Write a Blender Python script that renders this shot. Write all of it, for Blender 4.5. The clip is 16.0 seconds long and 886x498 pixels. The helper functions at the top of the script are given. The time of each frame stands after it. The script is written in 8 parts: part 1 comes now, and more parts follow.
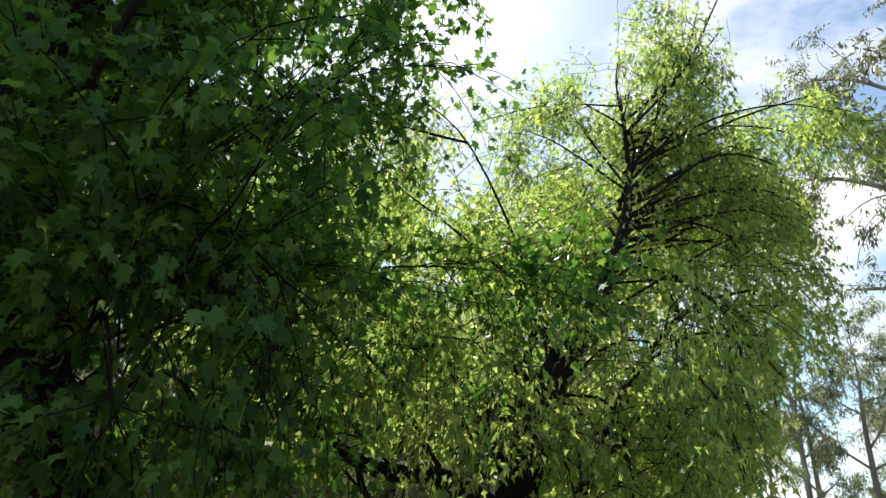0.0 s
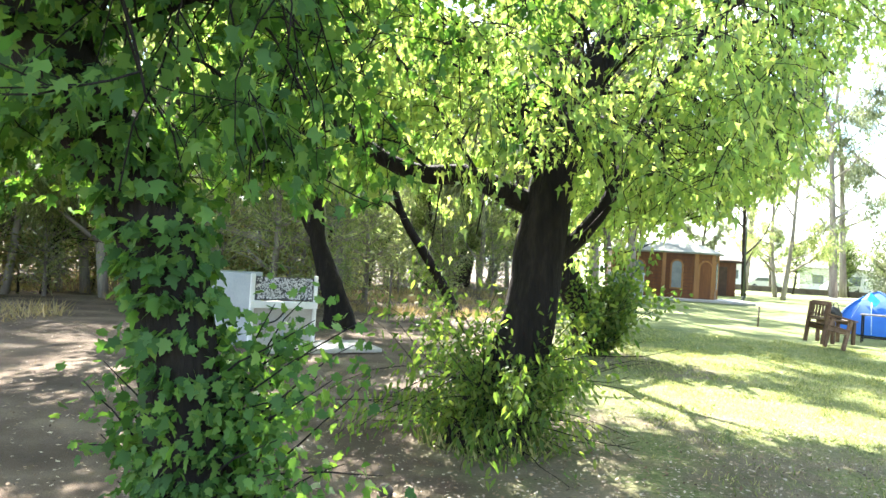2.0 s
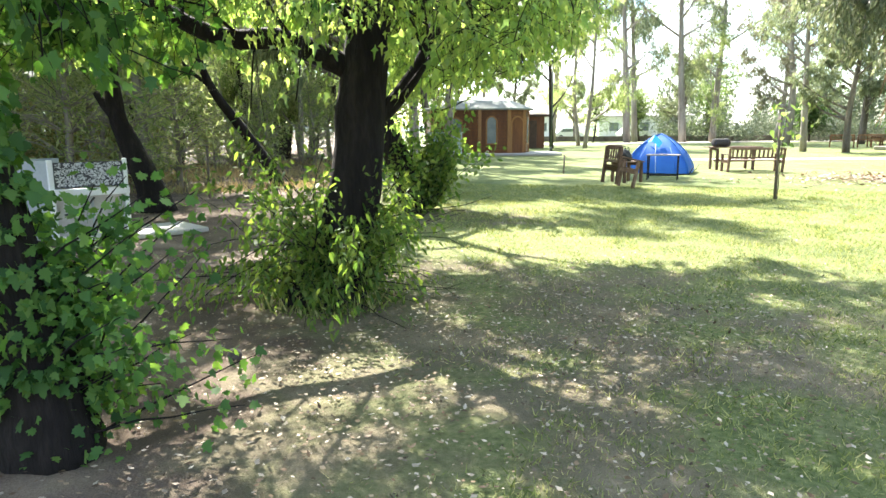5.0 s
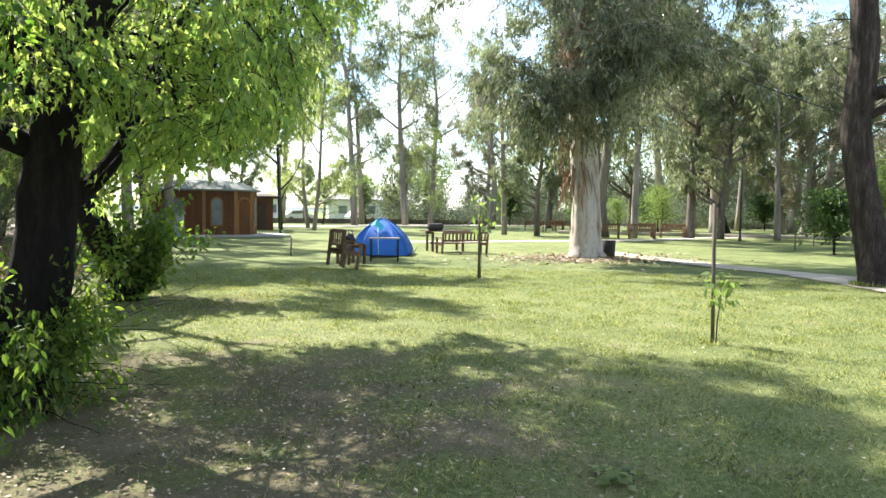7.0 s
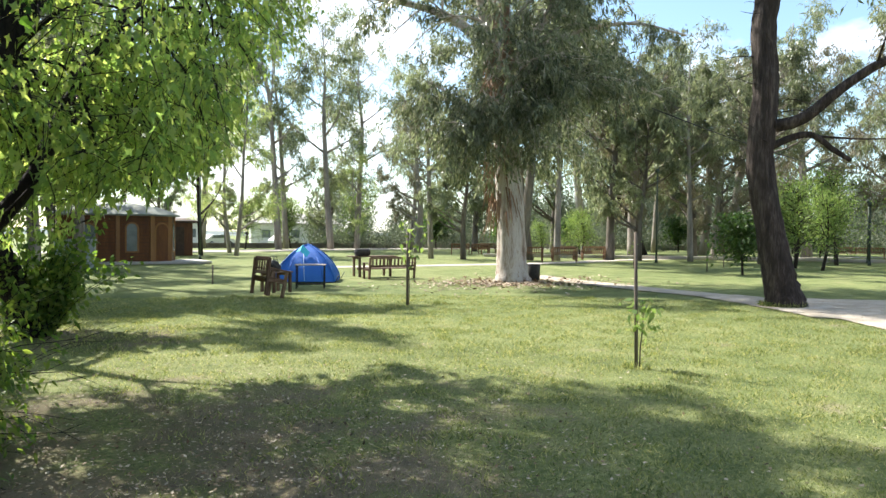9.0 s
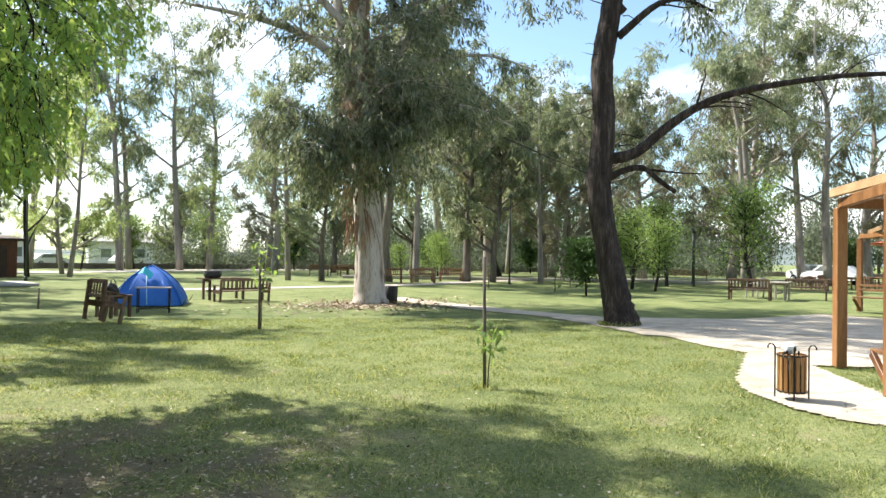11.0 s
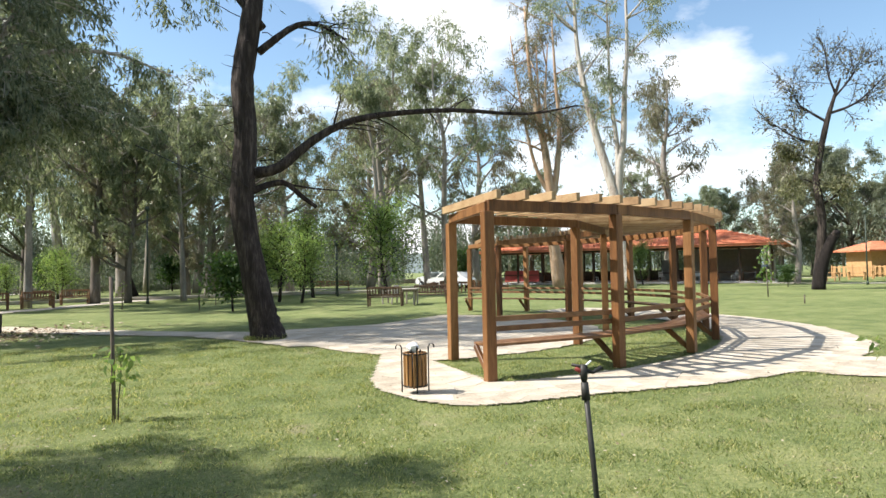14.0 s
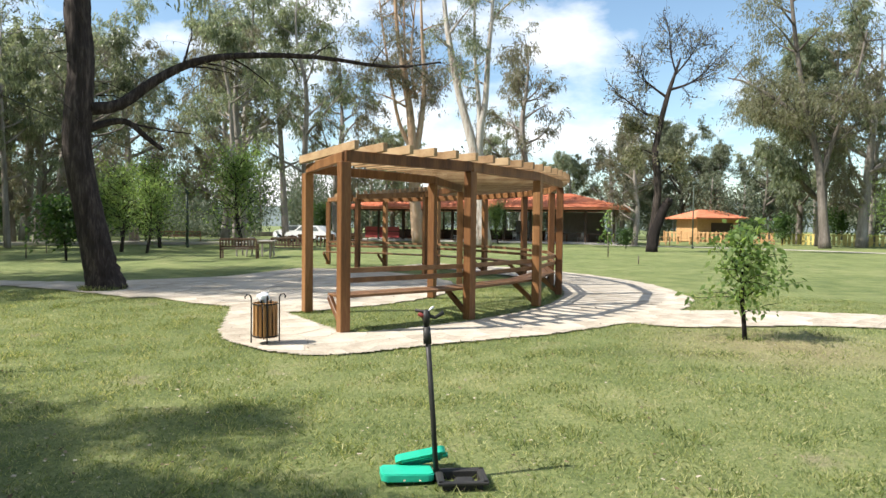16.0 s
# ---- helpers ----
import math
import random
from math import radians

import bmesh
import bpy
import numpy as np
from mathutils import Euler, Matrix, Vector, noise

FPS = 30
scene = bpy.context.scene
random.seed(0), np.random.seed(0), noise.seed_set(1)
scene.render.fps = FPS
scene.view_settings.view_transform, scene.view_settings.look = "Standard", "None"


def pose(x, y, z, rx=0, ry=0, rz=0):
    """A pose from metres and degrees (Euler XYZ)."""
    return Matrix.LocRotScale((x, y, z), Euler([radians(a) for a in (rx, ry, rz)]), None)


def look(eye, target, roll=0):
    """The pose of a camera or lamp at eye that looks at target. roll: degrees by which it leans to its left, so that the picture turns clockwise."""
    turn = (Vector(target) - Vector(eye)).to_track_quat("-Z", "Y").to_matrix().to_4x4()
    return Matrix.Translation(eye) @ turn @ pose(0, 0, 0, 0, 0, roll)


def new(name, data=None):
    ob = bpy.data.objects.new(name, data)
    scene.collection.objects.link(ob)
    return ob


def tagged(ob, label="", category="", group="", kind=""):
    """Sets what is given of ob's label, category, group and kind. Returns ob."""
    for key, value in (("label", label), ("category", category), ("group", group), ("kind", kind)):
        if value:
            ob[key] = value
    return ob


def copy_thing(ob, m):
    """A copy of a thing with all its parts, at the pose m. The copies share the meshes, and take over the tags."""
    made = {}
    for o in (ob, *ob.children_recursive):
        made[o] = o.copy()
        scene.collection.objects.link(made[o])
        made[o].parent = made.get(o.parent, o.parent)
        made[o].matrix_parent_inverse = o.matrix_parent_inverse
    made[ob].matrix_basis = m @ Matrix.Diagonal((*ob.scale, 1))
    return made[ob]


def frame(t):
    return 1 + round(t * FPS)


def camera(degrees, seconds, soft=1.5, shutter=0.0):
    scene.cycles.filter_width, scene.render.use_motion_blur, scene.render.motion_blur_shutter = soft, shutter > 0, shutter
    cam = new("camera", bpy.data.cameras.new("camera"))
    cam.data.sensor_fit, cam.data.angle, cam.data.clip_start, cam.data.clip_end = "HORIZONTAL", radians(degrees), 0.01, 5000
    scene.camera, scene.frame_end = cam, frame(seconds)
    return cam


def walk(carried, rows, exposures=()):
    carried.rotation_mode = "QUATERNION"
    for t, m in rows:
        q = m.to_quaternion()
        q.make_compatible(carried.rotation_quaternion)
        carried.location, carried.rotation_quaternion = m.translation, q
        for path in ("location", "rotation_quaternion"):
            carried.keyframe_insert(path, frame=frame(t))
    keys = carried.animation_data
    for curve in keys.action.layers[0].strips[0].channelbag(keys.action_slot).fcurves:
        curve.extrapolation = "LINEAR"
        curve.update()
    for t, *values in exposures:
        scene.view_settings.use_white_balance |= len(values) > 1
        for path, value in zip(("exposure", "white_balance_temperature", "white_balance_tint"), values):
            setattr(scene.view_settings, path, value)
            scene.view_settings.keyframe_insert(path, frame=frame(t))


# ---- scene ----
cam = camera(66.84, 16.0)
PATH = [
    (0.0, -0.052, 0.196, 1.627, 113.01, -5.03, 2.23),
    (0.5, -0.060, 0.217, 1.605, 106.35, -6.86, 4.89),
    (1.0, -0.069, 0.257, 1.483, 99.55, -6.13, 7.39),
    (1.5, -0.063, 0.293, 1.420, 94.34, -4.92, 6.03),
    (2.0, -0.055, 0.317, 1.387, 90.74, -3.56, 5.21),
    (2.5, -0.055, 0.333, 1.373, 88.84, -2.85, 5.27),
    (3.0, -0.056, 0.347, 1.344, 84.72, -2.28, 4.84),
    (3.2, -0.055, 0.341, 1.335, 82.85, -1.97, 4.81),
    (5.3, -0.078, 0.101, 1.371, 79.89, 0.26, -14.47),
    (5.5, -0.079, 0.079, 1.381, 80.79, 0.22, -17.75),
    (6.0, -0.061, 0.031, 1.410, 84.01, 0.08, -24.37),
    (6.5, -0.011, -0.031, 1.413, 86.17, -0.28, -28.14),
    (7.0, 0.019, -0.048, 1.421, 86.86, -0.78, -32.35),
    (7.5, 0.009, -0.027, 1.448, 87.69, -0.95, -36.13),
    (8.0, -0.009, -0.006, 1.469, 88.45, -0.63, -37.68),
    (10.5, 0.031, -0.036, 1.530, 90.70, -1.15, -43.18),
    (11.0, 0.062, -0.073, 1.536, 90.80, -0.84, -50.50),
    (11.5, 0.056, -0.122, 1.545, 90.85, -0.01, -57.15),
    (12.0, 0.038, -0.150, 1.552, 91.06, 0.56, -64.38),
    (12.5, 0.008, -0.170, 1.562, 91.23, 1.00, -69.70),
    (13.0, 0.001, -0.180, 1.562, 91.47, 1.48, -73.65),
    (13.5, 0.001, -0.187, 1.560, 91.81, 1.53, -77.07),
    (14.0, 0.023, -0.189, 1.551, 91.86, 1.15, -79.82),
    (14.5, 0.033, -0.190, 1.550, 91.65, 0.62, -81.60),
    (15.0, 0.031, -0.204, 1.546, 91.30, -0.20, -83.32),
    (15.5, 0.025, -0.219, 1.522, 90.15, -0.76, -86.02),
    (16.0, 0.001, -0.269, 1.495, 88.07, -0.65, -91.60),
]
EXPOSURES = [(0.0, 0.72), (0.5, 1.6), (1.0, 2.3), (2.0, 2.92), (3.2, 2.9), (5.5, 2.28), (6.5, 1.87), (8.0, 1.45), (11.0, 1.33), (13.0, 1.08), (16.0, 0.88)]
walk(cam, [(t, pose(x, y, z, rx, ry, rz)) for t, x, y, z, rx, ry, rz in PATH], EXPOSURES)

# ---- world and sun ----
SUN_AZ = (-0.24, 0.97)          # towards the sun, in plan
SUN_EL = 47.0
world = bpy.data.worlds.new("sky")
scene.world = world
world.use_nodes = True
wn, wl = world.node_tree.nodes, world.node_tree.links
wn.clear()
w_out = wn.new("ShaderNodeOutputWorld")
w_bg = wn.new("ShaderNodeBackground")
w_sky = wn.new("ShaderNodeTexSky")
w_sky.sky_type = "NISHITA"
w_sky.sun_disc = False
w_sky.sun_elevation = radians(SUN_EL)
w_sky.sun_rotation = math.atan2(SUN_AZ[0], SUN_AZ[1])
w_sky.dust_density = 0.6
w_bg.inputs["Strength"].default_value = 0.064
w_tc = wn.new("ShaderNodeTexCoord")
w_map = wn.new("ShaderNodeMapping")
w_map.inputs["Scale"].default_value = (1.0, 1.0, 2.2)
w_map.inputs["Location"].default_value = (0.35, 0.1, 0.4)
w_noise = wn.new("ShaderNodeTexNoise")
w_noise.inputs["Scale"].default_value = 2.6
w_noise.inputs["Detail"].default_value = 7.0
w_noise.inputs["Roughness"].default_value = 0.55
w_ramp = wn.new("ShaderNodeValToRGB")
w_ramp.color_ramp.elements[0].position = 0.50
w_ramp.color_ramp.elements[1].position = 0.66
w_mix = wn.new("ShaderNodeMixRGB")
w_mix.inputs["Color2"].default_value = (13.0, 13.0, 13.2, 1)
wl.new(w_tc.outputs["Generated"], w_map.inputs["Vector"])
wl.new(w_map.outputs["Vector"], w_noise.inputs["Vector"])
wl.new(w_noise.outputs["Fac"], w_ramp.inputs["Fac"])
wl.new(w_ramp.outputs["Color"], w_mix.inputs["Fac"])
w_gain = wn.new("ShaderNodeMixRGB")
w_gain.blend_type = "MULTIPLY"
w_gain.inputs["Fac"].default_value = 1.0
w_gain.inputs["Color2"].default_value = (1.64, 1.74, 1.70, 1)
wl.new(w_sky.outputs["Color"], w_gain.inputs["Color1"])
wl.new(w_gain.outputs["Color"], w_mix.inputs["Color1"])
wl.new(w_mix.outputs["Color"], w_bg.inputs["Color"])
wl.new(w_bg.outputs["Background"], w_out.inputs["Surface"])

sun_data = bpy.data.lights.new("sun", "SUN")
sun_data.energy = 5.0
sun_data.angle = radians(0.6)
sun_data.color = (1.0, 0.945, 0.87)
sun = new("sun", sun_data)
_h = math.cos(radians(SUN_EL)) / math.hypot(*SUN_AZ)
sun.matrix_world = look((SUN_AZ[0] * _h * 60, SUN_AZ[1] * _h * 60, 60 * math.sin(radians(SUN_EL))), (0, 0, 0))


# ---- materials ----
def base_mat(name, rough=0.8):
    m = bpy.data.materials.new(name)
    m.use_nodes = True
    nt = m.node_tree
    b = nt.nodes["Principled BSDF"]
    b.inputs["Roughness"].default_value = rough
    b.inputs["Specular IOR Level"].default_value = 0.3
    return m, nt, b


def ramp_node(nt, cols, pos=None):
    r = nt.nodes.new("ShaderNodeValToRGB")
    n = len(cols)
    while len(r.color_ramp.elements) < n:
        r.color_ramp.elements.new(0.5)
    for i, c in enumerate(cols):
        r.color_ramp.elements[i].position = pos[i] if pos else i / (n - 1)
        r.color_ramp.elements[i].color = (*c, 1)
    return r


def noise_node(nt, scale, detail=5, vec=None, rough=0.55):
    n = nt.nodes.new("ShaderNodeTexNoise")
    n.inputs["Scale"].default_value = scale
    n.inputs["Detail"].default_value = detail
    n.inputs["Roughness"].default_value = rough
    if vec is not None:
        nt.links.new(vec, n.inputs["Vector"])
    return n


def coords(nt, stretch=(1, 1, 1), kind="Object"):
    tc = nt.nodes.new("ShaderNodeTexCoord")
    mp = nt.nodes.new("ShaderNodeMapping")
    mp.inputs["Scale"].default_value = stretch
    nt.links.new(tc.outputs[kind], mp.inputs["Vector"])
    return mp.outputs["Vector"]


def bump_in(nt, b, height, strength, dist):
    bp = nt.nodes.new("ShaderNodeBump")
    bp.inputs["Strength"].default_value = strength
    bp.inputs["Distance"].default_value = dist
    nt.links.new(height, bp.inputs["Height"])
    nt.links.new(bp.outputs["Normal"], b.inputs["Normal"])


def mottled(name, cols, scale=6.0, fine=60.0, rough=0.8, bump=0.3, dist=0.01, stretch=(1, 1, 1), vary=0.0, metal=0.0):
    """Two scales of noise between the colours, fine relief, and a shift from object to object."""
    m, nt, b = base_mat(name, rough)
    b.inputs["Metallic"].default_value = metal
    v = coords(nt, stretch)
    a, f = noise_node(nt, scale, 5, v), noise_node(nt, fine, 4, v)
    mx = nt.nodes.new("ShaderNodeMath")
    mx.operation = "MULTIPLY_ADD"
    nt.links.new(f.outputs["Fac"], mx.inputs[0])
    mx.inputs[1].default_value = 0.45
    ad = nt.nodes.new("ShaderNodeMath")
    ad.operation = "MULTIPLY_ADD"
    nt.links.new(a.outputs["Fac"], ad.inputs[0])
    ad.inputs[1].default_value = 0.8
    ad.inputs[2].default_value = -0.125
    nt.links.new(ad.outputs[0], mx.inputs[2])
    fac = mx.outputs[0]
    if vary:
        oi = nt.nodes.new("ShaderNodeObjectInfo")
        vv = nt.nodes.new("ShaderNodeMath")
        vv.operation = "MULTIPLY_ADD"
        nt.links.new(oi.outputs["Random"], vv.inputs[0])
        vv.inputs[1].default_value = vary
        sh = nt.nodes.new("ShaderNodeMath")
        sh.operation = "SUBTRACT"
        nt.links.new(fac, sh.inputs[0])
        sh.inputs[1].default_value = vary / 2
        nt.links.new(sh.outputs[0], vv.inputs[2])
        fac = vv.outputs[0]
    r = ramp_node(nt, cols, [0.25 + 0.5 * i / (len(cols) - 1) for i in range(len(cols))])
    nt.links.new(fac, r.inputs["Fac"])
    nt.links.new(r.outputs["Color"], b.inputs["Base Color"])
    bump_in(nt, b, mx.outputs[0], bump, dist)
    return m


def leaf_mat(name, cols, trans, gloss=0.5, through_share=0.45):
    """Leaves: a glossy front, light coming through the blade, a shade of its own for each leaf."""
    m, nt, b = base_mat(name, gloss)
    g = nt.nodes.new("ShaderNodeNewGeometry")
    r = ramp_node(nt, cols)
    nt.links.new(g.outputs["Random Per Island"], r.inputs["Fac"])
    nt.links.new(r.outputs["Color"], b.inputs["Base Color"])
    t = nt.nodes.new("ShaderNodeBsdfTranslucent")
    mul = nt.nodes.new("ShaderNodeMixRGB")
    mul.blend_type = "MULTIPLY"
    mul.inputs["Fac"].default_value = 1.0
    mul.inputs["Color2"].default_value = (*trans, 1)
    nt.links.new(r.outputs["Color"], mul.inputs["Color1"])
    nt.links.new(mul.outputs["Color"], t.inputs["Color"])
    mix = nt.nodes.new("ShaderNodeMixShader")
    mix.inputs["Fac"].default_value = through_share
    out = nt.nodes["Material Output"]
    nt.links.new(b.outputs["BSDF"], mix.inputs[1])
    nt.links.new(t.outputs["BSDF"], mix.inputs[2])
    nt.links.new(mix.outputs["Shader"], out.inputs["Surface"])
    return m


def ground_mat():
    """Mown lawn with dry and bare patches, running out into trodden earth under the wood."""
    m, nt, b = base_mat("ground", 0.95)
    N, L = nt.nodes.new, nt.links.new
    tc = N("ShaderNodeTexCoord")
    v = tc.outputs["Object"]
    big, mid, fine = noise_node(nt, 0.23, 4, v), noise_node(nt, 1.3, 6, v), noise_node(nt, 28, 4, v)
    grain = noise_node(nt, 140, 3, v)
    lawn = ramp_node(nt, [(0.055, 0.076, 0.027), (0.15, 0.178, 0.062), (0.27, 0.28, 0.122), (0.44, 0.40, 0.25)], [0.33, 0.45, 0.58, 0.70])
    lush = ramp_node(nt, [(0.05, 0.076, 0.023), (0.135, 0.176, 0.054), (0.265, 0.275, 0.11)], [0.34, 0.49, 0.64])
    add = N("ShaderNodeMath"); add.operation = "MULTIPLY_ADD"
    L(mid.outputs["Fac"], add.inputs[0]); add.inputs[1].default_value = 0.35
    a2 = N("ShaderNodeMath"); a2.operation = "MULTIPLY_ADD"
    L(big.outputs["Fac"], a2.inputs[0]); a2.inputs[1].default_value = 0.25
    a3 = N("ShaderNodeMath"); a3.operation = "MULTIPLY"
    L(fine.outputs["Fac"], a3.inputs[0]); a3.inputs[1].default_value = 0.4
    L(a3.outputs[0], a2.inputs[2]); L(a2.outputs[0], add.inputs[2])
    L(add.outputs[0], lawn.inputs["Fac"]); L(add.outputs[0], lush.inputs["Fac"])
    off = N("ShaderNodeVectorMath"); off.operation = "DISTANCE"       # the watered lawn lies farther out
    L(v, off.inputs[0]); off.inputs[1].default_value = (0.6, 6.2, 0.0)
    wet = N("ShaderNodeMapRange"); L(off.outputs["Value"], wet.inputs["Value"])
    wet.inputs["From Min"].default_value = 2.6; wet.inputs["From Max"].default_value = 7.5; wet.inputs["To Max"].default_value = 0.7
    sward = N("ShaderNodeMixRGB"); L(wet.outputs[0], sward.inputs["Fac"]); L(lawn.outputs["Color"], sward.inputs["Color1"]); L(lush.outputs["Color"], sward.inputs["Color2"])
    far3 = N("ShaderNodeVectorMath"); far3.operation = "DISTANCE"      # straw-dry turf where the path bends
    L(v, far3.inputs[0]); far3.inputs[1].default_value = (8.6, -5.0, 0.0)
    far3w = N("ShaderNodeMath"); far3w.operation = "MULTIPLY_ADD"
    L(mid.outputs["Fac"], far3w.inputs[0]); far3w.inputs[1].default_value = 2.4; L(far3.outputs["Value"], far3w.inputs[2])
    zone3 = N("ShaderNodeMapRange"); L(far3w.outputs[0], zone3.inputs["Value"])
    zone3.inputs["From Min"].default_value = 1.6; zone3.inputs["From Max"].default_value = 3.5
    zone3.inputs["To Min"].default_value = 0.8; zone3.inputs["To Max"].default_value = 0.0
    straw = ramp_node(nt, [(0.13, 0.10, 0.05), (0.30, 0.25, 0.13), (0.48, 0.42, 0.26)], [0.36, 0.5, 0.66])
    L(add.outputs[0], straw.inputs["Fac"])
    turf = N("ShaderNodeMixRGB"); L(zone3.outputs[0], turf.inputs["Fac"]); L(sward.outputs["Color"], turf.inputs["Color1"]); L(straw.outputs["Color"], turf.inputs["Color2"])
    earth = ramp_node(nt, [(0.05, 0.037, 0.026), (0.125, 0.093, 0.067), (0.28, 0.222, 0.166)], [0.32, 0.5, 0.7])
    e1 = N("ShaderNodeMath"); e1.operation = "MULTIPLY_ADD"
    L(grain.outputs["Fac"], e1.inputs[0]); e1.inputs[1].default_value = 0.35
    e2 = N("ShaderNodeMath"); e2.operation = "MULTIPLY"
    L(mid.outputs["Fac"], e2.inputs[0]); e2.inputs[1].default_value = 0.65
    L(e2.outputs[0], e1.inputs[2]); L(e1.outputs[0], earth.inputs["Fac"])
    # the earth lies left of a wavering line and in a bare patch round the leafy trunks
    sep = N("ShaderNodeSeparateXYZ"); L(v, sep.inputs[0])
    edge = N("ShaderNodeMath"); edge.operation = "MULTIPLY_ADD"      # x - 0.06*y
    L(sep.outputs["Y"], edge.inputs[0]); edge.inputs[1].default_value = -0.09; L(sep.outputs["X"], edge.inputs[2])
    wav = N("ShaderNodeMath"); wav.operation = "MULTIPLY_ADD"
    L(mid.outputs["Fac"], wav.inputs[0]); wav.inputs[1].default_value = 2.6; L(edge.outputs[0], wav.inputs[2])
    rng_ = N("ShaderNodeMapRange"); L(wav.outputs[0], rng_.inputs["Value"])
    rng_.inputs["From Min"].default_value = 0.25; rng_.inputs["From Max"].default_value = 1.5
    rng_.inputs["To Min"].default_value = 1.0; rng_.inputs["To Max"].default_value = 0.0
    # worn spots in the lawn
    far = N("ShaderNodeVectorMath"); far.operation = "DISTANCE"
    L(v, far.inputs[0]); far.inputs[1].default_value = (0.5, 4.5, 0.0)
    zone = N("ShaderNodeMapRange"); L(far.outputs["Value"], zone.inputs["Value"])
    zone.inputs["From Min"].default_value = 1.6; zone.inputs["From Max"].default_value = 4.4
    zone.inputs["To Min"].default_value = 0.27; zone.inputs["To Max"].default_value = 0.0
    worn = N("ShaderNodeMath"); worn.operation = "ADD"
    L(mid.outputs["Fac"], worn.inputs[0]); L(zone.outputs[0], worn.inputs[1])
    wear = N("ShaderNodeMapRange"); L(worn.outputs[0], wear.inputs["Value"])
    wear.inputs["From Min"].default_value = 0.62; wear.inputs["From Max"].default_value = 0.8; wear.inputs["To Max"].default_value = 0.8
    far2 = N("ShaderNodeVectorMath"); far2.operation = "DISTANCE"      # bare soil by the second maple
    L(v, far2.inputs[0]); far2.inputs[1].default_value = (2.3, 10.6, 0.0)
    zone2 = N("ShaderNodeMapRange"); L(far2.outputs["Value"], zone2.inputs["Value"])
    zone2.inputs["From Min"].default_value = 0.5; zone2.inputs["From Max"].default_value = 1.9
    zone2.inputs["To Min"].default_value = 0.34; zone2.inputs["To Max"].default_value = 0.0
    both = N("ShaderNodeMath"); both.operation = "ADD"
    L(zone.outputs[0], both.inputs[0]); L(zone2.outputs[0], both.inputs[1]); L(both.outputs[0], worn.inputs[1])
    mxx = N("ShaderNodeMath"); mxx.operation = "MAXIMUM"
    L(rng_.outputs[0], mxx.inputs[0]); L(wear.outputs[0], mxx.inputs[1])
    mix = N("ShaderNodeMixRGB")
    L(mxx.outputs[0], mix.inputs["Fac"]); L(turf.outputs["Color"], mix.inputs["Color1"]); L(earth.outputs["Color"], mix.inputs["Color2"])
    L(mix.outputs["Color"], b.inputs["Base Color"])
    hsum = N("ShaderNodeMath"); hsum.operation = "ADD"
    L(fine.outputs["Fac"], hsum.inputs[0]); L(grain.outputs["Fac"], hsum.inputs[1])
    bump_in(nt, b, hsum.outputs[0], 0.7, 0.03)
    return m


M_GROUND = ground_mat()
M_MAPLE = leaf_mat("maple_leaf", [(0.065, 0.115, 0.042), (0.095, 0.155, 0.055), (0.13, 0.185, 0.066), (0.18, 0.225, 0.085)], (4.6, 4.2, 2.4), 0.34, 0.6)
M_MAPLE.node_tree.nodes["Principled BSDF"].inputs["Specular IOR Level"].default_value = 0.55
M_MAPLE_DARK = leaf_mat("ivy_leaf", [(0.028, 0.075, 0.022), (0.05, 0.125, 0.034), (0.085, 0.18, 0.045), (0.13, 0.225, 0.06)], (2.4, 2.3, 0.9), 0.6, 0.42)
M_EUC_DEEP = leaf_mat("deep_eucalyptus_leaf", [(0.065, 0.085, 0.055), (0.11, 0.13, 0.086), (0.165, 0.18, 0.125), (0.24, 0.25, 0.18)], (1.8, 1.85, 1.25), 0.35, 0.4)
M_EUC_MIXED = leaf_mat("mixed_eucalyptus_leaf", [(0.09, 0.105, 0.06), (0.15, 0.15, 0.09), (0.19, 0.185, 0.115), (0.23, 0.235, 0.14)], (1.6, 1.6, 1.1), 0.45, 0.4)
M_EUC = leaf_mat("eucalyptus_leaf", [(0.095, 0.122, 0.08), (0.15, 0.175, 0.115), (0.21, 0.232, 0.158), (0.28, 0.29, 0.205)], (1.8, 1.85, 1.25), 0.38, 0.45)
M_EUC_DRY = leaf_mat("dry_eucalyptus_leaf", [(0.13, 0.12, 0.085), (0.19, 0.17, 0.12), (0.17, 0.185, 0.115)], (1.5, 1.5, 1.15), 0.5, 0.4)
M_WOOD = leaf_mat("wood_leaf", [(0.12, 0.165, 0.07), (0.19, 0.24, 0.11), (0.27, 0.31, 0.16), (0.33, 0.34, 0.21)], (2.1, 2.1, 1.4), 0.45, 0.55)
M_YOUNG = leaf_mat("young_tree_leaf", [(0.085, 0.145, 0.05), (0.13, 0.19, 0.068), (0.18, 0.235, 0.09)], (2.3, 2.3, 1.3), 0.42, 0.5)
M_FAR = leaf_mat("far_leaf", [(0.08, 0.105, 0.07), (0.12, 0.145, 0.095), (0.17, 0.185, 0.125)], (1.2, 1.25, 1.0), 0.6, 0.3)
M_SUCKER = leaf_mat("sucker_leaf", [(0.05, 0.092, 0.024), (0.075, 0.135, 0.034), (0.12, 0.172, 0.046), (0.15, 0.19, 0.056)], (2.2, 2.25, 1.0), 0.5, 0.52)
M_SHRUB = leaf_mat("shrub_leaf", [(0.03, 0.06, 0.02), (0.05, 0.09, 0.028), (0.08, 0.12, 0.04)], (1.8, 2.0, 1.0), 0.5, 0.4)
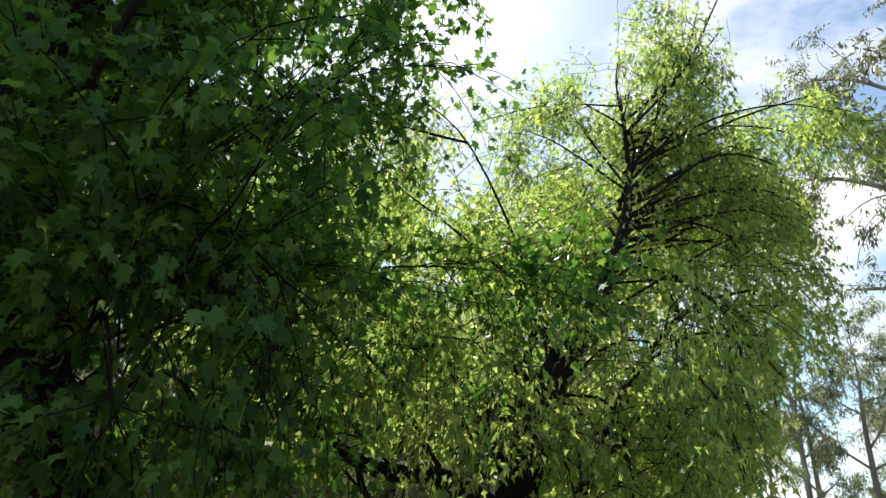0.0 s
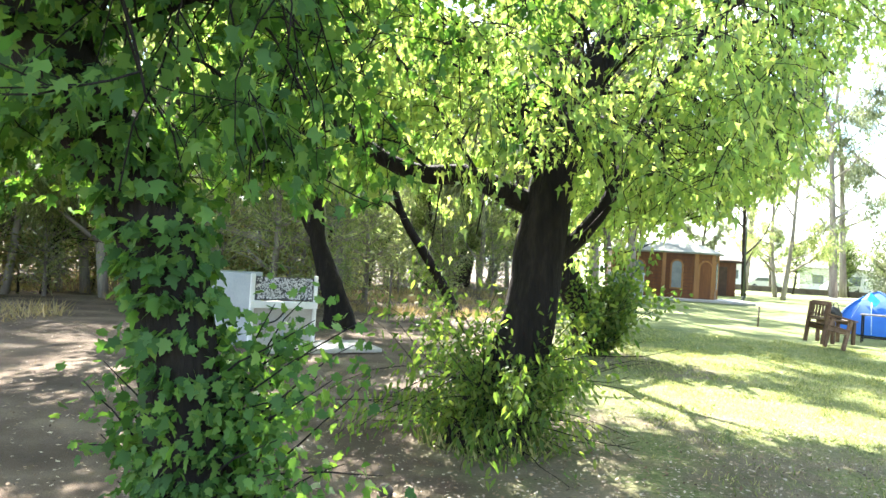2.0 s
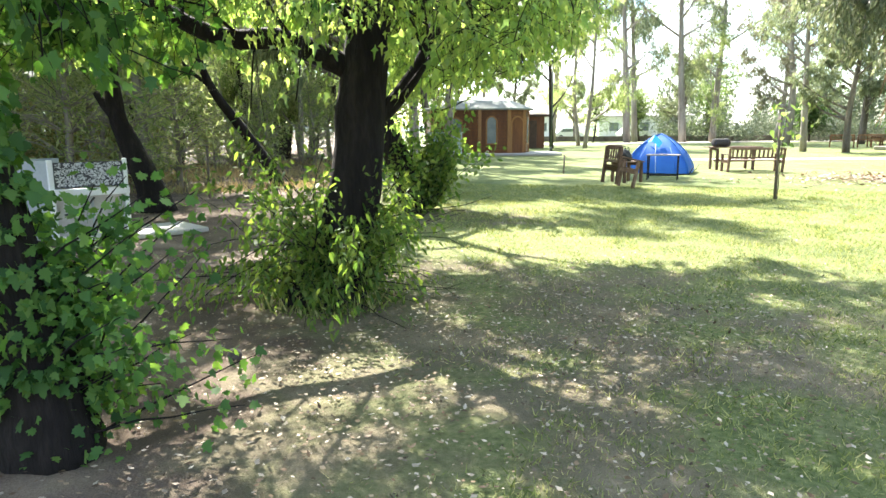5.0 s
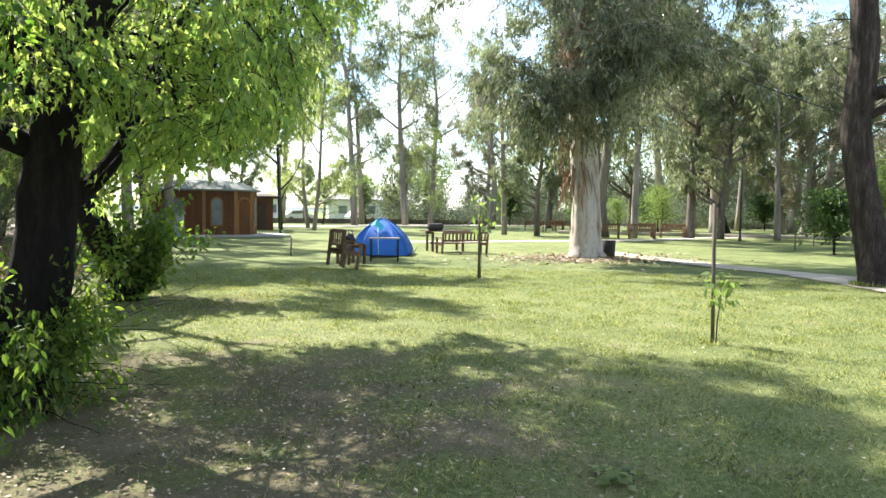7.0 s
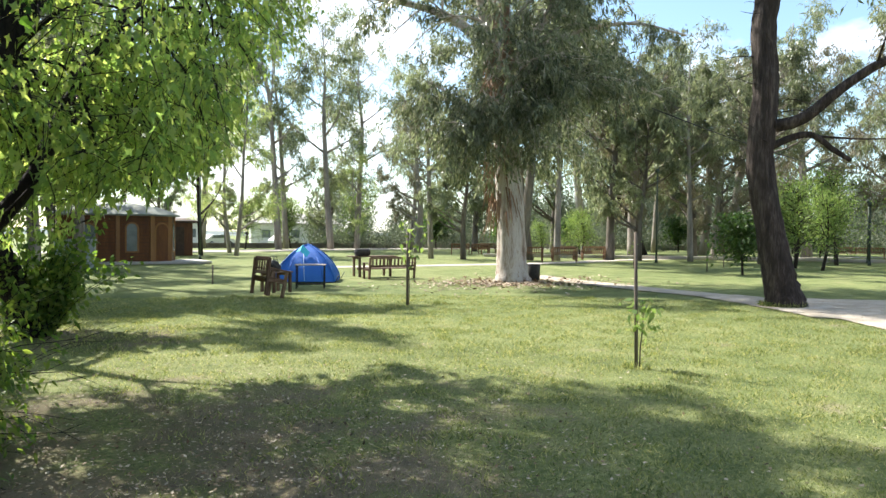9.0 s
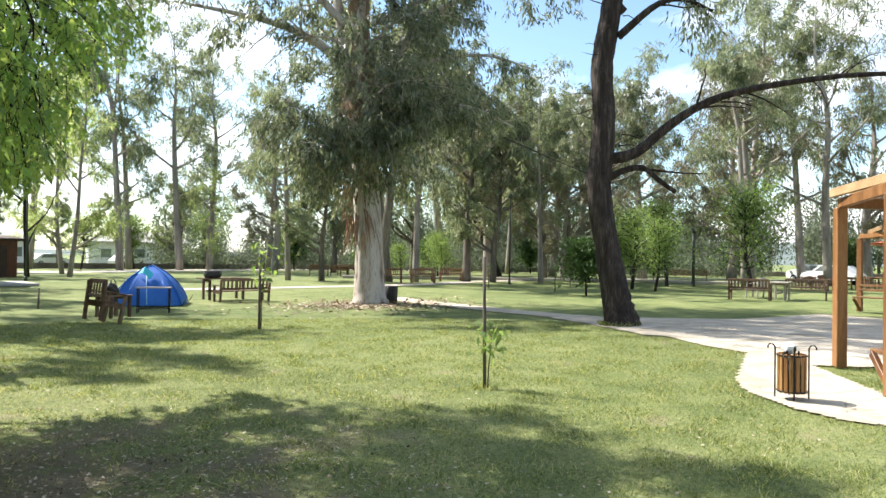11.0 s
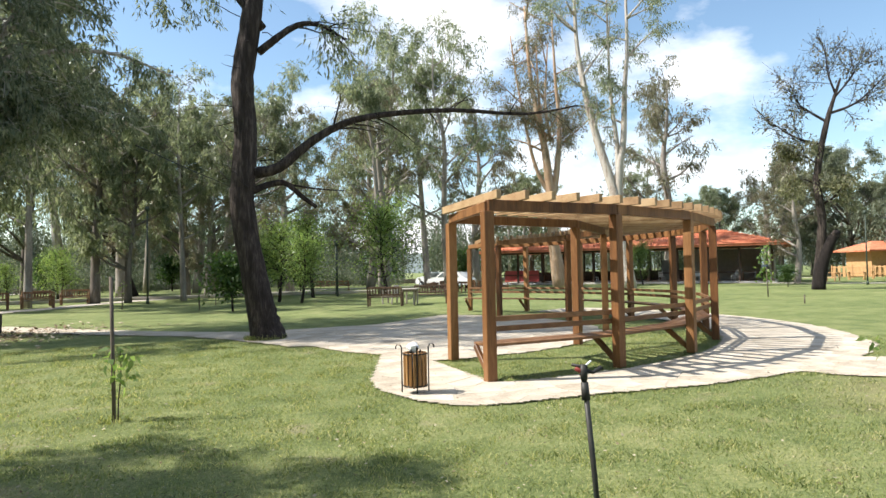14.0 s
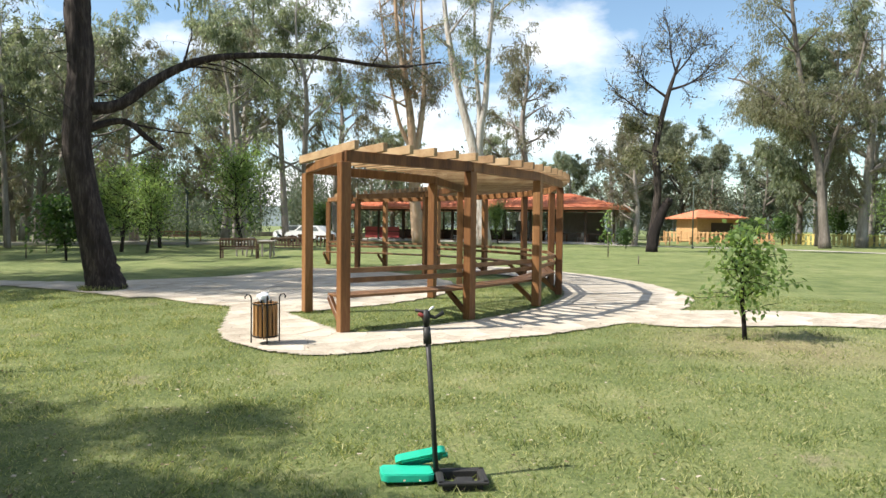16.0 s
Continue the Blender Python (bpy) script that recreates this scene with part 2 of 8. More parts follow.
M_GRASS = leaf_mat("grass_blade", [(0.06, 0.088, 0.027), (0.14, 0.182, 0.06), (0.25, 0.28, 0.105), (0.46, 0.43, 0.24)], (1.8, 1.75, 1.05), 0.6, 0.4)
M_DRYGRASS = leaf_mat("dry_grass_blade", [(0.30, 0.23, 0.12), (0.42, 0.34, 0.18), (0.24, 0.22, 0.10)], (1.3, 1.2, 0.9), 0.7, 0.3)
M_UNDER = leaf_mat("undergrowth_leaf", [(0.16, 0.18, 0.07), (0.25, 0.25, 0.11), (0.34, 0.29, 0.15)], (1.7, 1.6, 0.9), 0.6, 0.45)
M_LITTER = leaf_mat("fallen_leaf", [(0.05, 0.033, 0.02), (0.16, 0.105, 0.06), (0.34, 0.25, 0.16), (0.55, 0.48, 0.38), (0.09, 0.06, 0.04)], (1.0, 0.9, 0.7), 0.7, 0.15)
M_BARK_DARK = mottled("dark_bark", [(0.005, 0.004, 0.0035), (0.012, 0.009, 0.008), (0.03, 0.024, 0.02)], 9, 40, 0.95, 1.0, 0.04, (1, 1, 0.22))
M_BARK_BROWN = mottled("brown_bark", [(0.012, 0.009, 0.008), (0.034, 0.026, 0.022), (0.105, 0.084, 0.072)], 9, 30, 0.95, 1.0, 0.06, (1, 1, 0.18))
M_BARK_PALE = mottled("pale_bark", [(0.10, 0.065, 0.045), (0.27, 0.21, 0.165), (0.44, 0.395, 0.345), (0.50, 0.46, 0.41), (0.24, 0.155, 0.10)], 1.7, 15, 0.85, 1.0, 0.05, (2.6, 2.6, 0.36))
M_BARK_GREY = mottled("grey_bark", [(0.12, 0.10, 0.085), (0.26, 0.23, 0.20), (0.42, 0.39, 0.35)], 2.5, 22, 0.85, 0.6, 0.02, (1, 1, 0.16))
M_BARK_OLD = mottled("old_grey_bark", [(0.06, 0.05, 0.042), (0.14, 0.12, 0.10), (0.26, 0.23, 0.20)], 2.5, 22, 0.9, 0.8, 0.03, (1, 1, 0.16))
M_BARK_RUST = mottled("rusty_bark", [(0.30, 0.17, 0.09), (0.42, 0.29, 0.19), (0.55, 0.46, 0.38)], 2.0, 22, 0.85, 0.6, 0.02, (1, 1, 0.14))
M_BARK_HANG = mottled("peeling_bark", [(0.14, 0.08, 0.05), (0.26, 0.16, 0.10), (0.40, 0.28, 0.19)], 6, 30, 0.9, 0.8, 0.02, (1, 1, 0.2))
M_STONE = mottled("paving_stone", [(0.28, 0.235, 0.175), (0.44, 0.385, 0.305), (0.54, 0.485, 0.40)], 1.6, 26, 0.9, 0.6, 0.008, vary=0.22)
M_MORTAR = mottled("mortar", [(0.30, 0.255, 0.195), (0.46, 0.41, 0.33)], 2.0, 60, 0.95, 0.6, 0.01)
M_TIMBER = mottled("stained_timber", [(0.075, 0.030, 0.012), (0.175, 0.078, 0.028), (0.29, 0.15, 0.062)], 4, 45, 0.5, 0.5, 0.004, (1, 1, 0.12), vary=0.3)
M_RAFTER = mottled("rafter_timber", [(0.18, 0.105, 0.048), (0.29, 0.185, 0.095), (0.40, 0.285, 0.16)], 5, 45, 0.6, 0.35, 0.004, (0.15, 1, 1), vary=0.3)
M_BENCHWOOD = mottled("bench_timber", [(0.09, 0.045, 0.025), (0.17, 0.085, 0.045), (0.26, 0.15, 0.085)], 6, 50, 0.6, 0.4, 0.004, (0.2, 1, 1), vary=0.3)
M_GREYWOOD = mottled("weathered_wood", [(0.20, 0.17, 0.14), (0.33, 0.29, 0.25), (0.46, 0.42, 0.37)], 6, 50, 0.85, 0.5, 0.004, (0.2, 1, 1), vary=0.25)
M_STAKE = mottled("stake_wood", [(0.06, 0.048, 0.04), (0.13, 0.105, 0.085), (0.24, 0.20, 0.17)], 9, 50, 0.9, 0.5, 0.004, (1, 1, 0.15))
M_SLAT = mottled("bin_slat", [(0.15, 0.07, 0.024), (0.24, 0.12, 0.042), (0.34, 0.19, 0.08)], 7, 60, 0.5, 0.3, 0.003, (1, 1, 0.15), vary=0.3)
M_IRON = mottled("black_iron", [(0.012, 0.012, 0.012), (0.03, 0.028, 0.026)], 20, 90, 0.45, 0.2, 0.002, metal=0.6)
M_PIPE = mottled("black_pipe", [(0.02, 0.02, 0.018), (0.042, 0.04, 0.036)], 10, 80, 0.5, 0.2, 0.002)
M_BAG = mottled("white_plastic", [(0.75, 0.76, 0.78), (0.86, 0.86, 0.87)], 8, 30, 0.4, 0.4, 0.01)
M_REDPLASTIC = mottled("red_plastic", [(0.16, 0.03, 0.025), (0.28, 0.06, 0.045)], 20, 80, 0.4, 0.2, 0.002)
M_GREENLID = mottled("green_plastic", [(0.02, 0.42, 0.27), (0.035, 0.52, 0.34)], 8, 60, 0.4, 0.15, 0.002)
M_BLACKBOX = mottled("black_plastic", [(0.018, 0.018, 0.018), (0.045, 0.042, 0.038)], 8, 60, 0.55, 0.2, 0.002)
M_TENT = mottled("blue_fabric", [(0.02, 0.11, 0.42), (0.03, 0.15, 0.52)], 4, 60, 0.6, 0.5, 0.02)
M_TENTTOP = mottled("cyan_fabric", [(0.05, 0.50, 0.68), (0.10, 0.62, 0.80)], 4, 60, 0.6, 0.4, 0.01)
M_TENTPALE = mottled("pale_mesh_fabric", [(0.35, 0.50, 0.68), (0.45, 0.60, 0.76)], 4, 60, 0.6, 0.4, 0.01)
M_LOG = mottled("cabin_wood", [(0.075, 0.026, 0.010), (0.125, 0.046, 0.016), (0.18, 0.072, 0.025)], 4, 30, 0.45, 0.3, 0.006, (1, 1, 0.15), vary=0.2)
M_LOGTRIM = mottled("cabin_trim", [(0.19, 0.09, 0.032), (0.27, 0.135, 0.05)], 5, 40, 0.45, 0.3, 0.004, (1, 1, 0.2))
M_ROOFGREEN = mottled("pale_green_roof", [(0.15, 0.17, 0.145), (0.24, 0.26, 0.225)], 3, 30, 0.7, 0.3, 0.01)
M_GLASS_DARK = mottled("window_glass", [(0.10, 0.12, 0.12), (0.22, 0.25, 0.25)], 2, 20, 0.08, 0.0, 0.001)
M_TILE = mottled("red_roof_tile", [(0.40, 0.11, 0.055), (0.55, 0.19, 0.10), (0.62, 0.26, 0.15)], 2.5, 20, 0.8, 0.4, 0.03, vary=0.3)
M_DARKWOOD = mottled("dark_timber", [(0.04, 0.025, 0.018), (0.08, 0.05, 0.035)], 4, 30, 0.7, 0.3, 0.005)
M_WHITE = mottled("white_paint", [(0.66, 0.66, 0.65), (0.80, 0.80, 0.79)], 2.5, 30, 0.6, 0.15, 0.003)
M_CONCRETE = mottled("concrete", [(0.36, 0.34, 0.31), (0.50, 0.48, 0.45)], 3, 40, 0.9, 0.4, 0.005)
M_BANNER = mottled("banner_ground", [(0.04, 0.04, 0.05), (0.08, 0.08, 0.09)], 6, 40, 0.6, 0.1, 0.001)
M_BANNERMARK = mottled("banner_marks", [(0.55, 0.55, 0.57), (0.68, 0.68, 0.7)], 6, 40, 0.6, 0.1, 0.001)
M_GREYMETAL = mottled("grey_metal", [(0.30, 0.34, 0.36), (0.42, 0.46, 0.48)], 3, 30, 0.5, 0.15, 0.003)
M_YELLOW = mottled("yellow_paint", [(0.50, 0.40, 0.12), (0.62, 0.50, 0.18)], 4, 40, 0.7, 0.2, 0.003, vary=0.3)
M_FENCEWOOD = mottled("fence_wood", [(0.36, 0.20, 0.09), (0.50, 0.30, 0.14)], 4, 40, 0.7, 0.2, 0.003, vary=0.3)
M_CAR = mottled("white_car_paint", [(0.74, 0.75, 0.76), (0.80, 0.80, 0.81)], 1, 8, 0.25, 0.0, 0.001)
M_TYRE = mottled("tyre_rubber", [(0.015, 0.015, 0.015), (0.03, 0.03, 0.03)], 9, 40, 0.9, 0.2, 0.002)
M_SAND = mottled("pale_gravel", [(0.34, 0.30, 0.25), (0.50, 0.46, 0.40)], 1.2, 60, 0.95, 0.6, 0.01)
# the haze of distance is put into this blue-green colour
M_HILLHAZE = mottled("far_woods", [(0.10, 0.13, 0.12), (0.16, 0.19, 0.18)], 0.05, 0.4, 1.0, 0.3, 1.0)
M_ROCK = mottled("dark_stone", [(0.03, 0.026, 0.023), (0.08, 0.07, 0.062)], 9, 50, 0.9, 0.6, 0.01)
M_LINE = mottled("cable", [(0.03, 0.03, 0.03), (0.05, 0.05, 0.05)], 9, 50, 0.7, 0.1, 0.001)


# ---- building helpers ----
def link_mesh(name, verts, faces, material, smooth=False):
    me = bpy.data.meshes.new(name)
    me.from_pydata([tuple(v) for v in verts], [], [tuple(f) for f in faces])
    me.materials.append(material)
    if smooth:
        me.polygons.foreach_set("use_smooth", [True] * len(me.polygons))
    me.update()
    return me


def array_mesh(name, verts, loops, counts, material, smooth=False):
    """A large mesh straight from arrays."""
    me = bpy.data.meshes.new(name)
    verts, loops, counts = np.asarray(verts, np.float32), np.asarray(loops, np.int32), np.asarray(counts, np.int32)
    me.vertices.add(len(verts))
    me.vertices.foreach_set("co", verts.ravel())
    me.loops.add(len(loops))
    me.loops.foreach_set("vertex_index", loops)
    me.polygons.add(len(counts))
    starts = np.concatenate(([0], np.cumsum(counts)[:-1])).astype(np.int32)
    me.polygons.foreach_set("loop_start", starts)
    me.polygons.foreach_set("loop_total", counts)
    if smooth:
        me.polygons.foreach_set("use_smooth", np.ones(len(counts), bool))
    me.materials.append(material)
    me.update(calc_edges=True)
    return me


def part(name, shape, material, parent, label=""):
    """One mesh object under a thing or a part, from a bmesh or a mesh."""
    if isinstance(shape, bmesh.types.BMesh):
        me = bpy.data.meshes.new(name)
        shape.to_mesh(me)
        shape.free()
        me.materials.append(material)
    else:
        me = shape
    ob = new(name, me)
    ob.parent = parent
    if label:
        tagged(ob, label)
    return ob


def thing(name, label, category, m=None, group="", kind=""):
    ob = new(name)
    ob.empty_display_size = 0.2
    if m is not None:
        ob.matrix_world = m
    return tagged(ob, label, category, group, kind)


def box(bm, sx, sy, sz, m, bev=0.008):
    """A chamfered box of that size round m's origin, into bm."""
    t = bmesh.new()
    bmesh.ops.create_cube(t, size=1.0, matrix=Matrix.Diagonal((sx, sy, sz, 1)))
    if bev:
        bmesh.ops.bevel(t, geom=t.edges[:], offset=min(bev, 0.3 * min(sx, sy, sz)), segments=1, affect="EDGES")
    bmesh.ops.transform(t, matrix=m, verts=t.verts)
    me = bpy.data.meshes.new("t")
    t.to_mesh(me)
    t.free()
    bm.from_mesh(me)
    bpy.data.meshes.remove(me)
    return bm


def one_box(sx, sy, sz, x, y, z, rx=0, ry=0, rz=0, bev=0.008):
    return box(bmesh.new(), sx, sy, sz, pose(x, y, z, rx, ry, rz), bev)


def between(a, b):
    """A pose at the middle of a-b with x along it, z as upright as may be; and its length."""
    a, b = Vector(a), Vector(b)
    d = b - a
    x = d.normalized()
    up = Vector((0, 0, 1)) if abs(x.z) < 0.98 else Vector((0, 1, 0))
    y = up.cross(x).normalized()
    z = x.cross(y)
    m = Matrix((x, y, z)).transposed().to_4x4()
    m.translation = (a + b) / 2
    return m, d.length


def beam(a, b, w, h, bev=0.008):
    m, n = between(a, b)
    return box(bmesh.new(), n, w, h, m, bev)


def tube_arrays(lines, sides):
    """lines: (points, radii). Closed-end tubes with square-ish ring frames, as verts and quads."""
    V, L, C, n0 = [], [], [], 0
    ang = np.arange(sides) * 2 * np.pi / sides
    ca, sa = np.cos(ang), np.sin(ang)
    ring = np.arange(sides)
    nxt = (ring + 1) % sides
    for pts, rad in lines:
        pts, rad = np.asarray(pts, float), np.asarray(rad, float)
        k = len(pts)
        t = np.gradient(pts, axis=0)
        t /= np.linalg.norm(t, axis=1, keepdims=True) + 1e-9
        ref = np.array([0.0, 1.0, 0.0]) if abs(t[:, 1]).mean() < 0.8 else np.array([1.0, 0, 0])
        u = np.cross(t, ref)
        u /= np.linalg.norm(u, axis=1, keepdims=True) + 1e-9
        w = np.cross(t, u)
        v = pts[:, None] + rad[:, None, None] * (ca[None, :, None] * u[:, None] + sa[None, :, None] * w[:, None])
        V.append(v.reshape(-1, 3))
        a = (np.arange(k - 1)[:, None] * sides + ring[None]).ravel() + n0
        b = (np.arange(k - 1)[:, None] * sides + nxt[None]).ravel() + n0
        L.append(np.stack([a, b, b + sides, a + sides], 1).ravel())
        C.append(np.full((k - 1) * sides, 4))
        L.append(n0 + (k - 1) * sides + ring)
        C.append(np.array([sides]))
        L.append(n0 + ring[::-1])
        C.append(np.array([sides]))
        n0 += k * sides
    return np.concatenate(V), np.concatenate(L), np.concatenate(C)


def tubes(name, lines, sides, material, smooth=True):
    return array_mesh(name, *tube_arrays(lines, sides), material, smooth)


def rod(name, pts, radius, material, parent, sides=8, label=""):
    pts = np.asarray(pts, float)
    r = np.full(len(pts), radius) if np.isscalar(radius) else np.asarray(radius)
    return part(name, tubes(name, [(pts, r)], sides, material), material, parent, label)


def spline(pts, n):
    """Smooth points through a few given ones."""
    p = np.asarray(pts, float)
    k = len(p)
    q = np.vstack([2 * p[0] - p[1], p, 2 * p[-1] - p[-2]])
    s = np.linspace(0, k - 1 - 1e-6, n)
    i = s.astype(int)
    f = (s - i)[:, None]
    a, b, c, d = q[i], q[i + 1], q[i + 2], q[i + 3]
    return 0.5 * (2 * b + (c - a) * f + (2 * a - 5 * b + 4 * c - d) * f ** 2 + (3 * b - a - 3 * c + d) * f ** 3)


_half = [(-0.10, 0.17), (0.05, 0.29), (0.06, 0.50), (0.22, 0.46), (0.33, 0.37), (0.50, 0.60), (0.59, 0.42), (0.61, 0.24), (0.82, 0.20)]
MAPLE = np.array([(0, 0)] + _half + [(1.0, 0)] + [(a, -b) for a, b in _half[::-1]])
LOBED = np.array([(0, 0), (0.12, 0.36), (0.45, 0.24), (0.55, 0.42), (1.0, 0.0), (0.55, -0.42), (0.45, -0.24), (0.12, -0.36)])
_tips = [(0, 0.60), (31, 0.25), (60, 0.53), (93, 0.24), (126, 0.47)]
STAR = np.array([(0, 0)] + [(0.42 + r * math.cos(radians(-a)), r * math.sin(radians(-a))) for a, r in _tips[::-1]] + [(0.42 + r * math.cos(radians(a)), r * math.sin(radians(a))) for a, r in _tips[1:]])
CUT = np.array([(0, 0), (0.20, 0.09), (0.40, 0.36), (0.46, 0.13), (1.0, 0.0), (0.46, -0.13), (0.40, -0.36), (0.20, -0.09)])
SLIVER = np.array([(0, 0.10), (1.0, 0.02), (0.22, -0.15)])
LANCE = np.array([(0, 0), (0.35, 0.13), (1.0, 0.0), (0.35, -0.13)])
SPEAR = np.array([(0, 0), (0.18, 0.14), (0.45, 0.2), (0.75, 0.12), (1.0, 0.0), (0.75, -0.12), (0.45, -0.2), (0.18, -0.14)])
OVAL = np.array([(0, 0), (0.4, 0.3), (1.0, 0.0), (0.4, -0.3)])


def unit(a):
    return a / (np.linalg.norm(a, axis=-1, keepdims=True) + 1e-9)


def leaf_mesh(name, rs, P, D, size, outline, material, flat=0.5, bend=0.25, face=(0, 0, 1.0)):
    """Leaves at P along D; flat: how far their faces turn to the sky; bend: how far the tips sag."""
    P, D, n, k = np.asarray(P, float), unit(np.asarray(D, float)), len(P), len(outline)
    nrm = unit(rs.normal(size=(n, 3)) * (1 - flat) + np.asarray(face) * flat)
    S = unit(np.cross(nrm, D))
    o = outline
    v = P[:, None] + size[:, None, None] * (o[None, :, :1] * D[:, None] + o[None, :, 1:] * S[:, None])
    v[:, :, 2] -= bend * size[:, None] * (o[None, :, 0] ** 2)
    idx = np.arange(n * k)
    return array_mesh(name, v.reshape(-1, 3), idx, np.full(n, k), material)


def sprout(rs, p, d, length, n, droop, wob):
    """A wandering twig from p along d."""
    pts = np.empty((n + 1, 3))
    pts[0] = p
    step = length / n
    d = unit(np.asarray(d, float))
    for i in range(n):
        d = unit(d + rs.normal(size=3) * wob + np.array([0, 0, -droop * step]))
        pts[i + 1] = pts[i] + d * step
    return pts


def grow(rs, limbs, n2, len2, n3, len3, droop2=0.25, droop3=0.5, start=0.25, spread=0.9, keep=None):
    """Branches along limbs and twigs along branches: (branch lines, twig lines)."""
    branches, twigs = [], []
    for pts, r0, r1 in limbs:
        pts = np.asarray(pts, float)
        k = len(pts)
        for j in range(n2):
            s = start + (1 - start) * (j + rs.random()) / n2
            i = min(int(s * (k - 1)), k - 2)
            p = pts[i] + (pts[i + 1] - pts[i]) * (s * (k - 1) - i)
            d = unit(unit(pts[i + 1] - pts[i]) + spread * unit(rs.normal(size=3) * np.array([1, 1, 0.55])))
            ln = len2 * (1.15 - 0.5 * s) * (0.6 + 0.7 * rs.random())
            br = sprout(rs, p, d, ln, 5, droop2, 0.16)
            if keep is not None and not keep(br[-1]):
                continue
            rr = (r0 + (r1 - r0) * s) * 0.3 + 0.003
            branches.append((br, np.linspace(rr, 0.25 * rr + 0.002, 6)))
            for _ in range(n3):
                q = 0.2 + 0.8 * rs.random()
                a = min(int(q * 5), 4)
                tp = br[a] + (br[a + 1] - br[a]) * (q * 5 - a)
                td = unit(unit(br[a + 1] - br[a]) + 0.9 * rs.normal(size=3))
                tw = sprout(rs, tp, td, len3 * (0.5 + rs.random()), 4, droop3, 0.22)
                if keep is not None and not keep(tw[-1]):
                    continue
                twigs.append((tw, np.linspace(0.004, 0.0015, 5)))
    return branches, twigs


def clumps(lines, scale, cut):
    """The twigs that gather into clumps, with open gaps between."""
    return [q for q in lines if noise.noise(Vector(q[0][-1]) * scale) > cut]


def leaves_on(rs, lines, per, jitter, hang=0.0):
    """Leaf places and directions along twigs. hang: how far leaves point down."""
    P, D = [], []
    for pts, _ in lines:
        k = len(pts) - 1
        s = rs.random(per) * k
        i = np.minimum(s.astype(int), k - 1)
        f = (s - i)[:, None]
        t = unit(pts[i + 1] - pts[i])
        P.append(pts[i] + (pts[i + 1] - pts[i]) * f + rs.normal(size=(per, 3)) * jitter)
        D.append(unit(t * 0.6 + rs.normal(size=(per, 3)) * 0.7 + np.array([0, 0, -hang])))
    return np.concatenate(P), np.concatenate(D)


# ---- ground and paving ----
def near_far(n, reach):
    s = np.linspace(-1, 1, n)
    return np.sinh(s * 5.2) / np.sinh(5.2) * reach


def build_ground():
    n = 201
    a = near_far(n, 1500.0)
    X, Y = np.meshgrid(a + 4, a + 6, indexing="ij")
    Zv = np.zeros_like(X)
    for i in range(n):
        for j in range(n):
            if abs(X[i, j] - 4) < 30 and abs(Y[i, j] - 6) < 30:
                Zv[i, j] = -0.012 + 0.012 * noise.noise((X[i, j] * 0.9, Y[i, j] * 0.9, 0.0))
    Zv[(np.abs(X - 4) >= 30) | (np.abs(Y - 6) >= 30)] = -0.012
    V = np.stack([X, Y, Zv], -1).reshape(-1, 3)
    i = np.arange(n - 1)
    q = (i[:, None] * n + i[None]).ravel()
    loops = np.stack([q, q + n, q + n + 1, q + 1], 1).ravel()
    ob = new("ground", array_mesh("ground", V, loops, np.full(len(q), 4), M_GROUND, True))
    tagged(ob, "mown lawn with dry patches running into bare trodden earth", "ground", kind="structure")


build_ground()

RING = (16.95, 5.32)            # centre of the round pergola
R_OUT, R_IN = 8.85, 6.5


def on_ring(deg, r, z=0.0):
    return (RING[0] + r * math.cos(radians(deg)), RING[1] + r * math.sin(radians(deg)), z)


TRACK = spline([(14.4, 5.4), (16.0, 8.0), (16.5, 10.0), (16.9, 12.2), (17.7, 15.2), (18.6, 17.8)], 50)[:, :2]
TRACK_B = spline([(14.0, 28.0), (22.0, 26.5), (30.0, 26.0), (40.0, 27.0), (60.0, 22.0), (75.0, 4.0), (80.0, -30.0)], 40)[:, :2]
TRACK_C = spline([(11.0, -4.4), (11.2, -6.5), (10.4, -9.5), (9.0, -14.0), (6.0, -22.0)], 30)[:, :2]


def near_track(x, y, line, half):
    return ((line[:, 0] - x) ** 2 + (line[:, 1] - y) ** 2).min() < half * half


def on_paving(x, y):
    """Whether the stone paving covers this place of the plan."""
    dx, dy = x - RING[0], y - RING[1]
    r, a = math.hypot(dx, dy), math.degrees(math.atan2(dy, dx)) % 360
    wob = 0.06 * noise.noise((x * 1.3, y * 1.3, 4.0))
    rim = float(np.interp(x, (9.5, 12.2, 12.7, 13.6, 14.8, 17.4, 19.2, 23.3), (2.6, 3.2, 4.1, 5.1, 6.3, 7.6, 5.3, 4.0)))
    if r < R_IN - 0.1 + wob and y < rim + wob:
        return True
    outer = 10.3 + 1.35 * min(1.0, max(0.0, (a - 215) / 40.0)) - 1.6 * max(0.0, (206 - a) / 6.0) ** 2 + wob
    if 200 < a < 330 and R_OUT + 0.12 < r < outer:
        return True
    if 200 < a < 210.5 and r < outer and y < rim:
        return True
    return near_track(x, y, TRACK, (0.8 if y < 9 else 0.6) + wob) or near_track(x, y, TRACK_C, 0.95 + wob)


def strip(line, half, z):
    t = unit(np.gradient(line, axis=0))
    nrm = np.stack([-t[:, 1], t[:, 0]], 1)
    w = np.array([half + 0.1 * noise.noise((p[0] * 0.7, p[1] * 0.7, 2.0)) for p in line])[:, None]
    a, b = line + nrm * w, line - nrm * w
    V = [(*p, z) for p in a] + [(*p, z) for p in b]
    n = len(line)
    return V, [(i, i + 1, n + i + 1, n + i) for i in range(n - 1)]


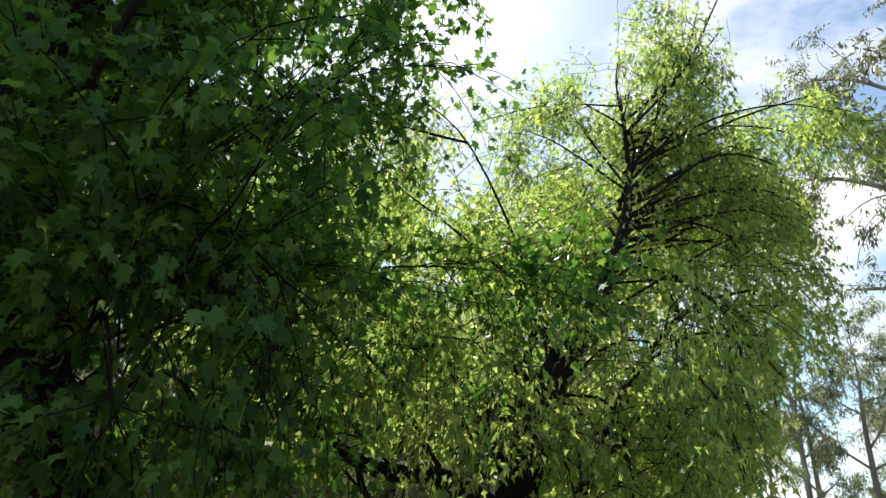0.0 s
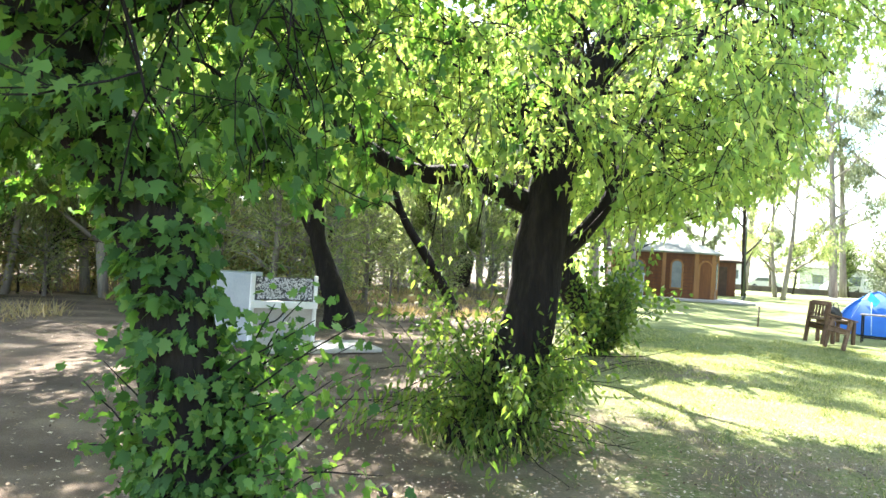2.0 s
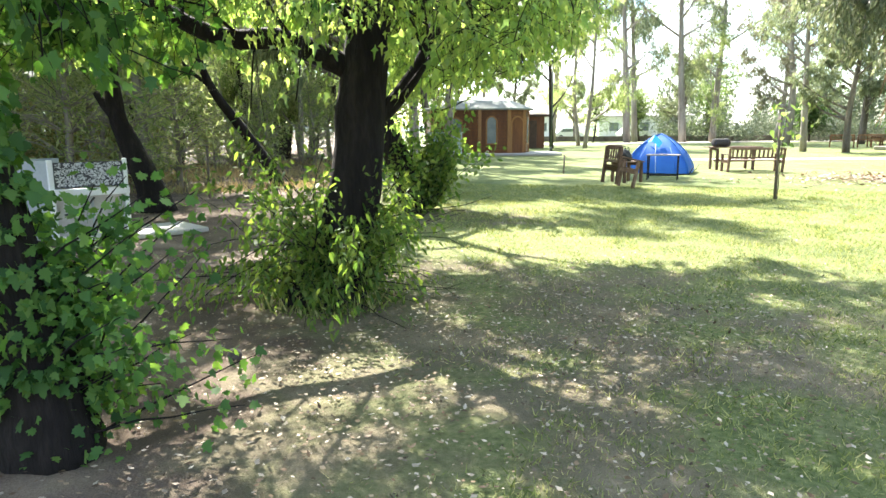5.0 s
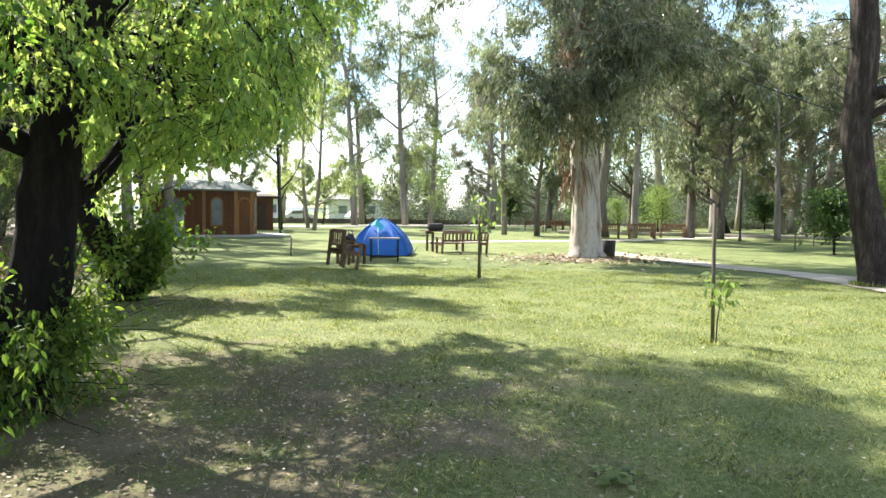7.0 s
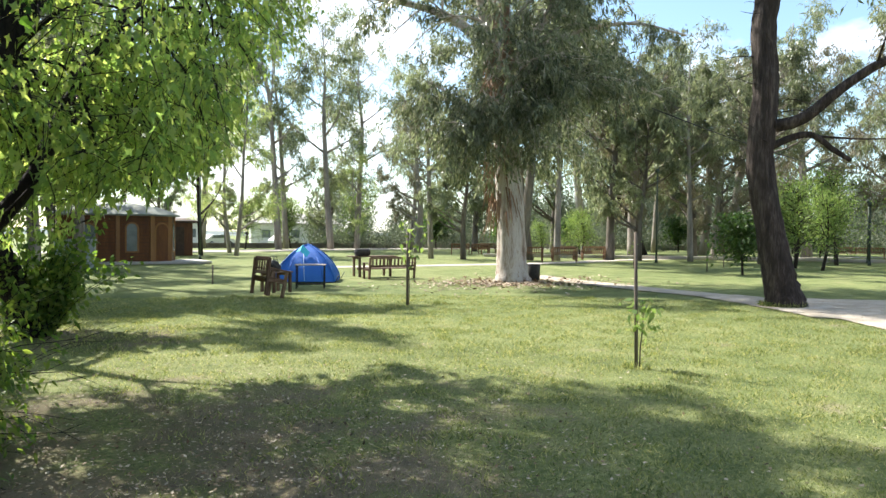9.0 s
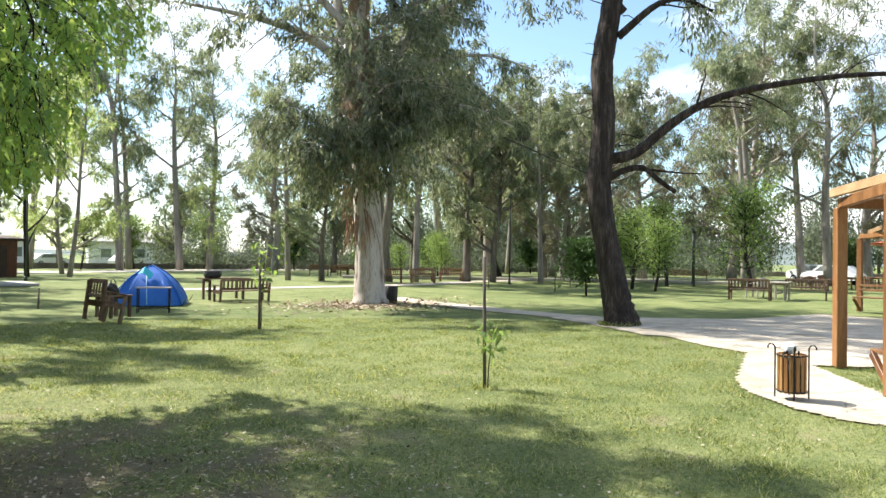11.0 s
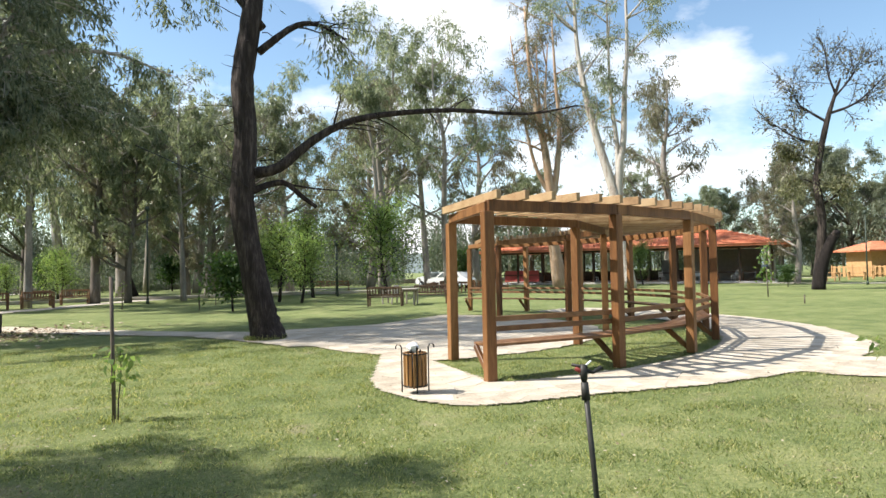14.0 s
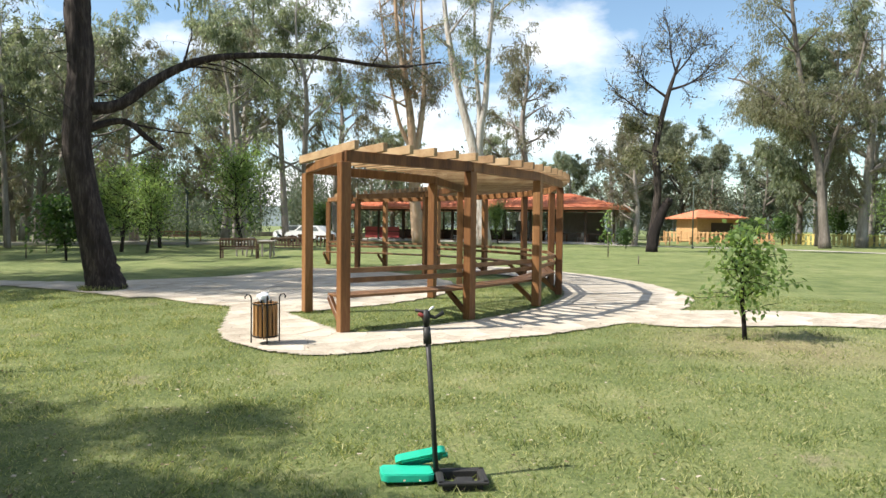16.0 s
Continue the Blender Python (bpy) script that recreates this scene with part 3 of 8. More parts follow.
def build_paving():
    """The mortar bed in small cells, and irregular flags laid in it."""
    rs = np.random.RandomState(11)
    cell, V, F, index = 0.07, [], [], {}
    x0, x1, y0, y1 = 5.5, 30.0, -16.0, 17.5

    def vid(i, j):
        if (i, j) not in index:
            index[(i, j)] = len(V)
            V.append((x0 + i * cell, y0 + j * cell, 0.012))
        return index[(i, j)]

    for i in range(int((x1 - x0) / cell)):
        for j in range(int((y1 - y0) / cell)):
            if on_paving(x0 + (i + 0.5) * cell, y0 + (j + 0.5) * cell):
                F.append((vid(i, j), vid(i + 1, j), vid(i + 1, j + 1), vid(i, j + 1)))
    bed = new("pavement", link_mesh("pavement", V, F, M_MORTAR))
    tagged(bed, "pale crazy paving laid in light mortar round the pergola", "pavement", kind="structure")
    # flag centres, evenly scattered
    sites, grid = [], {}
    for _ in range(26000):
        x, y = rs.uniform(x0, x1), rs.uniform(y0, y1)
        gap = (0.32 if rs.random() < 0.5 else 0.46) if math.hypot(x, y) < 16 else 0.5
        key = (int(x / 0.5), int(y / 0.5))
        if any(math.hypot(x - sx, y - sy) < gap for a in (-1, 0, 1) for b in (-1, 0, 1) for sx, sy in grid.get((key[0] + a, key[1] + b), ())):
            continue
        sites.append((x, y))
        grid.setdefault(key, []).append((x, y))
    S = np.array(sites)
    flags = []
    for x, y in sites:
        if not on_paving(x, y):
            continue
        d = np.hypot(S[:, 0] - x, S[:, 1] - y)
        poly = [(-0.6, -0.6), (0.6, -0.6), (0.6, 0.6), (-0.6, 0.6)]
        for q in np.argsort(d)[1:15]:
            nx, ny = S[q, 0] - x, S[q, 1] - y
            ln = math.hypot(nx, ny)
            nx, ny, lim = nx / ln, ny / ln, ln / 2 - 0.007
            out = []
            for a, b in zip(poly, poly[1:] + poly[:1]):
                da, db = a[0] * nx + a[1] * ny - lim, b[0] * nx + b[1] * ny - lim
                if da <= 0:
                    out.append(a)
                if da * db < 0:
                    f = da / (da - db)
                    out.append((a[0] + (b[0] - a[0]) * f, a[1] + (b[1] - a[1]) * f))
            poly = out
            if len(poly) < 3:
                break
        cut = []
        for a, b in poly:
            f = 1.0
            while f > 0.3 and not on_paving(x + a * f, y + b * f):
                f -= 0.07
            cut.append((a * f, b * f))
        poly = cut
        if len(poly) >= 3:
            flags.append((x, y, poly, 0.011 + 0.004 * rs.random()))
    flags.sort(key=lambda f: math.hypot(f[0] - 8.5, f[1] - 0.5))
    restV, restF = [], []
    for n, (x, y, poly, h) in enumerate(flags):
        k = len(poly)
        inner = [(0.93 * a, 0.93 * b, h) for a, b in poly]
        vs = [(a, b, 0.0) for a, b in poly] + [(a, b, h - 0.004) for a, b in poly] + inner
        fs = [(i, (i + 1) % k, k + (i + 1) % k, k + i) for i in range(k)] + [(k + i, k + (i + 1) % k, 2 * k + (i + 1) % k, 2 * k + i) for i in range(k)] + [tuple(range(2 * k, 3 * k))]
        if n < 290:
            ob = part("flagstone", link_mesh("flagstone", vs, fs, M_STONE), M_STONE, bed)
            ob.location = (x, y, 0.004)
        else:
            o = len(restV)
            restV += [(a + x, b + y, c + 0.004) for a, b, c in vs]
            restF += [tuple(q + o for q in f) for f in fs]
    far = part("far_flagstones", link_mesh("far_flagstones", restV, restF, M_STONE), M_STONE, bed)
    tagged(far, "pale flagstones farther along the paving", kind="stuff")
    v, f = strip(TRACK_B, 0.8, 0.006)
    road = new("gravel_track", link_mesh("gravel_track", v, f, M_SAND))
    tagged(road, "pale gravel track winding across the park lawn", "track", kind="structure")
    v, f = strip(spline([(70, -9), (62, -14.8), (56.5, -20), (53, -25.5), (47, -30.2), (40, -33), (28, -38)], 30)[:, :2], 0.9, 0.008)
    lane = new("gravel_lane", link_mesh("gravel_lane", v, f, M_SAND))
    tagged(lane, "pale gravel lane along the far edge of the lawn", "track", kind="structure")
    v, f = strip(spline([(-30, 66), (0, 60), (20, 58), (45, 62), (80, 50)], 30)[:, :2], 3.0, 0.004)
    road2 = new("far_gravel_road", link_mesh("far_gravel_road", v, f, M_SAND))
    tagged(road2, "wide sunlit sandy road beyond the lawn", "road", kind="structure")


# ---- trees ----
def limb(pts, r0, r1, n=12):
    return spline(pts, n), r0, r1


def trimmed(line, keep):
    """The limb without the bare end that reaches out of the crown."""
    p, r0, r1 = line
    n = len(p)
    while n > 4 and p[n - 1][2] > 1.6 and not keep(p[n - 1]):
        n -= 1
    return p[:n], r0, r1 if n == len(p) else 0.008


def limb_lines(limbs):
    return [(p, np.linspace(r0, r1, len(p))) for p, r0, r1 in limbs]


def flare(pts, radii, n=22):
    """A trunk with its radii, rounded and swollen a little at random."""
    p = spline(pts, n)
    r = np.interp(np.linspace(0, 1, n), np.linspace(0, 1, len(radii)), radii)
    return p, r


def rough_trunk(name, p, r, sides, material, rs, amount=0.12):
    V, L, C = tube_arrays([(p, r)], sides)
    k = len(p)
    rings = V.reshape(k, sides, 3)
    lobes = 1 + amount * (np.sin(np.arange(sides) * 2 * np.pi * 3 / sides + 0.7)[None] * 0.6 + rs.normal(size=(k, sides)) * 0.35)
    rings = p[:, None] + (rings - p[:, None]) * lobes[:, :, None]
    return array_mesh(name, rings.reshape(-1, 3), L, C, material, True)


def tree_thing(name, label, trunk_mesh, limbs, branches, twigs, leaves, bark, m=None, group="", sides=8):
    t = thing(name, label, "tree", m, group)
    part("trunk", trunk_mesh, bark, t)
    for p, r0, r1 in limbs:
        part("limb", tubes("limb", [(p, np.linspace(r0, r1, len(p)))], sides, bark), bark, t)
    V, L, C = tube_arrays(branches, 5) if branches else (np.zeros((0, 3)), [], [])
    if twigs:
        V2, L2, C2 = tube_arrays(twigs, 3)
        L = np.concatenate([L, L2 + len(V)])
        C = np.concatenate([C, C2])
        V = np.concatenate([V, V2])
    tagged(part("twigwork", array_mesh("twigwork", V, L, C, bark), bark, t), kind="stuff")
    for nm, me in leaves:
        part(nm, me, me.materials[0], t)
    return t


def ivy_tree():
    """The leaning trunk beside the camera, wrapped in lobed leaves, its crown hanging overhead."""
    rs = np.random.RandomState(3)
    pts = [(-1.27, 3.10, -0.05), (-1.30, 3.08, 0.3), (-1.36, 3.06, 0.75), (-1.45, 3.03, 1.25), (-1.62, 2.98, 1.68), (-1.88, 2.88, 2.05), (-2.12, 2.78, 2.6), (-2.28, 2.72, 3.3), (-2.25, 2.8, 4.4), (-2.0, 2.9, 5.8)]
    p, r = flare(pts, [0.22, 0.18, 0.16, 0.155, 0.155, 0.15, 0.135, 0.12, 0.10, 0.06], 30)
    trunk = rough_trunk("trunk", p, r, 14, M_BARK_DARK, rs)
    limbs = [limb([(-1.95, 2.8, 2.7), (-1.6, 3.1, 3.2), (-1.2, 3.5, 3.9), (-0.8, 3.9, 4.8)], 0.017, 0.005),
             limb([(-1.8, 2.9, 2.2), (-1.3, 3.6, 2.75), (-0.7, 3.9, 3.05), (-0.1, 4.2, 3.2), (0.4, 4.4, 3.2)], 0.010, 0.003),
             limb([(-1.9, 2.8, 2.5), (-2.5, 3.3, 3.1), (-3.0, 3.9, 3.6), (-3.4, 4.5, 3.8)], 0.017, 0.006),
             limb([(-2.05, 2.75, 3.2), (-1.5, 2.4, 4.2), (-0.8, 2.2, 4.8), (0.0, 2.3, 5.4)], 0.022, 0.007),
             limb([(-2.1, 2.8, 3.9), (-2.6, 3.4, 4.9), (-2.8, 4.0, 6.0)], 0.022, 0.007),
             # the next three limbs are unseen, added overhead to cut the skylight
             limb([(-2.1, 2.8, 4.6), (-1.9, 1.6, 5.6), (-1.3, 0.2, 6.0), (-0.6, -1.2, 6.0)], 0.033, 0.010),
             limb([(-2.05, 2.85, 5.2), (-1.0, 1.8, 6.2), (0.4, 1.0, 6.6), (1.8, 0.6, 6.4)], 0.033, 0.010),
             limb([(-2.1, 2.8, 4.0), (-3.0, 1.6, 4.8), (-3.6, 0.2, 5.2), (-3.8, -1.4, 5.2)], 0.033, 0.010),
             limb([(-2.15, 2.75, 3.5), (-2.9, 2.3, 4.0), (-3.8, 2.2, 4.2), (-4.8, 2.6, 4.0)], 0.028, 0.010),
             limb([(-2.1, 2.8, 5.0), (-1.6, 4.2, 6.2), (-1.4, 5.4, 7.0)], 0.022, 0.007),
             limb([(-2.1, 2.8, 4.4), (-1.7, 3.6, 5.4), (-1.2, 4.3, 6.2), (-0.6, 4.9, 6.6)], 0.033, 0.010),
             limb([(-2.0, 2.9, 5.0), (-2.9, 2.2, 6.0), (-3.9, 1.7, 6.6)], 0.033, 0.010),
             # three high limbs added to close sky gaps and shade the crown below
             limb([(-2.2, 2.8, 4.6), (-2.8, 4.5, 6.2), (-3.2, 6.2, 7.4), (-3.4, 7.6, 7.9)], 0.028, 0.007),
             limb([(-2.0, 2.9, 5.2), (-2.0, 4.6, 6.6), (-2.0, 6.2, 7.4), (-1.8, 7.4, 7.8)], 0.028, 0.007),
             limb([(-2.2, 2.8, 4.0), (-3.2, 4.2, 5.2), (-4.2, 5.6, 6.0), (-5.0, 6.6, 6.4)], 0.028, 0.007),
             limb([(-2.2, 2.8, 3.4), (-2.4, 4.2, 4.6), (-2.9, 5.6, 5.3), (-3.3, 6.6, 5.6)], 0.022, 0.006),
             limb([(-2.2, 2.8, 3.0), (-3.1, 3.2, 3.8), (-4.0, 3.9, 4.4), (-4.8, 4.8, 4.6)], 0.022, 0.006),
             limb([(-2.2, 2.8, 3.4), (-1.8, 4.0, 4.2), (-1.6, 5.0, 4.7), (-1.6, 5.8, 4.8)], 0.017, 0.005),
             limb([(-1.75, 2.9, 2.0), (-1.4, 2.9, 2.35), (-1.1, 2.95, 2.3), (-0.9, 3.0, 2.0)], 0.012, 0.004),
             limb([(-1.9, 2.85, 2.2), (-1.5, 2.8, 2.55), (-1.15, 2.8, 2.5), (-0.9, 2.85, 2.25)], 0.012, 0.004),
             limb([(-1.7, 2.95, 1.9), (-1.45, 3.0, 2.15), (-1.25, 3.05, 2.05), (-1.1, 3.1, 1.75)], 0.012, 0.004),
             limb([(-2.0, 2.8, 2.4), (-1.6, 2.7, 2.8), (-1.2, 2.7, 2.75), (-0.85, 2.75, 2.5)], 0.012, 0.004),
             limb([(-1.8, 2.9, 2.1), (-1.55, 2.65, 2.3), (-1.4, 2.55, 2.1), (-1.3, 2.5, 1.85)], 0.012, 0.004),
             limb([(-2.1, 2.75, 2.6), (-1.7, 3.2, 2.9), (-1.2, 3.4, 2.8), (-0.8, 3.5, 2.5)], 0.012, 0.004),
             limb([(-1.7, 2.9, 1.95), (-1.95, 3.2, 2.15), (-2.2, 3.6, 2.2), (-2.4, 4.0, 2.1)], 0.014, 0.004)]
    keep = lambda q: q[2] > 1.55 and math.hypot(q[0], q[1] - 0.1) > 2.0 and not (q[0] > -0.75 and q[2] < 2.75 and q[1] < 4.0)
    br, tw = grow(rs, limbs, 15, 1.2, 13, 0.55, 0.3, 0.7, 0.12, 1.0, keep)
    tw = [q for k, q in enumerate(tw) if q[0][-1][0] < -1.4 or k % 3]
    dense = [q for q in tw if q[0][-1][0] < -0.5 * q[0][-1][1]]
    P, D = leaves_on(rs, tw + dense, 11, 0.05, 0.5)
    crown = leaf_mesh("crown", rs, P, D, 0.055 + 0.035 * rs.random(len(P)), STAR, M_MAPLE_DARK, 0.45)
    # leaves that clothe the trunk
    n = 5000
    i = rs.randint(1, 24, n)
    a = rs.random(n) * 2 * np.pi
    out = np.stack([np.cos(a), np.sin(a), 0 * a], 1)
    P = p[i] + out * (r[i] + 0.004 + 0.04 * rs.random(n))[:, None] + rs.normal(size=(n, 3)) * 0.028
    D = unit(out * 0.5 + rs.normal(size=(n, 3)) * 0.5 + np.array([0, 0, -0.6]))
    ok = np.array([q[2] > 0.3 and noise.noise((math.cos(b) * 1.3, math.sin(b) * 1.3, q[2] * 2.2)) > (-0.26 if q[2] < 1.2 else -0.5) for q, b in zip(P, a)])
    coat = leaf_mesh("trunk_leaves", rs, P[ok], D[ok], 0.033 + 0.030 * rs.random(ok.sum()), MAPLE, M_MAPLE_DARK, 0.52, 0.25, (out * 0.8 + np.array([0, 0, 0.7]))[ok])
    # suckers from the foot
    sh = []
    for k in range(44):
        if k < 32:
            d = np.array([0.5 + 0.5 * rs.random(), -0.25 + 0.6 * rs.random(), 0.5 + 1.1 * rs.random()])
            ln = 0.45 + 0.45 * rs.random()
        else:
            d = np.array([-0.7, -0.1 + 0.5 * rs.random(), 0.25 + 0.7 * rs.random()])
            ln = 0.4 + 0.35 * rs.random()
        q0 = p[rs.randint(1, 6)] + rs.normal(size=3) * 0.05
        sh.append((sprout(rs, q0, d, ln, 6, 0.5, 0.12), np.linspace(0.008, 0.002, 7)))
    P, D = leaves_on(rs, sh, 52, 0.07, 0.4)
    low = leaf_mesh("sucker_leaves", rs, P, D, 0.030 + 0.026 * rs.random(len(P)), MAPLE, M_MAPLE_DARK, 0.5, 0.25, (0, -0.4, 0.9))
    tree_thing("ivy_clad_tree", "leaning dark trunk thickly clad in lobed green leaves", trunk, limbs, br + sh, tw, [("trunk_leaves", coat), ("sucker_leaves", low), ("crown", crown)], M_BARK_DARK)


def maple_tree():
    """The broad maple at the lawn's edge, with a leafy skirt of shoots round its foot."""
    rs = np.random.RandomState(5)
    pts = [(-0.10, 5.5, -0.05), (0.02, 5.5, 0.45), (0.17, 5.5, 0.95), (0.23, 5.5, 1.6), (0.32, 5.5, 2.2), (0.55, 5.55, 2.9), (0.95, 5.6, 3.7), (1.2, 5.8, 4.7), (1.2, 6.1, 6.0)]
    p, r = flare(pts, [0.36, 0.22, 0.20, 0.185, 0.16, 0.125, 0.075, 0.035, 0.008], 30)
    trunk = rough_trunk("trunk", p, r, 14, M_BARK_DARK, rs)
    limbs = [limb([(0.22, 5.5, 1.38), (0.45, 5.47, 1.55), (0.7, 5.45, 1.9), (0.85, 5.45, 2.3), (1.2, 5.6, 3.0), (1.8, 6.0, 3.7), (2.6, 6.5, 4.1)], 0.078, 0.010, 16),
             limb([(0.2, 5.5, 1.8), (-0.35, 5.5, 2.03), (-0.66, 5.46, 2.02), (-0.96, 5.42, 2.09), (-1.29, 5.35, 2.3), (-1.7, 5.35, 2.62), (-2.0, 5.4, 3.0)], 0.095, 0.03, 16),
             limb([(0.3, 5.45, 2.35), (0.05, 5.0, 2.5), (-0.15, 4.8, 2.1), (-0.25, 4.75, 1.55)], 0.014, 0.004),
             limb([(0.25, 5.45, 2.2), (-0.25, 5.05, 2.35), (-0.48, 4.85, 2.0), (-0.55, 4.85, 1.5)], 0.014, 0.004),
             limb([(0.35, 5.45, 2.4), (0.3, 5.0, 2.5), (0.2, 4.85, 2.2), (0.15, 4.8, 1.85)], 0.014, 0.004),
             limb([(0.35, 5.45, 2.5), (0.55, 5.0, 2.55), (0.62, 4.85, 2.2), (0.65, 4.8, 1.8)], 0.014, 0.004),
             limb([(0.5, 5.5, 2.7), (0.85, 5.1, 2.6), (0.95, 4.95, 2.2), (1.0, 4.9, 1.8)], 0.014, 0.004),
             limb([(0.3, 5.5, 2.3), (0.5, 5.9, 3.0), (0.4, 6.6, 3.9), (0.2, 7.4, 4.8)], 0.022, 0.006),
             limb([(0.55, 5.55, 2.9), (0.2, 5.3, 3.8), (-0.3, 5.1, 4.7), (-0.8, 5.3, 5.3)], 0.016, 0.005),
             limb([(0.75, 5.6, 3.3), (1.5, 5.9, 3.9), (2.4, 6.4, 4.6), (3.4, 7.2, 4.9)], 0.016, 0.005),
             limb([(0.95, 5.6, 3.7), (1.9, 6.6, 4.7), (2.7, 7.7, 5.5), (3.6, 8.7, 5.6)], 0.016, 0.005),
             limb([(1.1, 5.7, 4.3), (1.9, 5.6, 5.0), (2.8, 6.2, 5.3), (3.7, 7.0, 5.3)], 0.013, 0.005),
             limb([(1.2, 5.8, 4.7), (0.6, 6.6, 5.7), (0.2, 7.4, 6.4)], 0.013, 0.005),
             limb([(1.2, 5.9, 5.0), (2.0, 6.6, 6.1), (2.5, 7.4, 6.6)], 0.013, 0.005),
             limb([(-0.3, 5.1, 4.7), (-1.3, 5.6, 5.2), (-2.2, 6.4, 5.6)], 0.013, 0.005),
             limb([(1.2, 5.6, 3.0), (1.7, 5.5, 3.3), (2.3, 5.8, 3.2), (2.8, 6.4, 2.9)], 0.016, 0.005),
             limb([(0.85, 5.45, 2.3), (1.3, 5.9, 2.65), (1.9, 6.4, 2.55), (2.5, 7.0, 2.3)], 0.021, 0.006),
             limb([(0.3, 5.5, 2.2), (0.8, 6.2, 2.7), (1.3, 6.9, 2.6), (1.7, 7.6, 2.3)], 0.035, 0.012),
             limb([(0.3, 5.5, 2.3), (0.2, 4.95, 2.7), (0.1, 4.55, 2.7), (0.0, 4.2, 2.45)], 0.018, 0.006),
             limb([(0.55, 5.55, 2.7), (0.85, 5.05, 3.0), (1.2, 4.8, 2.95), (1.5, 4.7, 2.6)], 0.013, 0.005),
             limb([(0.2, 5.5, 2.1), (-0.2, 5.1, 2.6), (-0.35, 4.7, 2.8), (-0.5, 4.4, 2.7)], 0.030, 0.010),
             limb([(-0.3, 5.5, 2.05), (-0.8, 5.1, 2.7), (-1.2, 4.8, 2.9), (-1.5, 4.7, 2.7)], 0.020, 0.008),
             limb([(0.2, 5.5, 1.9), (0.0, 5.2, 2.5), (0.3, 4.9, 2.4), (0.5, 4.8, 2.1)], 0.020, 0.008),
             limb([(0.9, 5.6, 2.5), (1.2, 6.3, 2.5), (1.6, 7.0, 2.25), (1.9, 7.7, 1.95)], 0.018, 0.006),
             limb([(1.2, 5.7, 2.9), (1.7, 6.2, 2.6), (2.2, 6.8, 2.25), (2.7, 7.3, 1.95)], 0.013, 0.005),
             limb([(0.5, 5.7, 2.6), (0.9, 6.4, 2.4), (1.1, 7.2, 2.15), (1.2, 8.0, 1.95)], 0.018, 0.006),
             limb([(1.2, 6.0, 5.6), (1.4, 6.6, 6.4), (1.6, 7.4, 7.0)], 0.011, 0.005),
             limb([(1.2, 5.9, 5.2), (2.0, 6.6, 5.9), (2.8, 7.4, 6.2)], 0.011, 0.005),
             limb([(1.2, 6.0, 5.8), (0.5, 6.6, 6.2), (-0.3, 7.3, 6.4)], 0.011, 0.005),
             limb([(1.1, 5.8, 4.5), (2.2, 7.2, 5.6), (3.0, 8.6, 6.0)], 0.013, 0.005),
             limb([(0.7, 5.45, 1.9), (1.0, 5.7, 2.35), (1.4, 6.1, 2.45), (1.8, 6.6, 2.2)], 0.030, 0.010)]
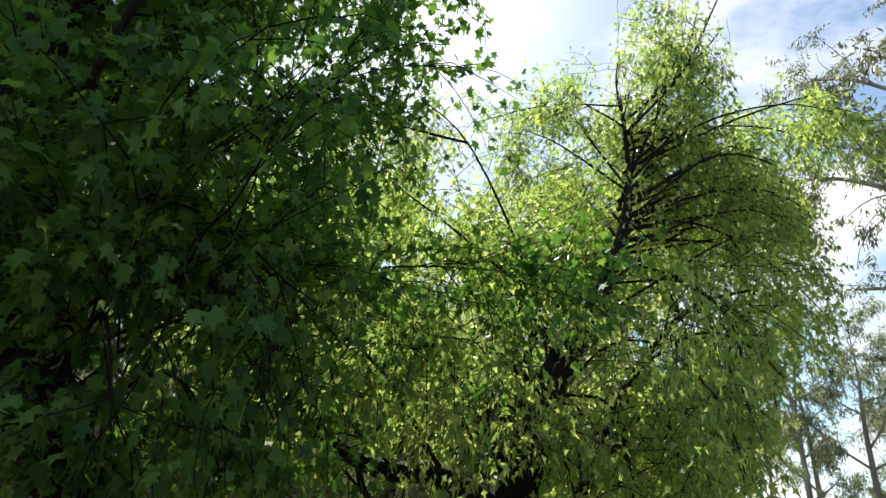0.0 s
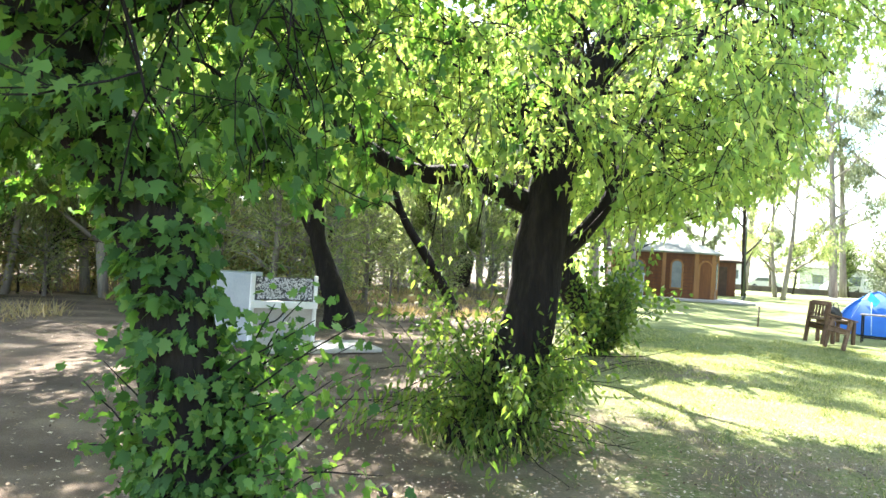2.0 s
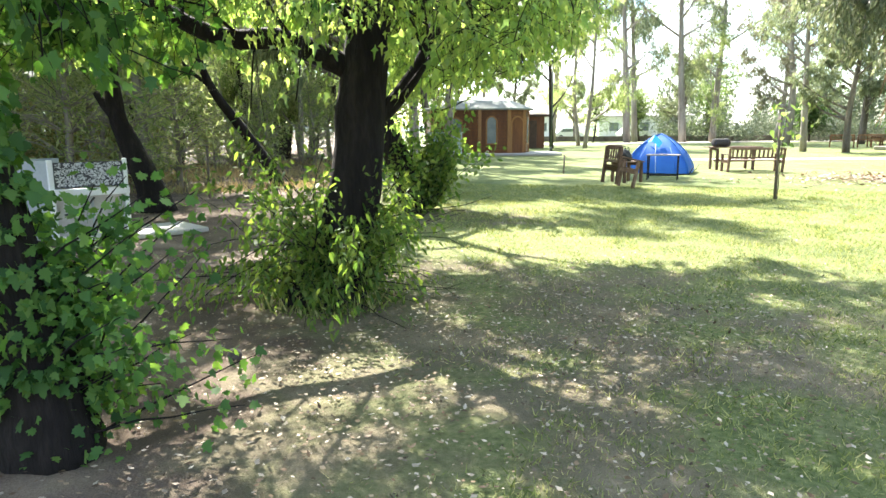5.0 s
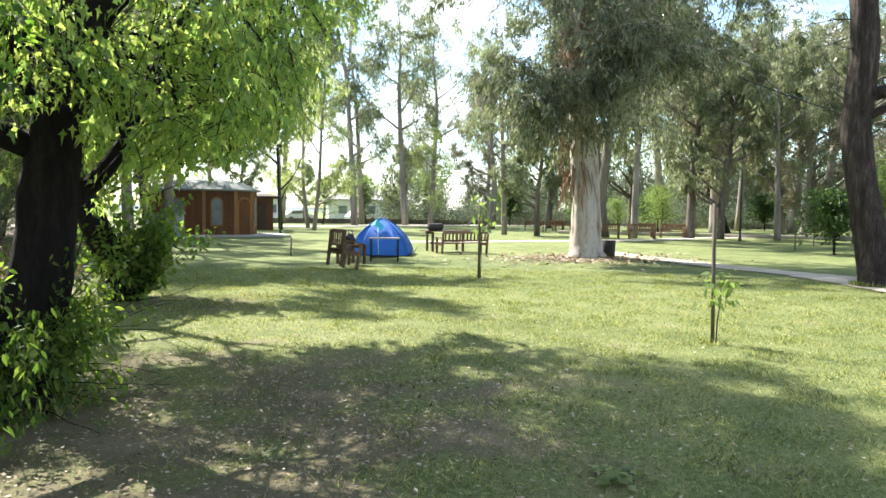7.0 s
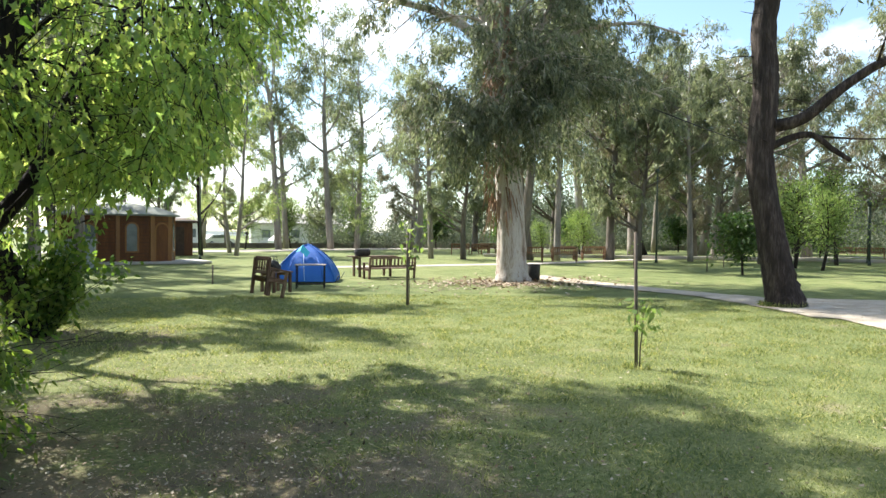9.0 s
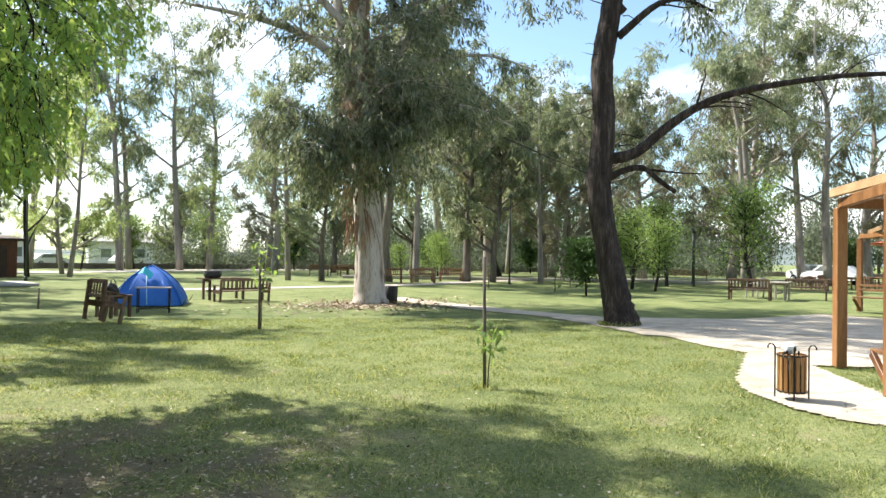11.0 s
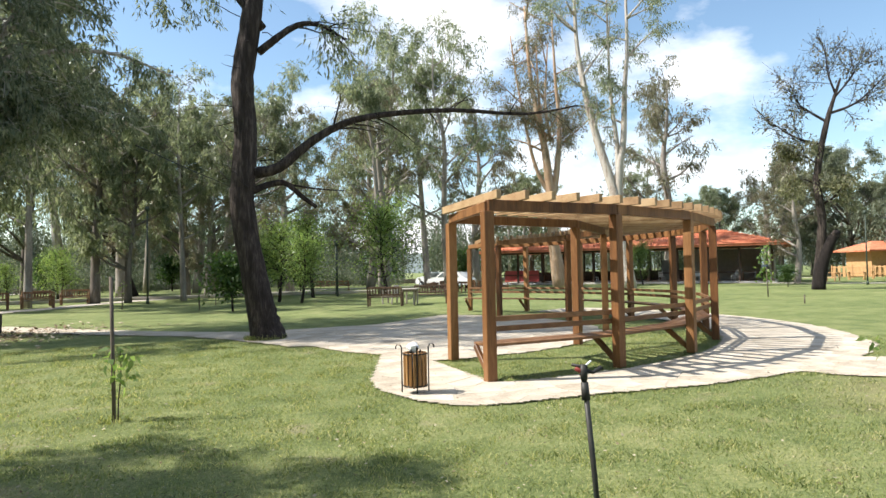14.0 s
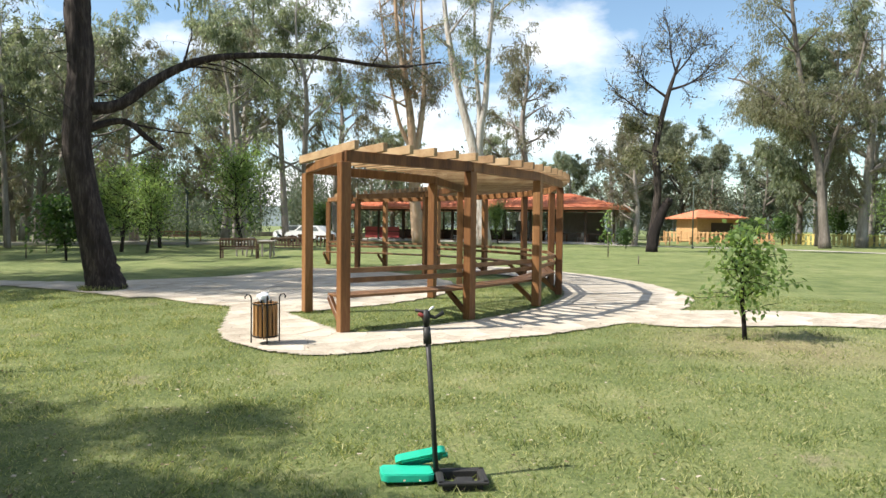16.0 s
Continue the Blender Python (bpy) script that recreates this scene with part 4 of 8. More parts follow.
    upper = [limb([(1.1, 5.8, 4.4), (1.8, 7.0, 5.2), (2.4, 8.2, 5.8), (3.0, 9.2, 6.0)], 0.014, 0.005),
             limb([(1.1, 5.8, 4.2), (1.0, 7.2, 5.4), (1.2, 8.4, 6.2), (1.5, 9.4, 6.4)], 0.014, 0.005),
             limb([(1.0, 5.7, 4.0), (2.4, 6.9, 4.8), (3.6, 7.8, 5.4), (4.4, 8.4, 5.5)], 0.014, 0.005),
             limb([(1.15, 5.8, 4.6), (1.6, 6.4, 5.4), (2.1, 6.9, 5.9), (2.5, 7.2, 6.1)], 0.014, 0.005),
             limb([(1.15, 5.8, 4.8), (0.9, 6.3, 5.6), (0.9, 6.8, 6.1), (1.0, 7.2, 6.3)], 0.014, 0.005),
             limb([(0.4, 5.4, 3.4), (-0.6, 5.9, 4.4), (-1.4, 6.6, 5.2), (-2.0, 7.2, 5.6)], 0.014, 0.005),
             limb([(1.0, 5.7, 4.0), (1.8, 5.9, 4.5), (2.5, 6.2, 4.8), (3.0, 6.6, 4.8)], 0.014, 0.005),
             limb([(1.2, 5.7, 2.9), (1.5, 6.0, 2.6), (1.75, 6.2, 2.1), (1.8, 6.3, 1.75)], 0.014, 0.005),
             limb([(1.8, 6.0, 3.7), (2.05, 6.0, 3.3), (2.15, 5.9, 2.8), (2.1, 5.8, 2.3)], 0.012, 0.005),
             limb([(1.2, 5.6, 3.0), (1.55, 5.3, 2.9), (1.75, 5.2, 2.5), (1.8, 5.1, 2.1)], 0.012, 0.005),
             limb([(2.5, 6.4, 4.05), (2.5, 6.8, 3.6), (2.45, 7.0, 3.0), (2.35, 7.1, 2.5)], 0.012, 0.005),
             limb([(0.95, 5.6, 3.7), (1.5, 5.2, 3.6), (1.8, 5.1, 3.2), (1.8, 5.1, 2.8)], 0.012, 0.005),
             limb([(1.5, 5.9, 3.9), (1.9, 6.6, 3.6), (2.1, 7.2, 3.0), (2.15, 7.6, 2.4)], 0.012, 0.005),
             limb([(1.0, 5.6, 2.7), (1.2, 5.1, 2.6), (1.3, 4.9, 2.2), (1.3, 4.8, 1.8)], 0.012, 0.005),
             limb([(1.2, 5.8, 4.8), (1.7, 5.9, 5.5), (2.0, 6.0, 6.1), (2.2, 6.1, 6.5)], 0.014, 0.005),
             limb([(1.2, 5.8, 4.6), (1.9, 6.1, 5.2), (2.4, 6.5, 5.7), (2.7, 6.8, 5.9)], 0.014, 0.005),
             limb([(0.5, 5.6, 3.2), (0.0, 6.2, 3.9), (-0.4, 6.8, 4.3), (-0.7, 7.3, 4.5)], 0.014, 0.005),
             limb([(0.6, 5.6, 3.4), (0.2, 6.6, 4.4), (0.0, 7.4, 4.9), (-0.2, 8.0, 5.1)], 0.014, 0.005),
             limb([(0.3, 5.5, 2.4), (-0.4, 5.8, 2.9), (-0.9, 6.2, 3.2), (-1.3, 6.6, 3.3)], 0.014, 0.005),
             limb([(0.5, 5.7, 2.5), (0.7, 6.4, 2.5), (0.8, 7.0, 2.1), (0.85, 7.3, 1.7)], 0.012, 0.005),
             limb([(0.7, 5.6, 2.3), (0.95, 6.0, 2.3), (1.1, 6.3, 2.0), (1.1, 6.5, 1.65)], 0.012, 0.005),
             limb([(0.8, 5.5, 2.4), (0.9, 5.0, 2.4), (0.95, 4.8, 2.1), (0.95, 4.7, 1.8)], 0.012, 0.005),
             limb([(1.6, 6.5, 2.9), (1.8, 7.3, 2.7), (1.9, 7.9, 2.3), (1.9, 8.2, 1.8)], 0.012, 0.005),
             limb([(1.2, 6.0, 5.4), (1.6, 6.3, 6.2), (2.0, 6.6, 6.9), (2.2, 6.8, 7.3)], 0.014, 0.005),
             limb([(1.2, 6.0, 5.6), (1.2, 6.3, 6.3), (1.3, 6.7, 6.9), (1.4, 7.2, 7.3)], 0.014, 0.005),
             limb([(1.2, 5.9, 5.0), (1.9, 6.6, 5.8), (2.5, 7.2, 6.6), (2.9, 7.6, 7.1)], 0.014, 0.005),
             limb([(1.2, 6.0, 5.6), (1.9, 6.1, 6.4), (2.3, 6.3, 7.0), (2.6, 6.5, 7.6)], 0.016, 0.005),
             limb([(1.2, 5.9, 5.4), (1.8, 5.9, 6.2), (2.1, 5.9, 6.9), (2.3, 6.0, 7.4)], 0.016, 0.005),
             limb([(1.2, 6.0, 5.3), (2.2, 6.5, 6.3), (2.9, 6.9, 7.1), (3.3, 7.2, 7.6)], 0.016, 0.005),
             limb([(1.1, 5.8, 4.4), (2.0, 6.2, 4.6), (2.8, 6.6, 4.4), (3.5, 7.0, 4.0)], 0.016, 0.005),
             limb([(1.0, 5.7, 4.0), (1.9, 6.3, 4.0), (2.6, 6.9, 3.7), (3.2, 7.3, 3.3)], 0.016, 0.005),
             limb([(0.9, 5.6, 2.6), (1.2, 5.6, 2.4), (1.4, 5.5, 2.0), (1.45, 5.5, 1.65)], 0.014, 0.005),
             limb([(0.6, 5.6, 2.4), (1.0, 6.4, 2.3), (1.25, 6.9, 2.0), (1.35, 7.2, 1.7)], 0.014, 0.005)]

    def keep(q):
        u, v = q[0] + 0.23 * q[2], q[1] - 0.92 * q[2]            # gaps that let the sun through to the ground
        gap = noise.noise((u * 1.25, v * 1.25, 9.0))
        if u > 0.5 and gap > 0.25 or -1.4 < u < 0.4 and 3.5 < v < 5.4 and gap > -0.45:
            return False
        az = math.degrees(math.atan2(q[0], q[1] - 0.1))
        el = math.degrees(math.atan2(q[2] - 1.5, math.hypot(q[0], q[1] - 0.1)))
        if az > np.interp(el, (-3, 0, 2, 3.3, 5, 7, 9, 11, 13, 15.7, 18, 24, 31, 36, 42, 46), (8, 9.5, 12, 16, 19.5, 22.5, 22.5, 22, 24, 28.5, 28, 27.5, 25.6, 22, 20.8, 18)) + 1.7 * noise.noise((q[0] * 1.5, q[1] * 1.5, q[2] * 1.5)):
            return False
        if q[2] < (1.75 if -0.1 < q[0] < 0.55 else 1.4 if q[0] > -0.6 else 1.8) + 0.25 * noise.noise((q[0] * 2, q[1] * 2, 1.0)):
            return False
        if q[0] < -0.65 and q[2] < 2.1 + 0.25 * noise.noise((q[0] * 2, q[1] * 2, 6.0)):
            return False
        if el > (38.5 if -9 < az < 11 else 46) + 5 * noise.noise((q[0] * 2, q[1] * 2, 3.0)):
            return False
        return q[1] > 3.4
    br, tw = grow(rs, limbs, 11, 1.3, 5, 0.66, 0.3, 1.2, 0.12, 1.0, keep)
    back = [limb([(1.1, 5.8, 4.3), (2.2, 7.6, 5.6), (3.2, 8.8, 6.1), (4.2, 9.4, 6.3)], 0.014, 0.005), limb([(1.1, 5.8, 4.4), (1.8, 7.6, 5.8), (2.4, 9.0, 6.4), (2.9, 10.0, 6.5)], 0.014, 0.005),
            limb([(1.1, 5.8, 4.2), (2.8, 7.2, 5.2), (3.8, 8.2, 5.8), (4.4, 8.8, 6.0)], 0.014, 0.005), limb([(1.1, 5.8, 4.4), (1.2, 7.6, 5.6), (1.4, 9.0, 6.0), (1.6, 9.8, 6.0)], 0.014, 0.005),
            limb([(1.1, 5.8, 4.2), (2.4, 7.0, 4.8), (3.2, 7.9, 5.0), (3.9, 8.5, 4.9)], 0.014, 0.005),
            limb([(1.1, 5.8, 4.4), (2.6, 7.6, 6.0), (3.6, 8.8, 6.8), (4.4, 9.6, 7.0)], 0.014, 0.005), limb([(1.1, 5.8, 4.4), (2.8, 8.0, 6.2), (3.8, 9.4, 7.0), (4.4, 10.2, 7.1)], 0.014, 0.005),
            limb([(1.1, 5.8, 4.3), (2.9, 7.4, 5.8), (3.9, 8.4, 6.4), (4.6, 9.0, 6.5)], 0.014, 0.005)]
    br3, tw3 = grow(rs, back, 13, 1.3, 9, 0.6, 0.3, 0.8, 0.35, 1.1, keep)
    upper += back
    br += br3
    tw += tw3
    br2, tw2 = grow(rs, upper[:-len(back)], 16, 1.2, 7, 0.6, 0.3, 0.9, 0.1, 1.0, keep)
    shoulder = [limb([(1.15, 5.8, 4.5), (1.8, 6.2, 5.2), (2.3, 6.5, 5.6), (2.8, 6.9, 5.9)], 0.016, 0.005), limb([(1.2, 5.9, 5.0), (1.9, 6.7, 6.0), (2.4, 7.1, 6.5), (2.8, 7.6, 6.8)], 0.016, 0.005),
                limb([(1.1, 5.8, 4.4), (2.2, 6.2, 5.0), (3.0, 6.6, 5.2), (3.6, 7.2, 5.2)], 0.016, 0.005), limb([(1.15, 5.8, 4.7), (1.5, 6.0, 5.6), (1.8, 6.3, 6.3), (2.1, 6.6, 6.8)], 0.016, 0.005),
                limb([(1.1, 5.8, 4.3), (2.0, 7.0, 5.0), (2.9, 7.9, 5.6), (3.7, 8.6, 5.9)], 0.016, 0.005), limb([(1.1, 5.8, 4.2), (1.5, 6.6, 4.8), (1.7, 7.4, 5.3), (1.9, 8.2, 5.6)], 0.016, 0.005),
                limb([(0.6, 5.6, 3.6), (0.6, 6.4, 4.4), (0.7, 7.2, 4.9), (0.8, 8.0, 5.2)], 0.016, 0.005), limb([(1.1, 5.8, 4.5), (1.3, 6.0, 5.4), (0.9, 6.3, 6.0), (0.6, 6.6, 6.4)], 0.016, 0.005)]
    shoulder += [limb([(1.1, 5.8, 4.4), (2.2, 7.0, 5.4), (3.4, 8.0, 6.2), (4.2, 8.7, 6.4)], 0.018, 0.005), limb([(1.2, 5.9, 4.8), (2.2, 7.2, 6.0), (3.0, 8.2, 6.7), (3.6, 8.9, 7.0)], 0.018, 0.005),
                 limb([(1.1, 5.8, 4.6), (2.4, 7.4, 5.9), (3.6, 8.8, 6.8), (4.4, 9.7, 7.0)], 0.018, 0.005), limb([(1.1, 5.8, 4.3), (2.6, 7.0, 5.2), (3.7, 7.7, 5.8), (4.4, 8.2, 6.0)], 0.018, 0.005),
                 limb([(1.1, 5.8, 4.6), (2.0, 7.6, 6.0), (3.0, 9.0, 6.8), (3.8, 9.8, 7.1)], 0.018, 0.005)]
    droopers = [limb([(0.6, 5.6, 2.7), (0.8, 6.1, 2.7), (0.9, 6.5, 2.2), (0.95, 6.7, 1.7)], 0.014, 0.004), limb([(0.9, 5.6, 2.8), (1.2, 6.2, 2.8), (1.4, 6.6, 2.3), (1.45, 6.8, 1.75)], 0.014, 0.004),
                limb([(1.2, 5.7, 3.0), (1.6, 6.2, 3.0), (1.85, 6.5, 2.5), (1.95, 6.6, 1.9)], 0.014, 0.004), limb([(1.5, 5.8, 3.3), (1.9, 6.4, 3.3), (2.2, 6.8, 2.8), (2.3, 6.9, 2.2)], 0.014, 0.004),
                limb([(1.0, 5.7, 2.7), (1.4, 6.6, 2.8), (1.7, 7.3, 2.4), (1.8, 7.6, 1.9)], 0.014, 0.004), limb([(1.6, 5.9, 3.6), (2.2, 6.6, 3.8), (2.7, 7.1, 3.3), (2.9, 7.3, 2.7)], 0.014, 0.004)]
    shoulder += droopers
    br5, tw5 = grow(rs, shoulder, 16, 1.2, 8, 0.6, 0.3, 0.8, 0.15, 1.1, keep)
    # unseen limbs above the view, added to cast a shade patch on the lawn
    shade_bough = [limb([(1.15, 5.8, 4.9), (2.0, 5.9, 5.6), (2.9, 6.1, 6.0), (3.7, 6.4, 6.1)], 0.015, 0.004), limb([(1.2, 5.9, 5.2), (2.2, 6.6, 6.0), (3.2, 7.0, 6.3), (4.1, 7.3, 6.2)], 0.015, 0.004),
             limb([(1.2, 5.9, 5.0), (2.4, 6.3, 5.9), (3.3, 6.5, 6.4), (4.0, 6.7, 6.7)], 0.015, 0.004), limb([(1.2, 5.9, 5.4), (2.3, 7.2, 6.4), (3.2, 7.8, 6.8), (4.0, 8.2, 6.9)], 0.015, 0.004)]

    # foliage stays only where its shadow falls inside that patch
    def aloft(q):
        u, v = q[0] + 0.224 * q[2], q[1] - 0.905 * q[2]
        ragged = 0.5 * noise.noise((q[0] * 1.1, q[1] * 1.1, 5.0))
        return q[2] > 1.5 + 0.5 * math.hypot(q[0], q[1] - 0.1) and 3.4 < u + ragged < 5.6 and 0.5 < v + ragged < 3.5 and noise.noise((u * 1.4, v * 1.4, 2.0)) < 0.3
    br6, tw6 = grow(rs, shade_bough, 16, 1.1, 8, 0.6, 0.3, 0.8, 0.5, 1.1, aloft)
    br6 = [b for b in br6 if aloft(b[0][-1]) and aloft(b[0][len(b[0]) // 2])][::2]
    upper, br2, tw2 = upper + shoulder, br2 + br5 + br6, tw2
    limbs, br, tw = [trimmed(q, keep) for q in limbs + upper] + shade_bough, [(q, w * 0.55) for q, w in br + br2], tw + tw2
    tw = clumps(tw, 1.5, -0.22) + clumps(tw5, 1.7, 0.03) + tw6
    P, D = leaves_on(rs, tw, 22, 0.055, 1.1)
    crown = leaf_mesh("crown", rs, P, D, 0.052 + 0.042 * rs.random(len(P)), CUT, M_MAPLE, 0.32)
    sh = []
    for k in range(140):
        a = rs.random() * 2 * np.pi
        d = np.array([math.cos(a) * (0.4 + 0.8 * rs.random()), math.sin(a) * 0.8, 0.3 + 0.85 * rs.random()])
        q0 = p[rs.randint(0, 5)] + rs.normal(size=3) * np.array([0.1, 0.1, 0.06])
        q0[2] = max(q0[2], 0.02)
        sh.append((sprout(rs, q0, d, 0.5 + 1.05 * rs.random() ** 1.4, 6, 0.45, 0.16), np.linspace(0.0055, 0.0015, 7)))
    P, D = leaves_on(rs, sh, 74, 0.065, 0.7)
    ok = (P[:, 2] > 0.03) & ((P[:, 2] < 1.2) | (np.abs(P[:, 0] - 0.2) > 0.28)) & (P[:, 2] < 1.6) & (P[:, 0] < 0.62 + 0.3 * rs.random(len(P)) ** 2)
    skirt = leaf_mesh("sucker_leaves", rs, P[ok], D[ok], 0.038 + 0.038 * rs.random(ok.sum()), SPEAR, M_SUCKER, 0.4)
    tree_thing("maple_tree", "broad maple with backlit green crown and leafy shoots round its foot", trunk, limbs, br + sh, tw, [("sucker_leaves", skirt), ("crown", crown)], M_BARK_DARK)


def back_maples():
    """Two more leaning maples farther into the shade."""
    rs = np.random.RandomState(7)
    pts = [(1.42, 11.4, -0.05), (1.3, 11.4, 0.5), (1.0, 11.4, 1.2), (0.7, 11.5, 2.1), (0.6, 11.6, 3.4), (0.8, 11.8, 5.2)]
    p, r = flare(pts, [0.30, 0.22, 0.20, 0.17, 0.12, 0.05], 20)
    limbs = [limb([(0.7, 11.5, 2.1), (1.4, 12.0, 2.8), (2.2, 12.8, 3.4)], 0.08, 0.02), limb([(0.6, 11.6, 3.2), (-0.3, 12.0, 4.2), (-1.2, 12.5, 5.0)], 0.08, 0.02),
             limb([(0.65, 11.6, 3.6), (1.0, 12.8, 4.2), (1.3, 13.8, 4.5)], 0.07, 0.02), limb([(0.7, 11.7, 4.2), (0.1, 12.0, 4.7), (-0.3, 12.4, 5.0)], 0.06, 0.02),
             limb([(0.75, 11.75, 4.8), (1.4, 11.4, 5.6), (2.0, 11.1, 6.1), (2.5, 10.9, 6.3)], 0.04, 0.01), limb([(0.7, 11.7, 4.6), (1.0, 11.1, 5.4), (1.3, 10.6, 5.9)], 0.04, 0.01),
             limb([(0.75, 11.8, 5.0), (0.4, 11.2, 5.8), (0.1, 10.6, 6.2)], 0.04, 0.01)]

    def sunny(q):
        return q[2] > 1.9 and not (6.5 < q[1] - 0.92 * q[2] < 8.5 and q[0] + 0.2 * q[2] > 0.9)
    br, tw = grow(rs, limbs, 9, 1.4, 9, 0.6, 0.3, 0.9, 0.2, 1.0, sunny)
    sh = []
    for k in range(70):
        q0 = np.array([1.55, 11.3, 0.1]) + rs.normal(size=3) * np.array([0.13, 0.15, 0.05])
        sh.append((sprout(rs, q0, (rs.normal() * 0.28 + 0.05, rs.normal() * 0.3, 1.2), 0.8 + 0.9 * rs.random(), 6, 0.5, 0.12), np.linspace(0.008, 0.002, 7)))
    P, D = leaves_on(rs, tw, 24, 0.08, 0.8)
    crown = leaf_mesh("crown", rs, P, D, 0.09 + 0.05 * rs.random(len(P)), LOBED, M_MAPLE, 0.35)
    P, D = leaves_on(rs, sh, 46, 0.08, 0.5)
    low = leaf_mesh("sucker_leaves", rs, P, D, 0.07 + 0.03 * rs.random(len(P)), LOBED, M_SUCKER, 0.35)
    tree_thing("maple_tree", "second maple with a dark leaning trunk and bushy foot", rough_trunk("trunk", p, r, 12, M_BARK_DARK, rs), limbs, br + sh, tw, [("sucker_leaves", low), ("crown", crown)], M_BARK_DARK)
    pts = [(-2.95, 12.4, -0.05), (-3.05, 12.4, 0.45), (-3.35, 12.4, 1.2), (-3.5, 12.4, 1.75), (-3.52, 12.4, 2.8), (-3.6, 12.5, 4.5), (-3.5, 12.6, 6.0)]
    p, r = flare(pts, [0.34, 0.24, 0.17, 0.14, 0.09, 0.06, 0.03], 22)
    limbs = [limb([(-3.4, 12.4, 1.45), (-3.65, 12.4, 1.75), (-3.8, 12.4, 2.0)], 0.1, 0.05, 6), limb([(-3.52, 12.4, 2.6), (-2.7, 12.7, 3.6), (-1.8, 13.0, 4.4)], 0.045, 0.015),
             limb([(-3.55, 12.4, 3.2), (-4.4, 12.2, 4.2), (-5.2, 12.4, 5.0)], 0.045, 0.015), limb([(-3.6, 12.5, 4.0), (-3.2, 11.5, 4.8), (-2.6, 10.8, 5.4)], 0.07, 0.02),
             limb([(-3.55, 12.4, 2.6), (-3.2, 11.8, 3.0), (-2.6, 11.4, 3.0), (-2.2, 11.2, 2.6)], 0.03, 0.01), limb([(-3.55, 12.4, 2.9), (-4.0, 11.8, 3.3), (-4.4, 11.4, 3.2), (-4.6, 11.2, 2.8)], 0.03, 0.01),
             limb([(-3.6, 12.5, 4.2), (-4.0, 11.4, 5.2), (-4.4, 10.2, 5.8), (-4.6, 9.2, 6.0)], 0.06, 0.02), limb([(-3.6, 12.5, 4.6), (-3.5, 11.2, 5.6), (-3.3, 10.0, 6.2), (-3.2, 9.0, 6.3)], 0.06, 0.02),
             limb([(-3.55, 12.5, 5.2), (-4.6, 11.8, 6.2), (-5.6, 11.2, 6.8)], 0.05, 0.02), limb([(-3.5, 12.6, 5.6), (-2.6, 12.0, 6.6), (-1.6, 11.2, 7.0)], 0.05, 0.02)]
    br, tw = grow(rs, limbs[1:], 11, 1.4, 8, 0.6, 0.3, 0.8, 0.2, 1.0, lambda q: q[2] > 2.3)
    P, D = leaves_on(rs, tw, 26, 0.09, 0.8)
    crown = leaf_mesh("crown", rs, P, D, 0.10 + 0.05 * rs.random(len(P)), LOBED, M_MAPLE, 0.35)
    tree_thing("maple_tree", "dark crooked maple trunk at the edge of the wood", rough_trunk("trunk", p, r, 12, M_BARK_DARK, rs), limbs, br, tw, [("crown", crown)], M_BARK_DARK)

    pts = [(-1.15, 16.8, -0.05), (-1.45, 16.8, 0.6), (-2.0, 16.75, 1.45), (-2.57, 16.65, 2.3), (-2.9, 16.6, 3.3), (-3.1, 16.6, 4.8)]
    p, r = flare(pts, [0.16, 0.13, 0.115, 0.10, 0.07, 0.03], 18)
    limbs = [limb([(-2.57, 16.65, 2.3), (-3.2, 16.6, 2.9), (-3.8, 16.6, 3.8)], 0.05, 0.015), limb([(-2.8, 16.6, 3.0), (-2.4, 16.9, 4.0), (-1.9, 17.2, 4.6)], 0.04, 0.012)]
    br, tw = grow(rs, limbs, 8, 1.2, 7, 0.6, 0.3, 0.8, 0.2, 1.0, lambda q: q[2] > 2.4)
    P, D = leaves_on(rs, tw, 14, 0.06, 0.8)
    crown = leaf_mesh("crown", rs, P, D, 0.09 + 0.05 * rs.random(len(P)), LOBED, M_MAPLE, 0.35)
    tree_thing("maple_tree", "thin dark maple leaning far over inside the wood", rough_trunk("trunk", p, r, 10, M_BARK_DARK, rs), limbs, br, tw, [("crown", crown)], M_BARK_DARK)


